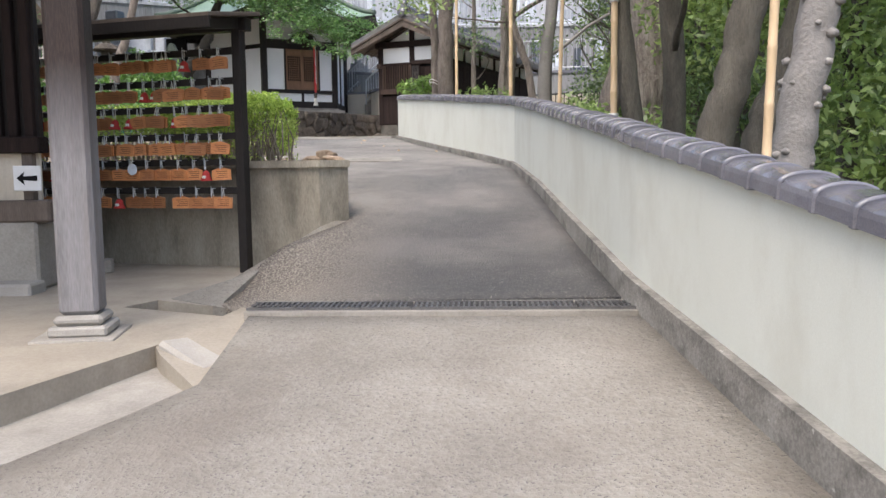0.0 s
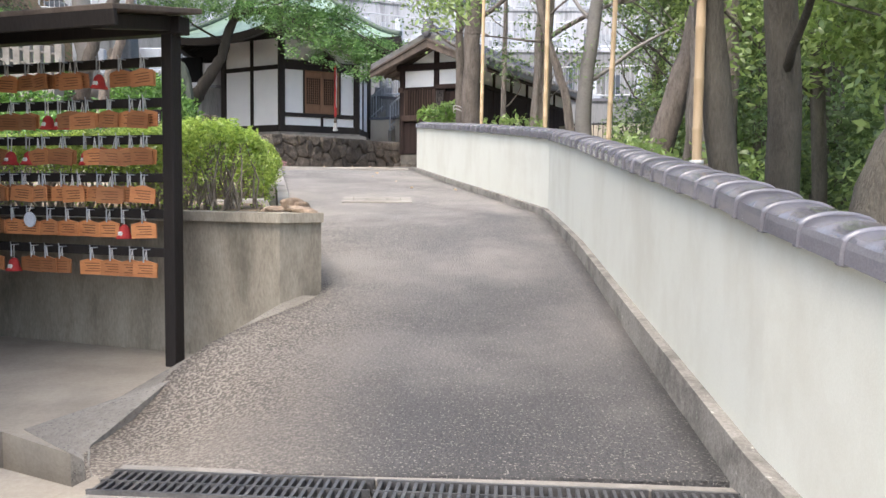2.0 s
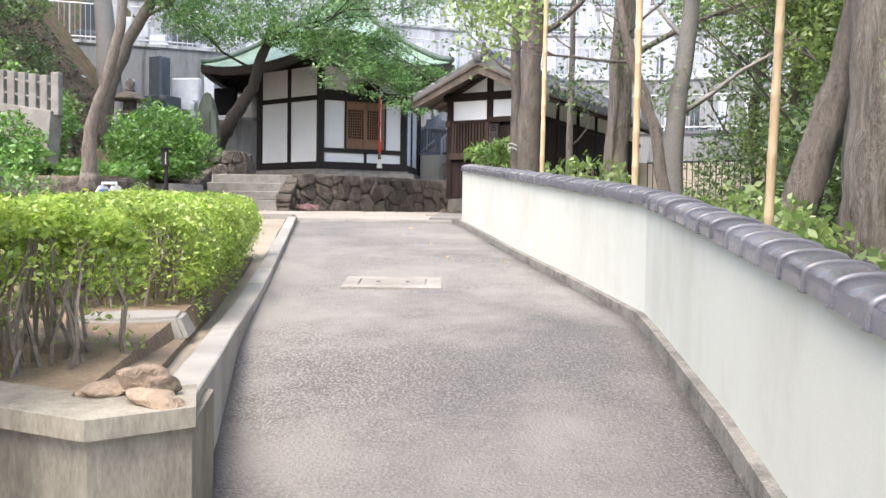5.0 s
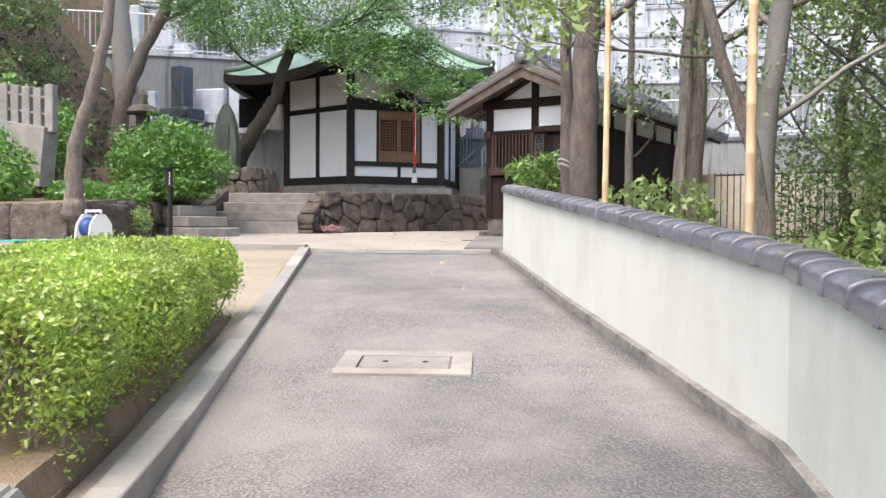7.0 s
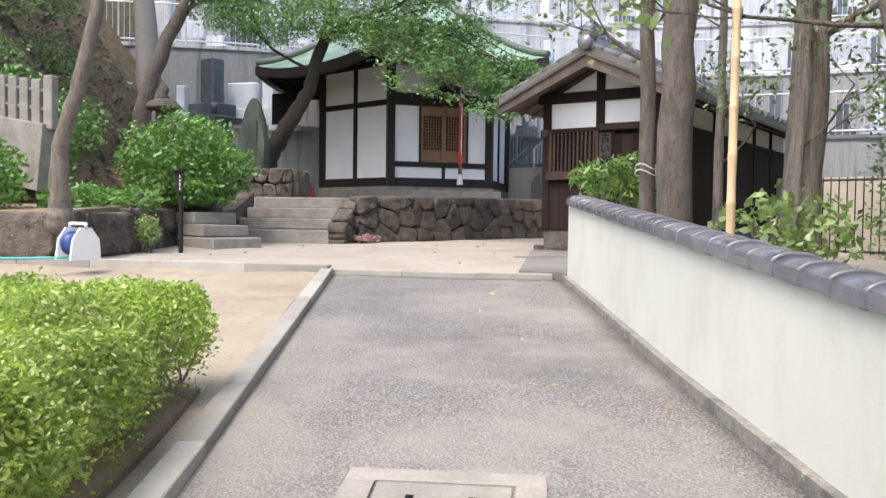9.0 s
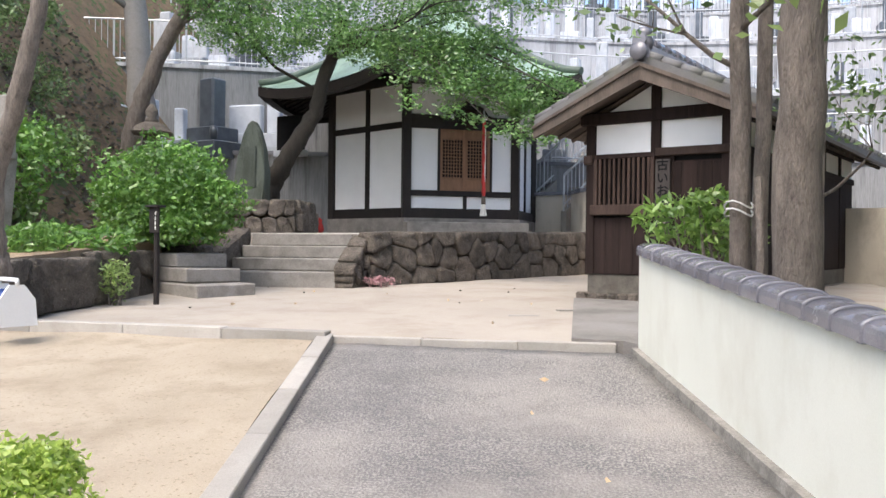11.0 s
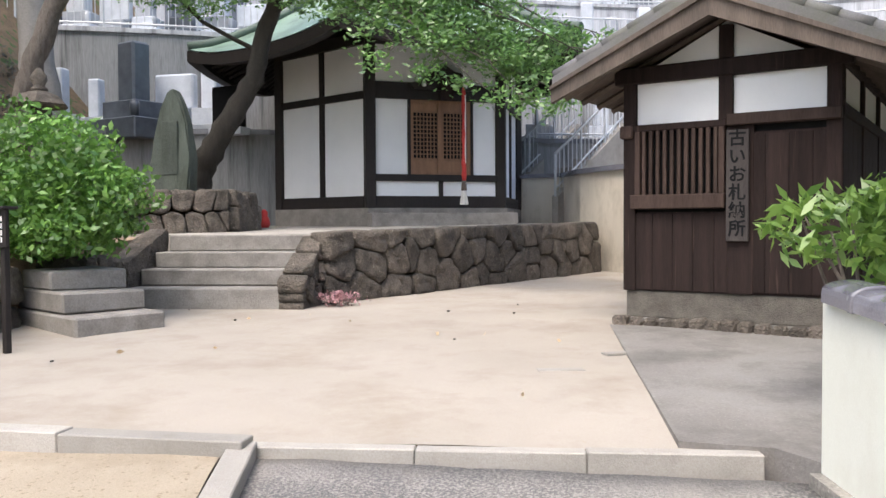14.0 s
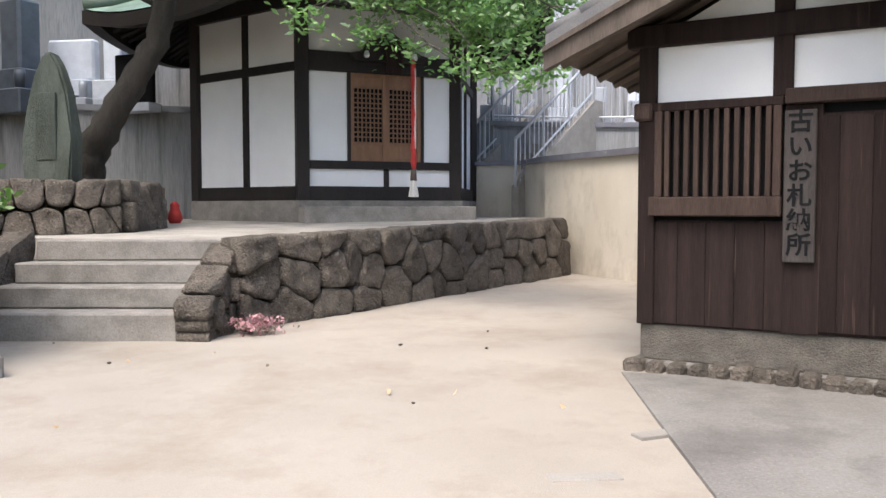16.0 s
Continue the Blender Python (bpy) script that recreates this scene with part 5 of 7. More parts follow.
ema = thing("ema_plaque", "small orange-brown wooden votive plaque hung by a cord", "votive plaque", group="votive plaques on the rack")
part("board", ema_board(), M_EMA, ema)
for i in range(4):
    part("writing", box(bm_new(), -0.055, 0.05 - 0.012 * (i % 3), 0.0092, 0.0102, 0.018 - i * 0.016, 0.023 - i * 0.016), M_EMAEND, ema, "dark brushed line")
part("cord", tube(bm_new(), [(-0.01, 0.004, 0.045), (0.0, 0.0, 0.115), (0.01, 0.004, 0.045)], 0.004, 4), M_CORD, ema, "white cord")
charm = thing("daruma_charm", "small red bell-shaped charm hung by a cord", "charm", group="red charms on the rack")
part("body", lathe(bm_new(), [(0.012, 0.03), (0.03, 0.01), (0.038, -0.03), (0.052, -0.05), (0.05, -0.056)], 12), M_RED, charm)
part("face", box(bm_new(), -0.018, 0.018, 0.028, 0.04, -0.045, -0.012, bevel=0.006), M_CLOTHW, charm, "pale patch")
part("cord", tube(bm_new(), [(0, 0, 0.028), (0, 0, 0.115)], 0.004, 4), M_CORD, charm)
rm_ = pose(-1.65, 6.95, 0, 0, 0, 162)
rk = random.Random(3)
first_e = first_c = True
for r, z in enumerate(ROWZ):
    x = 0.14 + rk.uniform(0, 0.05)
    while x < RL - 0.12:
        gap = r == 5 and 0.62 < x < 0.8
        if not gap:
            m = rm_ @ pose(x, 0.06, z, rk.uniform(-4, 4), rk.uniform(-3, 3), rk.uniform(-8, 8))
            red = rk.random() < 0.16
            src = charm if red else ema
            if red and first_c or not red and first_e:
                src.matrix_basis = m
                first_c, first_e = first_c and not red, first_e and red
            else:
                copy_thing(src, m)
            piece("hook", HOOK, rack, Matrix.Translation((x, 0.02, z - 0.46 + 0.115)))
            if not red and r < 4 and rk.random() < 0.6:
                copy_thing(ema, rm_ @ pose(x + rk.uniform(-0.02, 0.03), 0.08 + rk.uniform(0, 0.015), z - rk.uniform(0.0, 0.012), rk.uniform(-5, 5), rk.uniform(-5, 5), rk.uniform(-16, 16)))
        x += rk.choice((0.1, 0.115, 0.13, 0.15, 0.165))
ladle = thing("pale_disc_charm", "pale round charm hung on the rack", "charm", rm_ @ pose(1.02, 0.1, 1.33))
part("disc", lathe(bm_new(), [(0.045, 0), (0.05, 0.006), (0.045, 0.012)], 16), M_GRAVE, ladle).matrix_basis = pose(0, 0, 0, 90, 0, 0)
part("cord", tube(bm_new(), [(0, 0, 0.04), (0.01, -0.03, 0.1)], 0.004, 4), M_CORD, ladle)

# ---- pavilion: pillar and dark board wall ----
pil = thing("pavilion_pillar", "silvered square timber pillar on a stone base", "pillar", pose(-1.93, 4.42, 0.46, 0, 0, 8))
part("paving_stone", box(bm_new(), -0.22, 0.2, -0.22, 0.2, -0.02, 0.012, bevel=0.004), M_CONC, pil)
part("base_stone", box(bm_new(), -0.15, 0.15, -0.15, 0.15, 0.012, 0.065, bevel=0.012), M_KERB, pil)
part("shoe", box(bm_new(), -0.125, 0.125, -0.125, 0.125, 0.065, 0.12, bevel=0.02), M_KERB, pil)
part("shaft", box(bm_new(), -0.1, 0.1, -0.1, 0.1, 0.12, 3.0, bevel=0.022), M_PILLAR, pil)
pav = thing("pavilion", "dark timber pavilion wall with slats above a stone base", "pavilion", pose(-2.95, 6.55, 0.46, 0, 0, 180))
part("stone_base", box(bm_new(), 0, 4.0, -0.02, 0.5, 0, 0.5, bevel=0.02), M_CONC, pav)
part("lower_step", box(bm_new(), -0.05, 4.0, 0.5, 0.75, -0.1, 0.08, bevel=0.015), M_KERB, pav)
part("sill_beam", box(bm_new(), -0.1, 4.0, 0.3, 0.5, 0.5, 0.66, bevel=0.015), M_GREYWOOD, pav)
part("panel", box(bm_new(), 0.0, 4.0, 0.36, 0.4, 0.66, 1.0), M_BEIGE, pav)
for i in range(9):
    part("strut", box(bm_new(), 0.02 + i * 0.42, 0.1 + i * 0.42, 0.34, 0.46, 0.66, 1.0, bevel=0.006), M_GREYWOOD, pav)
part("middle_beam", box(bm_new(), -0.05, 4.0, 0.33, 0.5, 1.0, 1.12, bevel=0.01), M_BROWN, pav)
part("upper_beam", box(bm_new(), -0.05, 4.0, 0.33, 0.48, 2.35, 2.55, bevel=0.01), M_BROWN, pav)
part("backing", box(bm_new(), 0.0, 4.0, 0.3, 0.36, 1.12, 2.4), M_DARKWOOD, pav)
for i in range(34):
    part("slat", box(bm_new(), 0.02 + i * 0.117, 0.085 + i * 0.117, 0.36, 0.42, 1.12, 2.36, bevel=0.006), M_BROWN, pav)
# roof deck out of view, added and sized to darken the pavilion and rack
proof = thing("pavilion_roof", "unseen pavilion roof deck added to shade the platform", "roof", pose(-3.4, 4.6, 3.2))
part("eave_beam", box(bm_new(), -4.0, 1.7, -0.3, -0.1, 0.26, 0.46, bevel=0.01), M_BROWN, proof)
part("roof_deck", box(bm_new(), -6.0, 1.1, -1.5, 1.9, 0.46, 0.6), M_BROWN, proof)
sg = thing("arrow_sign", "white sign board with a black arrow", "sign", pose(-2.98, 6.03, 1.28))
part("board", box(bm_new(), -0.1, 0.1, -0.012, 0.0, -0.09, 0.09, bevel=0.004), M_SIGN, sg)
bm = bm_new()
ap = [(-0.075, 0.0), (-0.015, 0.05), (-0.025, 0.014), (0.075, 0.02), (0.075, -0.02), (-0.025, -0.014), (-0.015, -0.05)]
bm.faces.new([bm.verts.new((x, -0.0155, z)) for x, z in ap])
part("arrow", bm, M_BLACK, sg)
sp = thing("stub_post", "short pale concrete stub post", "post", pose(-2.85, 7.05, 0.46))
part("stub", box(bm_new(), -0.04, 0.04, -0.04, 0.04, 0, 0.12, bevel=0.01), M_CONC, sp)

# ---- drain grate, pit, manhole ----
gd = Vector((GR_R[0] - GR_L[0], GR_R[1] - GR_L[1], 0))
grate = thing("drain_grate", "long steel drain grating across the path", "drain grate", pose(GR_L[0], GR_L[1], road_z(4.7) + 0.012, 0, 0, math.degrees(math.atan2(gd.y, gd.x))))
GLn = gd.length
# trough coloured black for the shade under the bars
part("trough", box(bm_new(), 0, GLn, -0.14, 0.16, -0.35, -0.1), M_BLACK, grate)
part("trough_kerb", box(bm_new(), 0, GLn, -0.16, -0.105, -0.3, -0.012), M_CONC, grate)
part("trough_kerb", box(bm_new(), 0, GLn, 0.105, 0.17, -0.3, -0.004), M_CONC, grate)
BAR = mesh_of("cross_bar", box(bm_new(), -0.006, 0.006, -0.1, 0.1, -0.03, 0.0), M_GRATE)
for s0, s1 in ((0.0, 0.92), (0.93, 1.84), (1.85, GLn)):
    sec = part("grate_section", box(bm_new(), s0, s1, -0.105, -0.092, -0.04, 0.004), M_GRATE, grate)
    part("edge_bar", box(bm_new(), s0, s1, 0.092, 0.105, -0.04, 0.004), M_GRATE, sec)
    part("edge_bar", box(bm_new(), s0, s1, -0.004, 0.004, -0.03, 0.002), M_GRATE, sec)
    n = int((s1 - s0) / 0.03)
    for i in range(n):
        piece("cross_bar", BAR, sec, Matrix.Translation((s0 + 0.015 + i * 0.03, 0, 0)))
solid("pit_floor", box(bm_new(), -2.4, -1.05, 4.6, 5.4, -0.2, 0.12), M_SOIL, "dark silted floor of the drain pit", "pit", "structure")
mh = thing("manhole", "pale concrete manhole frame with a two-hole lid", "manhole", Matrix.Translation((-0.97, 11.73, road_z(11.73) + 0.008)) @ pose(0, 0, 0, 5.0, 0, 6.5))
FW, FD = 0.4, 0.27
part("frame", box(bm_new(), -FW, FW, -FD, -0.15, -0.1, 0.006), M_CONC, mh)
part("frame", box(bm_new(), -FW, FW, 0.15, FD, -0.1, 0.006), M_CONC, mh)
part("frame", box(bm_new(), -FW, -0.28, -0.15, 0.15, -0.1, 0.006), M_CONC, mh)
part("frame", box(bm_new(), 0.28, FW, -0.15, 0.15, -0.1, 0.006), M_CONC, mh)
lid = part("lid", box(bm_new(), -0.266, 0.266, -0.136, 0.136, -0.1, 0.007, bevel=0.004), M_CONC, mh)
# black blocks and filler draw the shade in the holes and lid joint
for x in (-0.12, 0.12):
    part("lifting_hole", box(bm_new(), x - 0.016, x + 0.016, -0.016, 0.016, 0.0, 0.009), M_BLACK, lid)
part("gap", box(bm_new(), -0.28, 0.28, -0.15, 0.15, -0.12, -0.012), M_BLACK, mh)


# ---- plants ----
def hedge(name, label, a, b, half, z_lo, z_hi, n, seed, size=0.05, bare=0.4):
    """A clipped hedge: a leafy rounded top over bare twigs."""
    h = thing(name, label, "hedge")
    A_, B_ = np.array(a), np.array(b)
    d = (B_ - A_) / np.linalg.norm(B_ - A_)
    nrm = np.array([-d[1], d[0]])
    u, v = RNG.uniform(0, 1, n), RNG.uniform(-1, 1, n)
    w = RNG.uniform(0, 1, n)
    shell = RNG.uniform(0, 1, n)
    # push most leaves to the top and sides
    top = shell < 0.62
    side = (shell >= 0.62) & (shell < 0.88)
    stray = (shell >= 0.88) & (shell < 0.92)
    w[top] = 1 - RNG.uniform(0, 0.16, top.sum()) ** 1.0
    v[side] = np.sign(v[side]) * RNG.uniform(0.8, 1.02, side.sum())
    v[stray] = np.sign(v[stray]) * RNG.uniform(0.7, 1.1, stray.sum())
    endm = shell >= 0.95
    u[endm] = np.where(RNG.uniform(size=endm.sum()) < 0.5, RNG.uniform(-0.02, 0.03, endm.sum()), RNG.uniform(0.97, 1.02, endm.sum()))
    w[~top] = bare + (1 - bare) * RNG.uniform(0, 1, (~top).sum()) ** 0.7
    w[stray] = RNG.uniform(0.06, 0.6, stray.sum())
    L = np.linalg.norm(B_ - A_)
    bulge = 1 + 0.07 * np.sin(u * L * 2.4 + v * 2) + 0.05 * np.sin(u * L * 6.1)
    under = 0.86 + 0.14 * np.clip((w - bare) / 0.3, 0, 1) ** 0.7
    rnd = under - 0.12 * np.clip(w - 0.75, 0, 1) / 0.25 * (np.abs(v) ** 2)
    x = A_[0] + (B_ - A_)[0] * u + nrm[0] * v * half * bulge * rnd
    y = A_[1] + (B_ - A_)[1] * u + nrm[1] * v * half * bulge * rnd
    zl = np.interp(u, [0, 1], z_lo)
    zh = np.interp(u, [0, 1], z_hi) + 0.025 * np.sin(u * L * 3.3 + v * 3) + 0.02 * np.sin(v * 9 + u * 17) - 0.1 * np.abs(v) ** 4
    z = zl + (zh - zl) * w + RNG.normal(0, 0.012, n)
    leaves("foliage", np.stack([x, y, z], 1), size, M_HEDGE, h, 0.45, 0.25)
    rr = random.Random(seed)
    tw_ = bm_new()
    for _ in range(int(L * 62)):
        uu, vv = rr.uniform(0.01, 0.99), rr.uniform(-0.85, 0.85)
        zb = z_lo[0] + (z_lo[1] - z_lo[0]) * uu
        zt = z_hi[0] + (z_hi[1] - z_hi[0]) * uu
        p = Vector((*(A_ + (B_ - A_) * uu + nrm * vv * half * 0.86), zb - 0.04))
        fan = Vector((nrm[0], nrm[1], 0)) * vv * half * 0.02
        pts = [p]
        k = 4
        for i in range(k):
            pts.append(pts[-1] + fan + Vector((rr.uniform(-0.06, 0.06), rr.uniform(-0.06, 0.06), (zt - zb) * 0.86 / k)))
        tube(tw_, pts, [0.011, 0.009, 0.007, 0.005, 0.003], 4, cap=False)
    tagged(part("twig_mass", tw_, M_TWIG, h), kind="stuff")
    return h


hedge("hedge", "clipped bright green azalea hedge along the path kerb", (-2.26, 9.3), (-3.12, 12.65), 0.66, (1.31, 1.5), (2.02, 2.14), 105000, 1, 0.032, 0.32)
hedge("hedge", "clipped green azalea hedge over the planter wall", (-1.5, 7.86), (-2.7, 8.2), 0.42, (1.37, 1.37), (1.99, 1.95), 21000, 2, 0.034, 0.48)
hedge("hedge", "thin twiggy azalea hedge behind the votive rack", (-2.75, 8.1), (-5.6, 9.05), 0.45, (1.37, 1.37), (1.9, 1.88), 26000, 3, 0.034, 0.5)
bm = bm_new()
prism(bm, [(-1.1, 7.5), (-1.72, 9.5), (-2.33, 12.0), (-2.52, 12.75), (-3.9, 12.8), (-6.0, 9.6), (-6, 8.85), (-1.25, 7.38)], 1.2, lambda x, y: bed_z(y) + 0.012)
solid("hedge_soil", bm, M_SOIL, "reddish brown soil under the hedge", "soil", "structure")
TANROCK = [rock_mesh("rock", 30 + i, M_ROCKTAN, 1, 1, 1, 3, 0.4, 0.85) for i in range(3)]
for i, (x, y, z, sx, sy, sz, rz) in enumerate(((-1.03, 7.44, 1.43, 0.08, 0.05, 0.05, 35), (-0.95, 7.3, 1.405, 0.1, 0.05, 0.022, -20), (-1.14, 7.4, 1.405, 0.08, 0.06, 0.025, 50), (-0.97, 7.42, 1.42, 0.05, 0.045, 0.035, 70))):
    ob = new("rock", TANROCK[i % 3])
    ob.matrix_basis = pose(x, y, z, 0, 8 * (i % 2), rz) @ Matrix.Diagonal((sx, sy, sz, 1))
    tagged(ob, "broken tan stone lying on the planter corner", "rock", "stones on the planter")


bm = bm_new()
prism(bm, [(-0.27, -0.14), (0.0, -0.17), (0.26, -0.12), (0.24, 0.1), (0.02, 0.16), (-0.25, 0.13)], -0.08, 0.07, [(-0.23, -0.11), (0.0, -0.13), (0.22, -0.1), (0.2, 0.08), (0.02, 0.12), (-0.2, 0.1)])
bmesh.ops.bevel(bm, geom=bm.edges[:], offset=0.018, segments=2, affect="EDGES")
solid("flat_rock", bm, M_KERB, "flat grey stone at the end of the hedge", "rock", m=pose(-1.86, 9.0, 1.385, 3, -2, 8) @ Matrix.Diagonal((1.25, 1.2, 0.8, 1)))


def shrub(name, label, blobs, density, size, mat, trunk_at, mat_bark=M_BARK, narrow=0.5, stems=7, category="shrub"):
    s = thing(name, label, category)
    leaves("foliage", blob_points(blobs, density), size, mat, s, narrow, 0.15)
    rr = random.Random(len(label))
    x, y, z = trunk_at
    for _ in range(stems):
        bx, by, bz, rx, ry, rz = rr.choice(blobs)
        tgt = Vector((bx + rr.uniform(-0.5, 0.5) * rx, by + rr.uniform(-0.5, 0.5) * ry, bz + rr.uniform(-0.2, 0.5) * rz))
        o = Vector((x + rr.uniform(-0.06, 0.06), y + rr.uniform(-0.06, 0.06), z - 0.06))
        mid_ = o.lerp(tgt, 0.5) + Vector((rr.uniform(-0.08, 0.08), rr.uniform(-0.08, 0.08), 0.05))
        part("stem", tube(bm_new(), [o, mid_, tgt], [0.02, 0.014, 0.006], 5), mat_bark, s)
    return s


shrub("round_shrub", "dense rounded green shrub in the planting bed", [(-7.35, 21.0, 3.45, 0.95, 0.85, 0.72), (-6.9, 21.0, 3.25, 0.75, 0.7, 0.5), (-7.8, 21.2, 3.2, 0.7, 0.7, 0.5), (-7.2, 20.9, 2.95, 0.9, 0.75, 0.35)], 620, 0.085, M_SHRUB, (-7.3, 21.1, 2.6), stems=9)
shrub("leafy_shrub", "loose leafy green shrub under the slope", [(-8.6, 17.8, 3.1, 0.75, 0.6, 0.5), (-9.3, 17.9, 3.0, 0.8, 0.6, 0.45), (-8.1, 17.6, 2.8, 0.5, 0.4, 0.35)], 420, 0.1, M_SHRUB, (-8.6, 17.9, 2.5))
shrub("leafy_shrub", "green shrub with arching twigs on the slope", [(-9.6, 20.5, 3.7, 0.7, 0.7, 0.8), (-10.2, 20.7, 4.3, 0.6, 0.6, 0.6)], 300, 0.1, M_SHRUB, (-9.7, 20.6, 2.9))
shrub("fern_clump", "low dark green fern clump in the bed", [(-7.6, 18.6, 2.68, 0.5, 0.45, 0.2), (-7.9, 19.3, 2.72, 0.5, 0.4, 0.22), (-7.2, 19.5, 2.7, 0.4, 0.4, 0.18)], 420, 0.12, M_SHRUB, (-7.6, 18.9, 2.55), narrow=0.3, stems=4)
shrub("small_shrub", "small bright shrub growing between edge stones", [(-6.78, 19.1, 2.26, 0.19, 0.19, 0.24)], 900, 0.06, M_LIGHTLEAF, (-6.78, 19.1, 2.0), stems=4)
shrub("round_shrub", "rounded green shrub in the sandy garden", [(-4.6, 11.6, 2.1, 0.7, 0.6, 0.45), (-5.4, 11.9, 2.05, 0.6, 0.6, 0.42)], 480, 0.06, M_SHRUB, (-4.9, 11.7, 1.55), stems=6)


def branch(bm, p, d, length, r, rr, depth, tips, droop=0.0, n=6):
    """A limb that forks; tips collects where the leaves go."""
    pts, rad = [p], [r]
    k = 4
    for i in range(k):
        d = (d + Vector((rr.uniform(-0.22, 0.22), rr.uniform(-0.22, 0.22), rr.uniform(-0.12, 0.2) - droop))).normalized()
        pts.append(pts[-1] + d * length / k)
        rad.append(r * (1 - 0.5 * (i + 1) / k))
    tube(bm, pts, rad, n, 0.04)
    if depth == 0:
        tips.extend(pts[2:])
        return
    for q in range(rr.choice((2, 3))):
        o = pts[rr.choice((2, 3, 4))]
        nd = (d + Vector((rr.uniform(-0.9, 0.9), rr.uniform(-0.9, 0.9), rr.uniform(-0.3, 0.5)))).normalized()
        branch(bm, o, nd, length * rr.uniform(0.55, 0.8), rad[-1] * 0.9, rr, depth - 1, tips, droop, max(4, n - 1))


def tree(label, pts, radii, bark, leaf, seed, limbs, crown_n, leaf_size=0.09, spread=0.2, narrow=0.45, name="tree", extra=None, depth=2, rough=0.05, sides=12, flat=0.2, droop=0.0):
    """Trunk along points; limbs are (fraction of trunk, direction, length)."""
    t_ = thing(name, label, "tree", Matrix.Identity(4))
    rr = random.Random(seed)
    bm = bm_new()
    P = [Vector(p) for p in pts]
    dp, dr = [], []
    for i in range(len(P) - 1):
        for k in range(6):
            u = k / 6
            dp.append(P[i].lerp(P[i + 1], u) + Vector((rr.uniform(-1, 1), rr.uniform(-1, 1), 0)) * radii[i] * 0.12)
            dr.append(radii[i] + (radii[i + 1] - radii[i]) * u)
    dp.append(P[-1]), dr.append(radii[-1])
    tube(bm, dp, dr, sides, rough)
    part("trunk", bm, bark, t_)
    tips = []
    for fr_, dd, ln in limbs:
        i = min(len(dp) - 1, int(fr_ * (len(dp) - 1)))
        b_ = bm_new()
        branch(b_, dp[i], Vector(dd).normalized(), ln, max(0.012, dr[i] * 0.32), rr, depth, tips, droop)
        part("limb", b_, bark, t_)
    if tips and crown_n:
        T = np.array([list(v) for v in tips])
        idx = RNG.integers(0, len(T), crown_n)
        pts_ = T[idx] + RNG.normal(0, spread, (crown_n, 3)) * np.array([1, 1, 0.7])
        leaves("crown", pts_, leaf_size, leaf, t_, narrow, flat)
    if extra is not None:
        leaves("crown", extra, leaf_size, leaf, t_, narrow, flat)
    return t_


# trees behind the plaster wall
tree("thick tree with fissured brown bark behind the wall", [(0.1, 16.3, 1.7), (0.08, 16.2, 2.6), (0.12, 16.2, 4.7), (0.2, 16.3, 7.5)], [0.175, 0.15, 0.135, 0.1], M_BARK, M_LIGHTLEAF, 1,
     [(0.62, (0.8, -0.5, 0.4), 1.5), (0.75, (-0.4, 0.8, 0.6), 2), (0.85, (0.5, 0.6, 0.8), 2)], 800, 0.1)
tree("slim brown-barked tree beside the storehouse", [(-0.1, 17.6, 1.8), (-0.12, 17.5, 3.2), (-0.14, 17.5, 5.0), (-0.1, 17.7, 7.5)], [0.085, 0.08, 0.07, 0.05], M_BARK, M_DARKLEAF, 2,
     [(0.55, (-0.9, -0.2, 0.3), 1.0), (0.6, (0.5, -0.7, 0.2), 1.0), (0.8, (0.5, 0.5, 0.6), 1.6)], 900, 0.09)
tree("slim brown-barked tree beside the storehouse", [(0.05, 17.7, 1.8), (0.08, 17.75, 4.0), (0.12, 17.8, 7.0)], [0.065, 0.06, 0.05], M_BARK, M_DARKLEAF, 3, [(0.8, (0.3, 0.5, 0.6), 1.6)], 700, 0.09)
tree("tall straight tree with pale brown bark", [(1.3, 17.3, 1.5), (1.33, 17.2, 2.6), (1.4, 17.2, 5.0), (1.45, 17.3, 8.0)], [0.2, 0.172, 0.145, 0.11], M_BARKP, M_DARKLEAF, 4,
     [(0.6, (0.8, -0.5, 0.4), 1.8), (0.75, (-0.8, -0.3, 0.4), 1.8), (0.9, (0.2, 0.9, 0.7), 2)], 2500, 0.1)
tree("tree with a curved leaning grey-brown trunk", [(1.62, 14.0, 1.2), (1.56, 14.0, 2.18), (1.42, 14.0, 2.96), (1.18, 14.0, 3.63), (1.04, 14.0, 4.2), (0.95, 14.1, 6.0)], [0.08, 0.068, 0.06, 0.056, 0.048, 0.035], M_BARK, M_LIGHTLEAF, 5,
     [(0.62, (-1, -0.2, 0.15), 1.1), (0.7, (0.6, -0.4, 0.6), 1.2), (0.9, (-0.6, 0.4, 0.5), 1.4)], 1500, 0.1)
tree("leaning grey tree with mottled bark", [(2.1, 16.5, 1.2), (2.0, 16.4, 3.0), (2.2, 16.3, 5.0), (2.5, 16.2, 7.5)], [0.16, 0.13, 0.105, 0.08], M_BARKG, M_DARKLEAF, 6, [(0.4, (0.9, -0.3, 0.4), 2.0), (0.6, (-0.6, 0.3, 0.6), 1.6), (0.8, (0.4, -0.6, 0.6), 2)], 3500, 0.1)
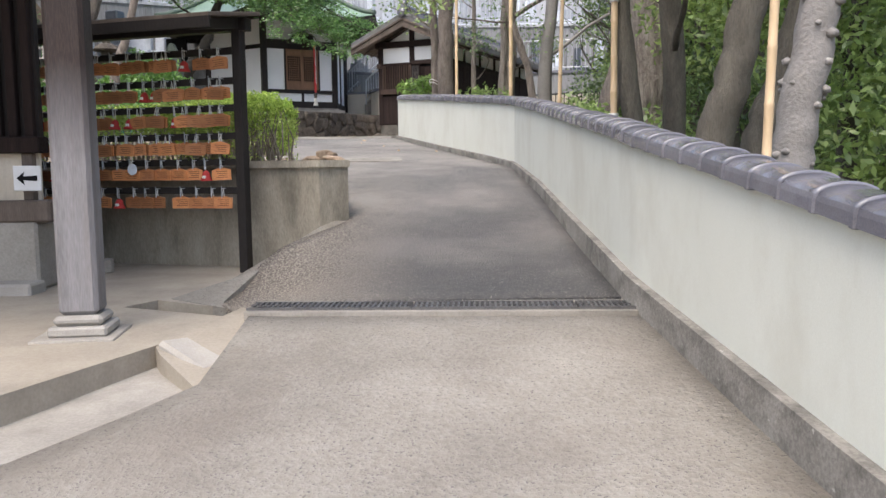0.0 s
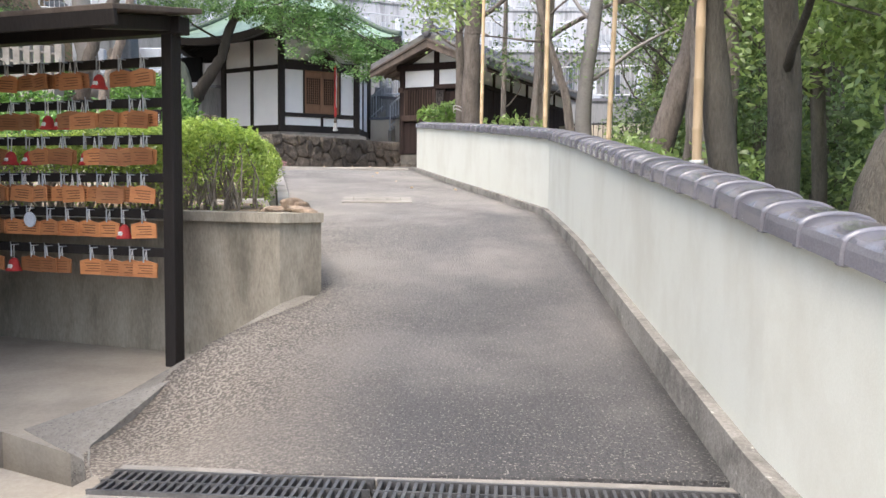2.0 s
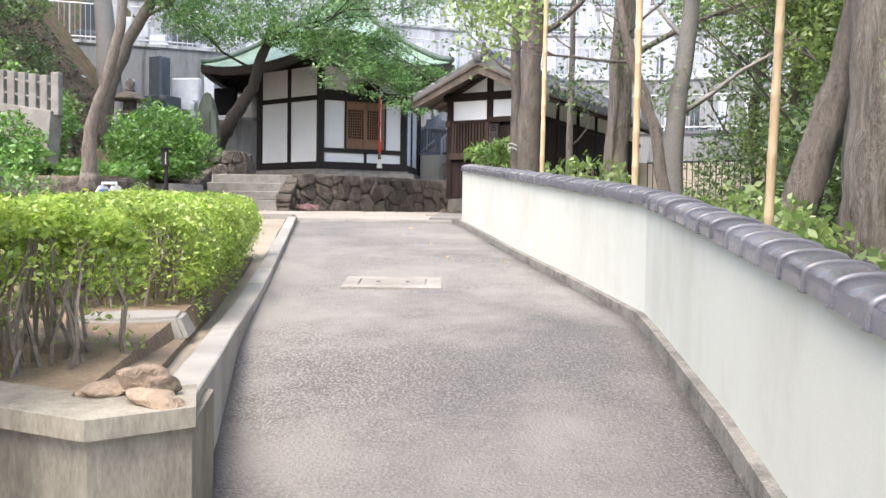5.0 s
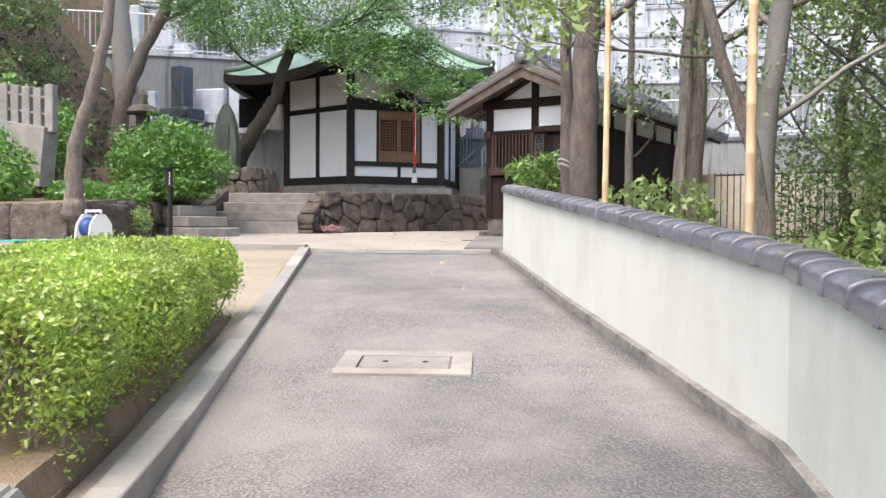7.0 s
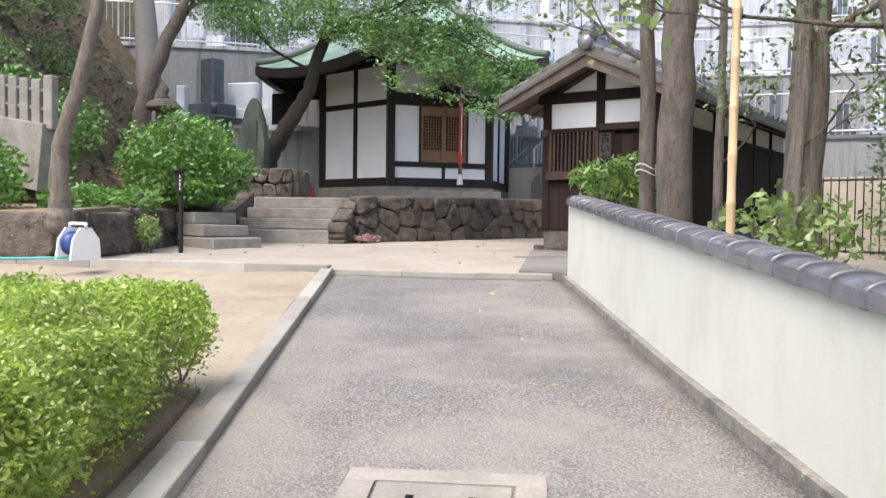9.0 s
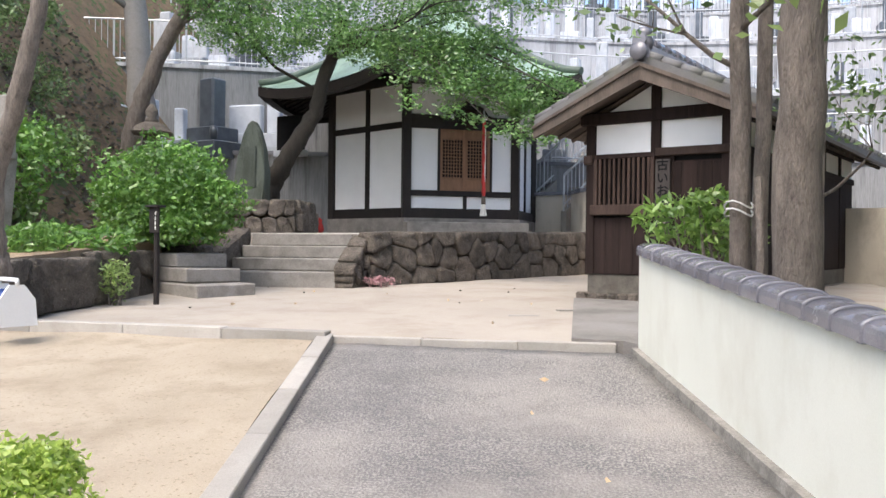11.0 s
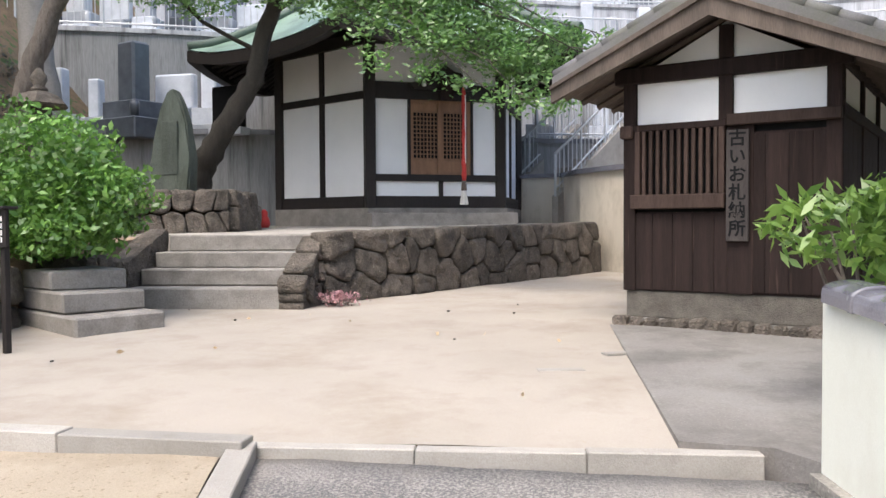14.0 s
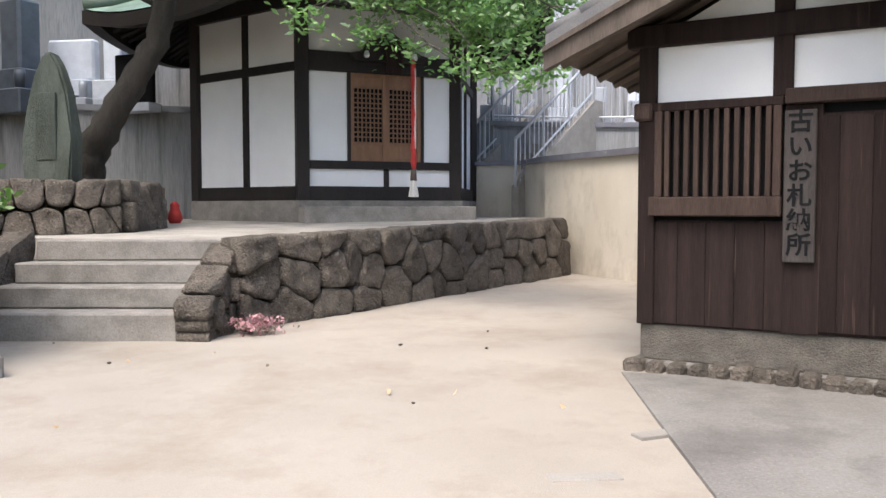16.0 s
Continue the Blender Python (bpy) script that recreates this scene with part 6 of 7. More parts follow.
for i, (x, y, lean, r) in enumerate(((0.72, 19.0, 0.02, 0.06), (1.15, 17.0, 0.12, 0.05), (1.3, 18.3, 0.1, 0.055))):
    tree("thin sapling stake-straight before the storehouse", [(x, y, 1.5), (x + lean, y, 3.5), (x + 2 * lean, y, 6.0)], [r, r * 0.9, r * 0.6], M_BARKP, M_DARKLEAF, 20 + i, [(0.45, (0.6, -0.5, 0.4), 0.8), (0.75, (-0.6, 0.4, 0.5), 1.0)], 700, 0.08, name="sapling")
tree("big old tree with pale peeling bark", [(2.95, 11.9, 0.6), (2.9, 11.85, 1.9), (2.9, 11.8, 3.5), (2.8, 11.8, 5.2), (2.7, 11.9, 8.5)], [0.36, 0.28, 0.25, 0.24, 0.17], M_BARKP, M_DARKLEAF, 8,
     [(0.6, (0.9, -0.2, 0.5), 2.2), (0.7, (-0.7, -0.4, 0.6), 2.0), (0.8, (0.2, 0.9, 0.6), 2.2)], 9000, 0.1, rough=0.13, sides=16)
tree("slanting tree with torn brown bark", [(2.1, 12.5, 0.7), (2.4, 12.4, 2.0), (2.75, 12.3, 3.2), (3.0, 12.2, 4.6), (3.1, 12.2, 7.0)], [0.2, 0.16, 0.14, 0.12, 0.08], M_BARK, M_DARKLEAF, 9, [(0.8, (0.4, 0.6, 0.6), 1.6)], 2500, rough=0.12)
tree("dark slanting trunk close behind the wall", [(1.58, 6.5, 0.2), (1.49, 6.5, 1.5), (1.36, 6.5, 2.6), (1.2, 6.5, 4.5), (1.1, 6.6, 7)], [0.095, 0.08, 0.075, 0.07, 0.05], M_BARKD, M_DARKLEAF, 10, [(0.6, (0.7, 0.4, 0.5), 1.6), (0.8, (-0.5, 0.5, 0.6), 1.6)], 5000, 0.09)
tree("dark upright trunk in the grove", [(1.86, 6.7, 0.1), (1.83, 6.6, 1.7), (1.75, 6.6, 3.0), (1.7, 6.6, 6.5)], [0.1, 0.09, 0.085, 0.06], M_BARKD, M_DARKLEAF, 11, [(0.45, (-0.3, -0.8, 0.4), 0.9), (0.7, (0.8, 0.2, 0.5), 1.8)], 5000, 0.09)
tree("thick dark leaning trunk in the grove", [(1.6, 5.2, 0.0), (1.66, 5.15, 1.4), (1.76, 5.1, 1.85), (1.86, 5.1, 2.35), (2.0, 5.1, 3.4), (2.3, 5.1, 6.0)], [0.15, 0.12, 0.11, 0.1, 0.09, 0.06], M_BARKD, M_LIGHTLEAF, 12,
     [(0.75, (0.7, 0.3, 0.6), 1.8), (0.85, (-0.3, 0.6, 0.7), 1.8)], 6000, 0.09)
tree("thick dark leaning trunk in the grove", [(2.0, 5.8, -0.2), (2.2, 5.75, 1.5), (2.32, 5.7, 1.9), (2.5, 5.7, 2.6), (2.8, 5.8, 5.0)], [0.17, 0.14, 0.125, 0.11, 0.07], M_BARKD, M_LIGHTLEAF, 13, [(0.7, (0.8, 0.1, 0.6), 1.8), (0.9, (-0.2, 0.5, 0.7), 2)], 6000, 0.09)
knob = tree("grey tree studded with bark knobs", [(1.66, 4.3, 0.0), (1.76, 4.25, 1.3), (1.81, 4.25, 1.65), (1.89, 4.25, 2.15), (1.98, 4.25, 3.2), (2.0, 4.3, 5.5)], [0.13, 0.105, 0.1, 0.095, 0.085, 0.06], M_BARKG, M_LIGHTLEAF, 14,
            [(0.8, (0.8, 0.3, 0.6), 1.6), (0.9, (-0.3, 0.6, 0.7), 1.5)], 4500, 0.09, rough=0.04)
kr = random.Random(8)
KN = rock_mesh("bark_knob", 50, M_BARKG, 1, 1, 1, 1, 0.3, 0.1)
for i in range(46):
    z = kr.uniform(0.9, 3.0)
    cx = float(np.interp(z, (0, 1.3, 1.65, 2.15, 3.2), (1.66, 1.76, 1.81, 1.89, 1.98)))
    an = kr.uniform(math.pi * 0.7, math.pi * 2.1)
    s = kr.uniform(0.012, 0.03)
    piece("bark_knob", KN, knob, pose(cx + 0.1 * math.cos(an), 4.25 + 0.1 * math.sin(an), z, 0, 0, kr.uniform(0, 90)) @ Matrix.Diagonal((s * 1.3, s * 1.3, s, 1)))


def bamboo(x0, y0, z0, x1, y1, z1, r, ties=()):
    p = thing("bamboo_pole", "dry tan bamboo support pole tied to a tree", "bamboo pole", group="bamboo poles behind the wall")
    a_, b_ = Vector((x0, y0, z0)), Vector((x1, y1, z1))
    L = (b_ - a_).length
    n = max(3, int(L / 0.26))
    pts, rad = [], []
    for i in range(n):
        for du, rr_ in ((0.0, 1.06), (0.03, 1.14), (0.06, 1.0), (0.5, 0.97)):
            u = (i + du) / n
            pts.append(a_.lerp(b_, u)), rad.append(r * rr_ * (1 - 0.2 * u))
    pts.append(b_), rad.append(r * 0.8)
    part("pole", tube(bm_new(), pts, rad, 10), M_BAMBOO, p)
    for z in ties:
        c = a_.lerp(b_, (z - z0) / (z1 - z0))
        part("tie", tube(bm_new(), [c - Vector((0, 0, 0.012)), c + Vector((0, 0, 0.012))], r * 1.35, 10), M_CORD, p, "white plastic cord")


bamboo(0.24, 13.5, 1.0, 0.27, 13.5, 6.0, 0.026)
bamboo(0.94, 11.5, 0.8, 0.96, 11.5, 5.5, 0.028)
bamboo(1.2, 8.85, 0.6, 1.32, 8.85, 5.0, 0.022)
bamboo(1.31, 6.42, 0.3, 1.31, 6.42, 5.0, 0.027, (1.7, 2.55))
bamboo(1.5, 3.98, 0.0, 1.62, 4.0, 4.0, 0.024)

# undergrowth and woods at the right
wr = random.Random(21)
shrub("laurel_sapling", "young shrub with glossy light green leaves by the storehouse", [(-0.58, 18.2, 2.95, 0.4, 0.3, 0.2), (-0.2, 18.1, 2.85, 0.35, 0.3, 0.25), (-0.3, 18.0, 3.08, 0.25, 0.2, 0.14)], 330, 0.12, M_LAUREL, (-0.2, 18.0, 1.75), narrow=0.32, stems=9)
for x, y, z, s in ((0.55, 14.5, 2.4, 0.35), (0.9, 15.2, 2.5, 0.4), (1.5, 12.3, 1.9, 0.45), (1.7, 10.6, 1.8, 0.5), (2.3, 9.4, 1.6, 0.55), (1.75, 8.2, 1.35, 0.4), (2.1, 7.2, 1.1, 0.5), (2.3, 6.0, 0.9, 0.5), (2.4, 4.6, 0.7, 0.5), (2.2, 13.6, 2.0, 0.5), (1.9, 11.2, 1.9, 0.4), (1.7, 9.6, 1.6, 0.35)):
    shrub("undergrowth_shrub", "loose undergrowth shrub with pale young leaves", [(x, y, z, s, s, s * 0.7), (x + s * 0.6, y + 0.2, z - 0.15, s * 0.8, s * 0.8, s * 0.6)], 130, 0.09, M_LIGHTLEAF if wr.random() < 0.7 else M_DARKLEAF, (x, y, hill_z(x, y)), stems=6)
for i in range(47):
    x, y = wr.uniform(3.4, 12), wr.uniform(1.5, 28)
    if i > 25:
        x, y = wr.uniform(4.0, 8.5), wr.uniform(15, 24)
    if i < 7:
        x, y = 4.7 + 0.5 * (i % 3), 5.4 + 2.6 * i
    g0 = hill_z(x, y)
    bl = []
    for k in range(6):
        bl.append((x + wr.uniform(-1.2, 1.2), y + wr.uniform(-1.2, 1.2), g0 + wr.uniform(0.6, 6.5), wr.uniform(0.6, 1.1), wr.uniform(0.6, 1.1), wr.uniform(0.5, 0.9)))
    tree("slender woodland tree in dense leaf", [(x, y, g0 - 0.2), (x + wr.uniform(-0.3, 0.3), y, g0 + 3), (x + wr.uniform(-0.6, 0.6), y, g0 + 7.5)], [wr.uniform(0.07, 0.14), 0.08, 0.04], M_BARKD, M_DARKLEAF if i % 2 else M_LIGHTLEAF, 100 + i,
         [(0.35, (wr.uniform(-1, 1), wr.uniform(-1, 1), 0.6), 2.2), (0.6, (wr.uniform(-1, 1), wr.uniform(-1, 1), 0.6), 2.2)], 0, 0.105, extra=blob_points(bl, 125, 0.2), depth=1, sides=8)
bright = [(4.2, 7.4, 1.6, 0.9, 0.8, 0.7), (4.6, 7.6, 2.8, 1.0, 0.9, 0.8), (4.9, 7.2, 0.6, 1.1, 0.8, 0.7), (4.2, 7.9, 3.6, 0.8, 0.8, 0.6), (5.4, 7.9, 1.8, 1.0, 0.8, 0.9)]
tree("bright yellow-green leafy tree beyond the wall", [(4.6, 8.0, -0.5), (4.6, 7.9, 2.0), (4.5, 7.8, 5.0)], [0.09, 0.07, 0.04], M_BARKD, M_LIGHTLEAF, 200, [], 0, 0.12, extra=blob_points(bright, 170, 0.3))


# iron fence beyond the storehouse
fe = thing("iron_fence", "black iron fence of thin upright bars", "fence")
fa, fb = Vector((2.6, 23.5, 1.9)), Vector((9.0, 20.0, 1.9))
for z in (0.15, 1.3):
    part("rail", tube(bm_new(), [fa + Vector((0, 0, z)), fb + Vector((0, 0, z))], 0.02, 5), M_IRON, fe)
for i in range(60):
    p = fa.lerp(fb, i / 59)
    part("bar", tube(bm_new(), [p + Vector((0, 0, -0.5 if i % 10 == 0 else 0.1)), p + Vector((0, 0, 1.35))], 0.01, 4), M_IRON, fe)

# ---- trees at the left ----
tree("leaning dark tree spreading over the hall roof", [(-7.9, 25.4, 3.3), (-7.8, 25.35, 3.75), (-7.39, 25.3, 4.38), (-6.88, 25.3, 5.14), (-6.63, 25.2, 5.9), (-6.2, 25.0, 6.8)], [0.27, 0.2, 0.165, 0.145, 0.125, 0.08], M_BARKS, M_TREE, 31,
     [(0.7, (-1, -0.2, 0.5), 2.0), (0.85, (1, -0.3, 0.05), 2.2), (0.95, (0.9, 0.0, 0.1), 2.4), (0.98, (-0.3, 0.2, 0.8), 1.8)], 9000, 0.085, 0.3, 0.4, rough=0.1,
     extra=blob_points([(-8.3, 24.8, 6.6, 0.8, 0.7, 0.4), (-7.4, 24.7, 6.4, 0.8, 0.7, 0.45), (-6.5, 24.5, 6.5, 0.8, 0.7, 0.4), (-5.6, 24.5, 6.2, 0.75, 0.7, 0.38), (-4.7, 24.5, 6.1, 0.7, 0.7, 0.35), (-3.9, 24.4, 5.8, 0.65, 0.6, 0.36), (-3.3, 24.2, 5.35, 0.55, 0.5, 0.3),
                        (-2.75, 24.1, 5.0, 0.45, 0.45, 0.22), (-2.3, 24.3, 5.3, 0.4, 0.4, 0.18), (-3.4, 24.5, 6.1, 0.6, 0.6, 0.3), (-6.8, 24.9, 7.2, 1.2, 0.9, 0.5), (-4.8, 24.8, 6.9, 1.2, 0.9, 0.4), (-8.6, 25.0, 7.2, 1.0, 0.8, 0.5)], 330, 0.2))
mb = thing("maple_bough", "long thin boughs with sparse maple leaves", "branch")
mr = random.Random(4)
bb = bm_new()
tips = []
for tx, ty, tz in ((-2.2, 24.0, 5.1), (-2.6, 23.9, 4.75), (-3.2, 23.9, 4.95), (-1.95, 24.3, 5.35), (-3.9, 24.1, 5.5), (-2.3, 23.8, 4.5), (-2.75, 23.7, 4.55), (-3.3, 23.7, 4.75), (-1.85, 24.0, 4.95), (-4.3, 23.9, 5.2)):
    a_, b_ = Vector((-6.5, 25.1, 6.3)), Vector((tx, ty, tz))
    pts = [a_.lerp(b_, u / 8) + Vector((0, 0, 0.5 * math.sin(math.pi * u / 8))) + Vector((mr.uniform(-0.06, 0.06), 0, mr.uniform(-0.06, 0.06))) for u in range(9)]
    tube(bb, pts, [0.05, 0.045, 0.04, 0.034, 0.028, 0.022, 0.016, 0.011, 0.006], 6)
    for p in pts[4:]:
        for _ in range(3):
            q = p + Vector((mr.uniform(-0.4, 0.4), mr.uniform(-0.3, 0.3), mr.uniform(-0.25, 0.1)))
            tube(bb, [p, q], [0.008, 0.003], 4, cap=False)
            tips.append(q)
part("bough", bb, M_BARKD, mb)
T = np.array([list(v) for v in tips])
leaves("foliage", T[RNG.integers(0, len(T), 9000)] + RNG.normal(0, 0.13, (9000, 3)) * np.array([1, 1, 0.5]), 0.085, M_TREE, mb, 0.4, 0.5)
tree("smooth grey-brown tree curving up from the bed", [(-6.55, 16.95, 2.35), (-6.51, 16.9, 2.6), (-6.47, 16.85, 3.22), (-6.12, 16.8, 4.08), (-5.94, 16.8, 4.8), (-5.8, 16.8, 6.5)], [0.17, 0.115, 0.09, 0.078, 0.07, 0.055], M_BARK, M_TREE, 33,
     [(0.85, (-0.8, 0.3, 0.6), 1.8), (0.95, (0.5, 0.5, 0.7), 1.8)], 4000, 0.09)
tree("grey leaning tree on the slope", [(-10.9, 25.2, 3.8), (-10.45, 25.0, 5.18), (-10.07, 25.0, 6.13), (-9.48, 25.0, 7.1), (-9.0, 25.0, 9.0)], [0.22, 0.17, 0.15, 0.13, 0.1], M_BARK, M_DARKLEAF, 34, [(0.7, (0.9, -0.2, 0.5), 2.2), (0.85, (-0.7, 0.3, 0.6), 2)], 3000, 0.1,
     # leaf masses above the view, added to shade the slope and cemetery walls
     extra=blob_points([(-9.6, 24.6, 10.2, 2.0, 1.8, 1.0), (-11.4, 23.0, 10.8, 1.9, 1.8, 1.0)], 110, 0.2))
tree("pale smooth trunk on the slope", [(-11.0, 26.2, 4.0), (-11.2, 26.2, 6.0), (-11.5, 26.3, 9.0)], [0.34, 0.27, 0.2], M_BARKG, M_DARKLEAF, 35, [(0.8, (-0.5, -0.5, 0.6), 2.2)], 2000, 0.1,
     # more unseen high leaves, added to darken the walls below
     extra=blob_points([(-12.0, 26.4, 10.6, 2.0, 2.0, 1.1), (-13.6, 24.6, 11.4, 2.0, 2.0, 1.1), (-11.0, 28.8, 11.6, 1.8, 1.6, 1.0)], 110, 0.2))
for i, (x, y, z, s) in enumerate(((-11.5, 21.5, 5.2, 0.8), (-12.5, 20.0, 6.4, 1.0), (-11.2, 19.0, 4.4, 0.8), (-13.5, 22.5, 8.4, 1.2), (-12.2, 24.0, 7.2, 0.7), (-10.6, 22.6, 4.2, 0.6), (-14.0, 19.5, 8.0, 1.2), (-10.3, 18.2, 3.3, 0.7))):
    shrub("slope_shrub", "straggling green bush on the earth slope", [(x, y, z, s, s, s * 0.7), (x + s * 0.7, y - 0.2, z - s * 0.5, s * 0.7, s * 0.7, s * 0.5)], 110, 0.11, M_SHRUB if i % 2 else M_DARKLEAF, (x, y, z - s), stems=5)

# stone tablet, lantern, post, reel, fence, flowers
bm = bm_new()
tp = [(-0.36, 0), (0.36, 0), (0.37, 0.5), (0.3, 1.0), (0.18, 1.3), (0.05, 1.47), (-0.08, 1.44), (-0.22, 1.2), (-0.34, 0.8), (-0.38, 0.4)]
A_ = [bm.verts.new((x, -0.13 + 0.04 * z, z)) for x, z in tp]
B_ = [bm.verts.new((x * 0.94, 0.13 - 0.03 * z, z * 0.99)) for x, z in tp]
bm.faces.new(A_), bm.faces.new(B_[::-1])
for i in range(len(tp)):
    bm.faces.new((A_[i], A_[(i + 1) % len(tp)], B_[(i + 1) % len(tp)], B_[i]))
bmesh.ops.bevel(bm, geom=bm.edges[:], offset=0.03, segments=2, affect="EDGES")
for v in bm.verts:
    v.co.x *= 0.86
stele = thing("stone_tablet", "tall natural greenish stone tablet with carved panel", "monument", pose(-7.72, 24.45, 3.42, 0, 0, -8))
part("slab", bm, M_STELE, stele)
part("carved_panel", box(bm_new(), -0.12, 0.14, -0.135, -0.1, 0.25, 1.0, bevel=0.008), M_STELE, stele)
lan = thing("stone_lantern", "old grey stone lantern with a rounded finial", "stone lantern", pose(-9.3, 23.7, 3.35))
part("shaft", lathe(bm_new(), [(0.28, -0.1), (0.28, 0.1), (0.16, 0.18), (0.13, 0.7), (0.2, 0.8), (0.3, 0.88), (0.3, 0.95)], 6, smooth=False), M_ROCK, lan)
part("light_box", lathe(bm_new(), [(0.17, 0.95), (0.17, 1.22)], 6, smooth=False), M_ROCK, lan)
part("roof", lathe(bm_new(), [(0.36, 1.22), (0.4, 1.26), (0.3, 1.36), (0.12, 1.44)], 6, smooth=False), M_ROCK, lan)
part("finial", lathe(bm_new(), [(0.1, 1.44), (0.12, 1.47), (0.07, 1.52), (0.11, 1.6), (0.1, 1.66), (0.02, 1.76)], 12), M_ROCK, lan)
sgn_ = thing("notice_post", "dark wooden notice post with a small roofed board", "notice post", pose(-6.42, 19.35, 1.98, 0, 0, -14))
part("post", box(bm_new(), -0.025, 0.025, -0.025, 0.025, -0.05, 1.12, bevel=0.004), M_DARKWOOD, sgn_)
part("board", box(bm_new(), -0.075, 0.075, -0.05, -0.025, 0.82, 1.12, bevel=0.004), M_DARKWOOD, sgn_)
part("roof", box(bm_new(), -0.1, 0.1, -0.09, 0.05, 1.12, 1.145, bevel=0.004), M_DARKWOOD, sgn_)
for i in range(4):
    part("writing", box(bm_new(), 0.02, 0.036, -0.0525, -0.0505, 0.86 + i * 0.055, 0.9 + i * 0.055), M_CLOTHW, sgn_, "white characters")
reel = thing("hose_reel", "white and blue plastic hose reel on the sand", "hose reel", pose(-5.95, 16.45, 2.0, 0, 0, -25))
for x in (-0.16, 0.13):
    bm = bm_new()
    pf = [(-0.17, 0), (0.17, 0), (0.15, 0.22), (0.06, 0.34), (-0.06, 0.34), (-0.14, 0.22)]
    A_ = [bm.verts.new((x, y, z)) for y, z in pf]
    B_ = [bm.verts.new((x + 0.03, y, z)) for y, z in pf]
    bm.faces.new(A_), bm.faces.new(B_[::-1])
    for i in range(6):
        bm.faces.new((A_[i], A_[(i + 1) % 6], B_[(i + 1) % 6], B_[i]))
    part("side_frame", bm, M_SIGN, reel, "white plastic side frame")
part("handle", tube(bm_new(), [(-0.16, 0, 0.33), (-0.16, 0, 0.38), (0.16, 0, 0.38), (0.16, 0, 0.33)], 0.018, 8), M_SIGN, reel)
dm = lathe(bm_new(), [(0.13, -0.12), (0.13, -0.1), (0.11, -0.1), (0.115, 0.1), (0.13, 0.1), (0.13, 0.12)], 20)
for v in dm.verts:
    v.co = Vector((v.co.z, v.co.y, v.co.x + 0.17))
part("drum", dm, M_BLUE, reel, "dark blue drum")
hs = thing("garden_hose", "thin teal garden hose lying on the sand", "hose")
part("hose", tube(bm_new(), [(-5.95 - 0.16 * i, 16.3 - 0.1 * math.sin(i * 0.7) - 0.02 * i, 2.03 - 0.004 * i) for i in range(16)], 0.012, 6), M_TEAL, hs)
sf = thing("stone_fence", "row of grey granite fence posts with cross rails", "stone fence")
sa, sb_ = Vector((-8.5, 19.35, 3.7)), Vector((-12.3, 20.6, 4.3))
part("kerb", box(bm_new(), 0, 4.1, -0.14, 0.14, -0.9, 0.08, pose(sa.x, sa.y, sa.z, 0, -8.5, 162), 0.01), M_STEP, sf)
for i in range(15):
    p = sa.lerp(sb_, i / 14)
    part("post", box(bm_new(), p.x - 0.075, p.x + 0.075, p.y - 0.075, p.y + 0.075, p.z, p.z + 0.78 - 0.08 * (i > 0), bevel=0.012), M_STEP, sf)
for z in (0.28, 0.55):
    part("cross_rail", tube(bm_new(), [sa + Vector((0, 0, z)), sb_ + Vector((0, 0, z))], 0.035, 6), M_STEP, sf)
fl = thing("wilted_flowers", "small heap of wilted pink flowers on the sand", "flowers")
fr_ = RNG.normal(0, 1, (420, 3)) * np.array([0.11, 0.08, 0.035]) + np.array([-4.72, 23.3 - 0.75, 2.13])
tagged(leaves("petals", fr_, 0.05, M_PAPER, fl, 0.6), kind="stuff")
tagged(leaves("dry_stalks", RNG.normal(0, 1, (260, 3)) * np.array([0.14, 0.1, 0.03]) + np.array([-4.8, 22.55, 2.12]), 0.07, M_BARK, fl, 0.2), kind="stuff")
rc = thing("red_cloth", "small orange-red bundle beside the hall wall", "bundle", pose(-7.55, 27.2, 2.9) @ Matrix.Diagonal((0.7, 0.7, 0.65, 1)))
part("cloth", lathe(bm_new(), [(0.1, 0), (0.16, 0.1), (0.13, 0.25), (0.09, 0.33), (0.1, 0.42), (0.03, 0.5)], 10), M_RED, rc)
PEB = rock_mesh("pebble", 70, M_ROCK, 1, 1, 1, 1, 0.3, 0.2)
pr_ = random.Random(6)
for i in range(11):
    x, y = pr_.uniform(-6.2, -1.8), pr_.uniform(17.8, 24)
    s = pr_.uniform(0.006, 0.016)
    ob = new("pebble", PEB)
    ob.matrix_basis = pose(x, y, court_z(x, y) + s * 0.4, 0, 0, pr_.uniform(0, 180)) @ Matrix.Diagonal((s * 1.4, s, s * 0.7, 1))
    tagged(ob, "small dark pebble on the sand", "pebble", "pebbles on the court")
for i, (x, y, rz) in enumerate(((-2.05, 19.2, 12), (-1.62, 19.9, 30))):
    ob = thing("sand_ridge_board", "thin weathered board lying in the sand", "board", pose(x, y, court_z(x, y), 0, 0, rz))
    part("board", box(bm_new(), -0.16, 0.16, -0.05, 0.05, -0.01, 0.014, bevel=0.004), M_KERB, ob)

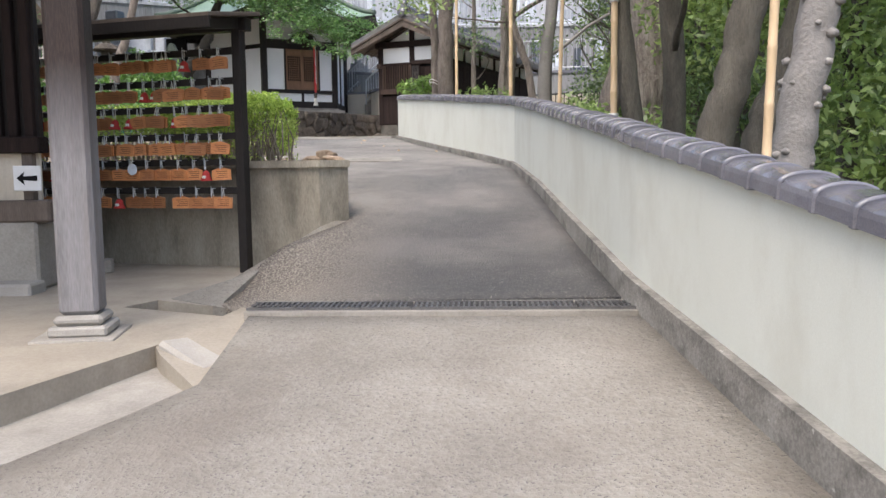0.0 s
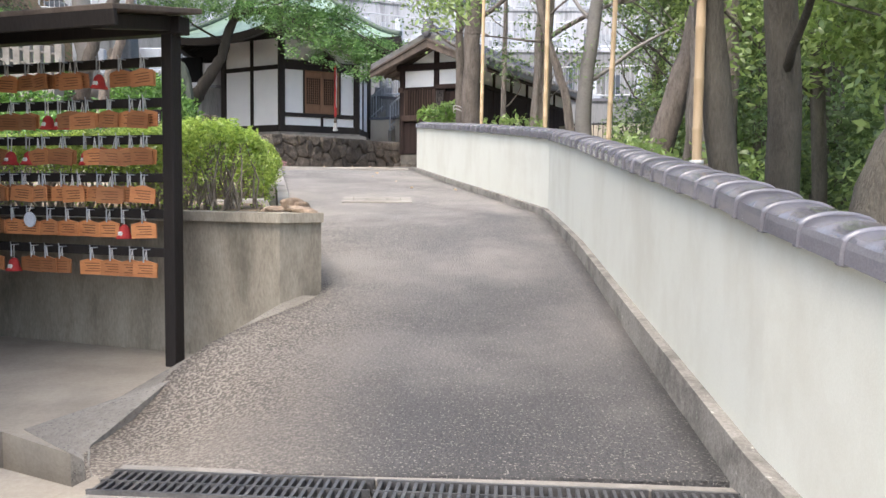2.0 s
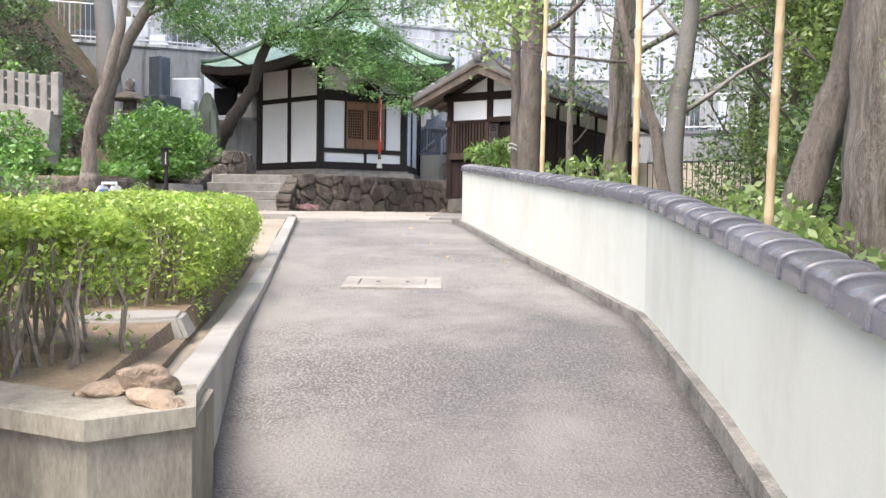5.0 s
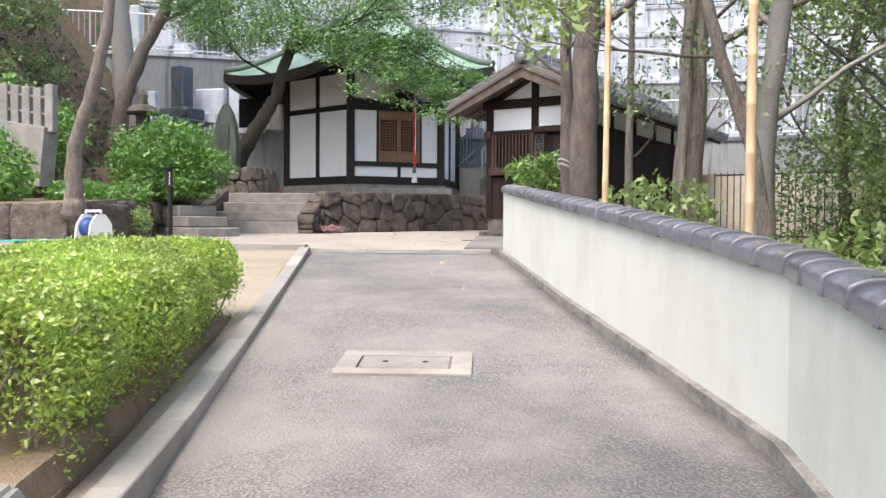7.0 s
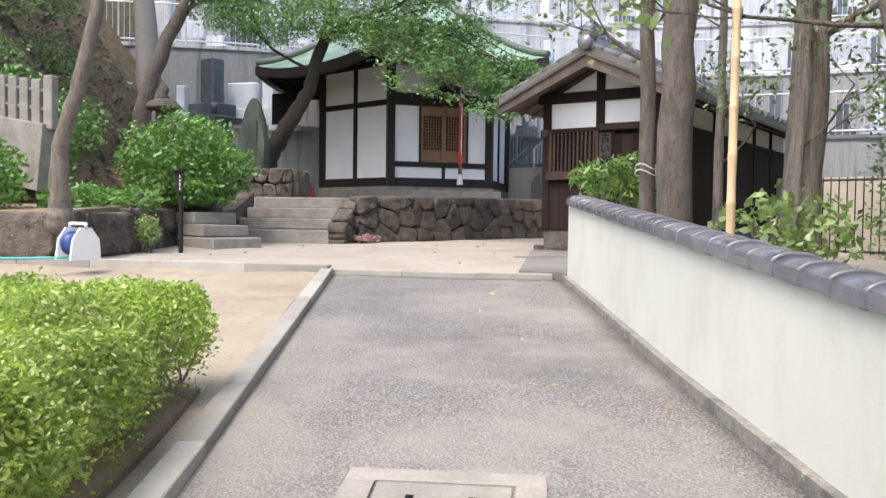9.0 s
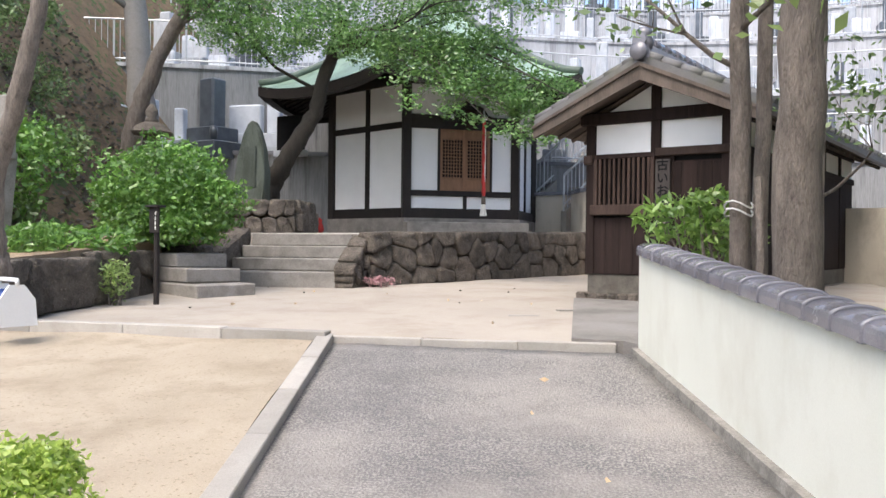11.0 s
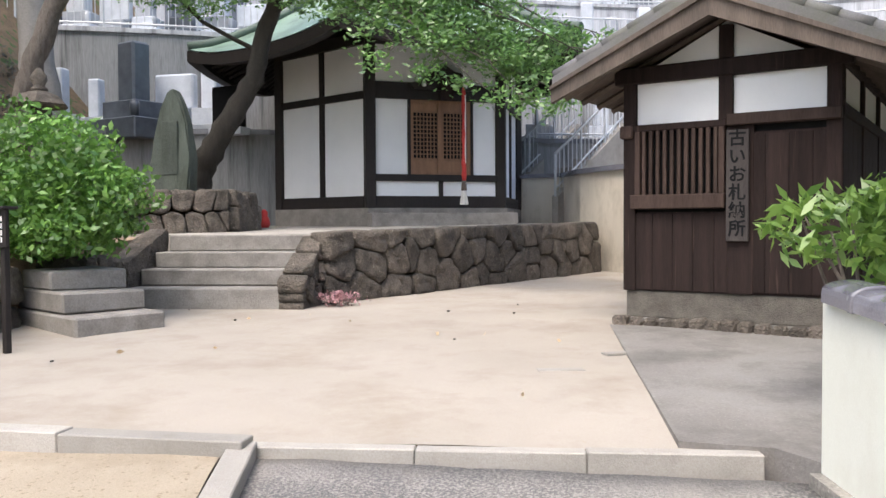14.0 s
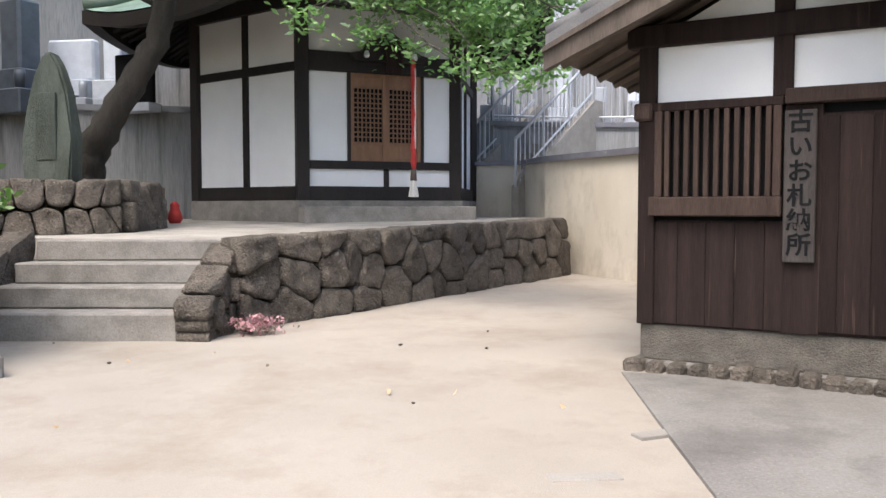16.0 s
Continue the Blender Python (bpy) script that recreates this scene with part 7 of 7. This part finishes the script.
lt = RNG.uniform(0, 1, (9000, 2)) * np.array([7.5, 12]) + np.array([-16.0, 16.5])
ltz = np.array([hill_z(x, y) for x, y in lt]) + 0.05 + RNG.uniform(0, 0.06, len(lt))
dl_ = thing("dry_leaf_litter", "dry brown fallen leaves on the earth slope", "leaf litter", kind="stuff")
leaves("dry_leaves", np.concatenate([lt, ltz[:, None]], 1), 0.12, M_BARKD, dl_, 0.5, 0.5)

tie = thing("tree_stake", "leaning wooden stake tied to a tree with white cord", "stake")
part("stake", tube(bm_new(), [(-0.02, 17.15, 1.7), (0.02, 17.3, 2.6), (0.0, 17.38, 3.25)], [0.035, 0.032, 0.028], 8), M_BARK, tie)
for z in (2.98, 3.04):
    ring = [(-0.13 + 0.105 * math.cos(k * math.pi / 6), 17.48 + 0.105 * math.sin(k * math.pi / 6), z + 0.03 * math.sin(k)) for k in range(13)]
    part("cord", tube(bm_new(), ring, 0.008, 5), M_CORD, tie, "white cord")
fo = random.Random(12)
for i in range(14):
    x, y = (fo.uniform(-5.5, -0.6), fo.uniform(17.8, 22)) if i < 9 else (fo.uniform(-1.6, 0.2), fo.uniform(13, 16.5))
    z = court_z(x, y) if y > 17.4 else road_z(y)
    ob = new("fallen_leaf", leaf_mesh("fallen_leaf", [(0, 0, 0)], 0.06, M_BAMBOO, 0.5, 0.9))
    ob.matrix_basis = pose(x, y, z + 0.035 - 0.015)
    tagged(ob, "dry tan fallen leaf on the ground", "leaf", "fallen leaves")

for i, (x, y, s_) in enumerate(((-9.6, 20.6, 0.5), (-10.4, 21.8, 0.6), (-11.0, 23.4, 0.6), (-11.2, 20.6, 0.7), (-12.2, 22.6, 0.8), (-10.9, 24.8, 0.6), (-12.6, 24.4, 0.8))):
    z = hill_z(x, y) + s_ * 0.4
    shrub("slope_shrub", "straggling green bush on the earth slope", [(x, y, z, s_, s_, s_ * 0.7), (x + s_ * 0.7, y - 0.2, z - s_ * 0.3, s_ * 0.7, s_ * 0.7, s_ * 0.5)], 140, 0.1, M_SHRUB if i % 2 else M_DARKLEAF, (x, y, z - s_ * 0.6), stems=5)
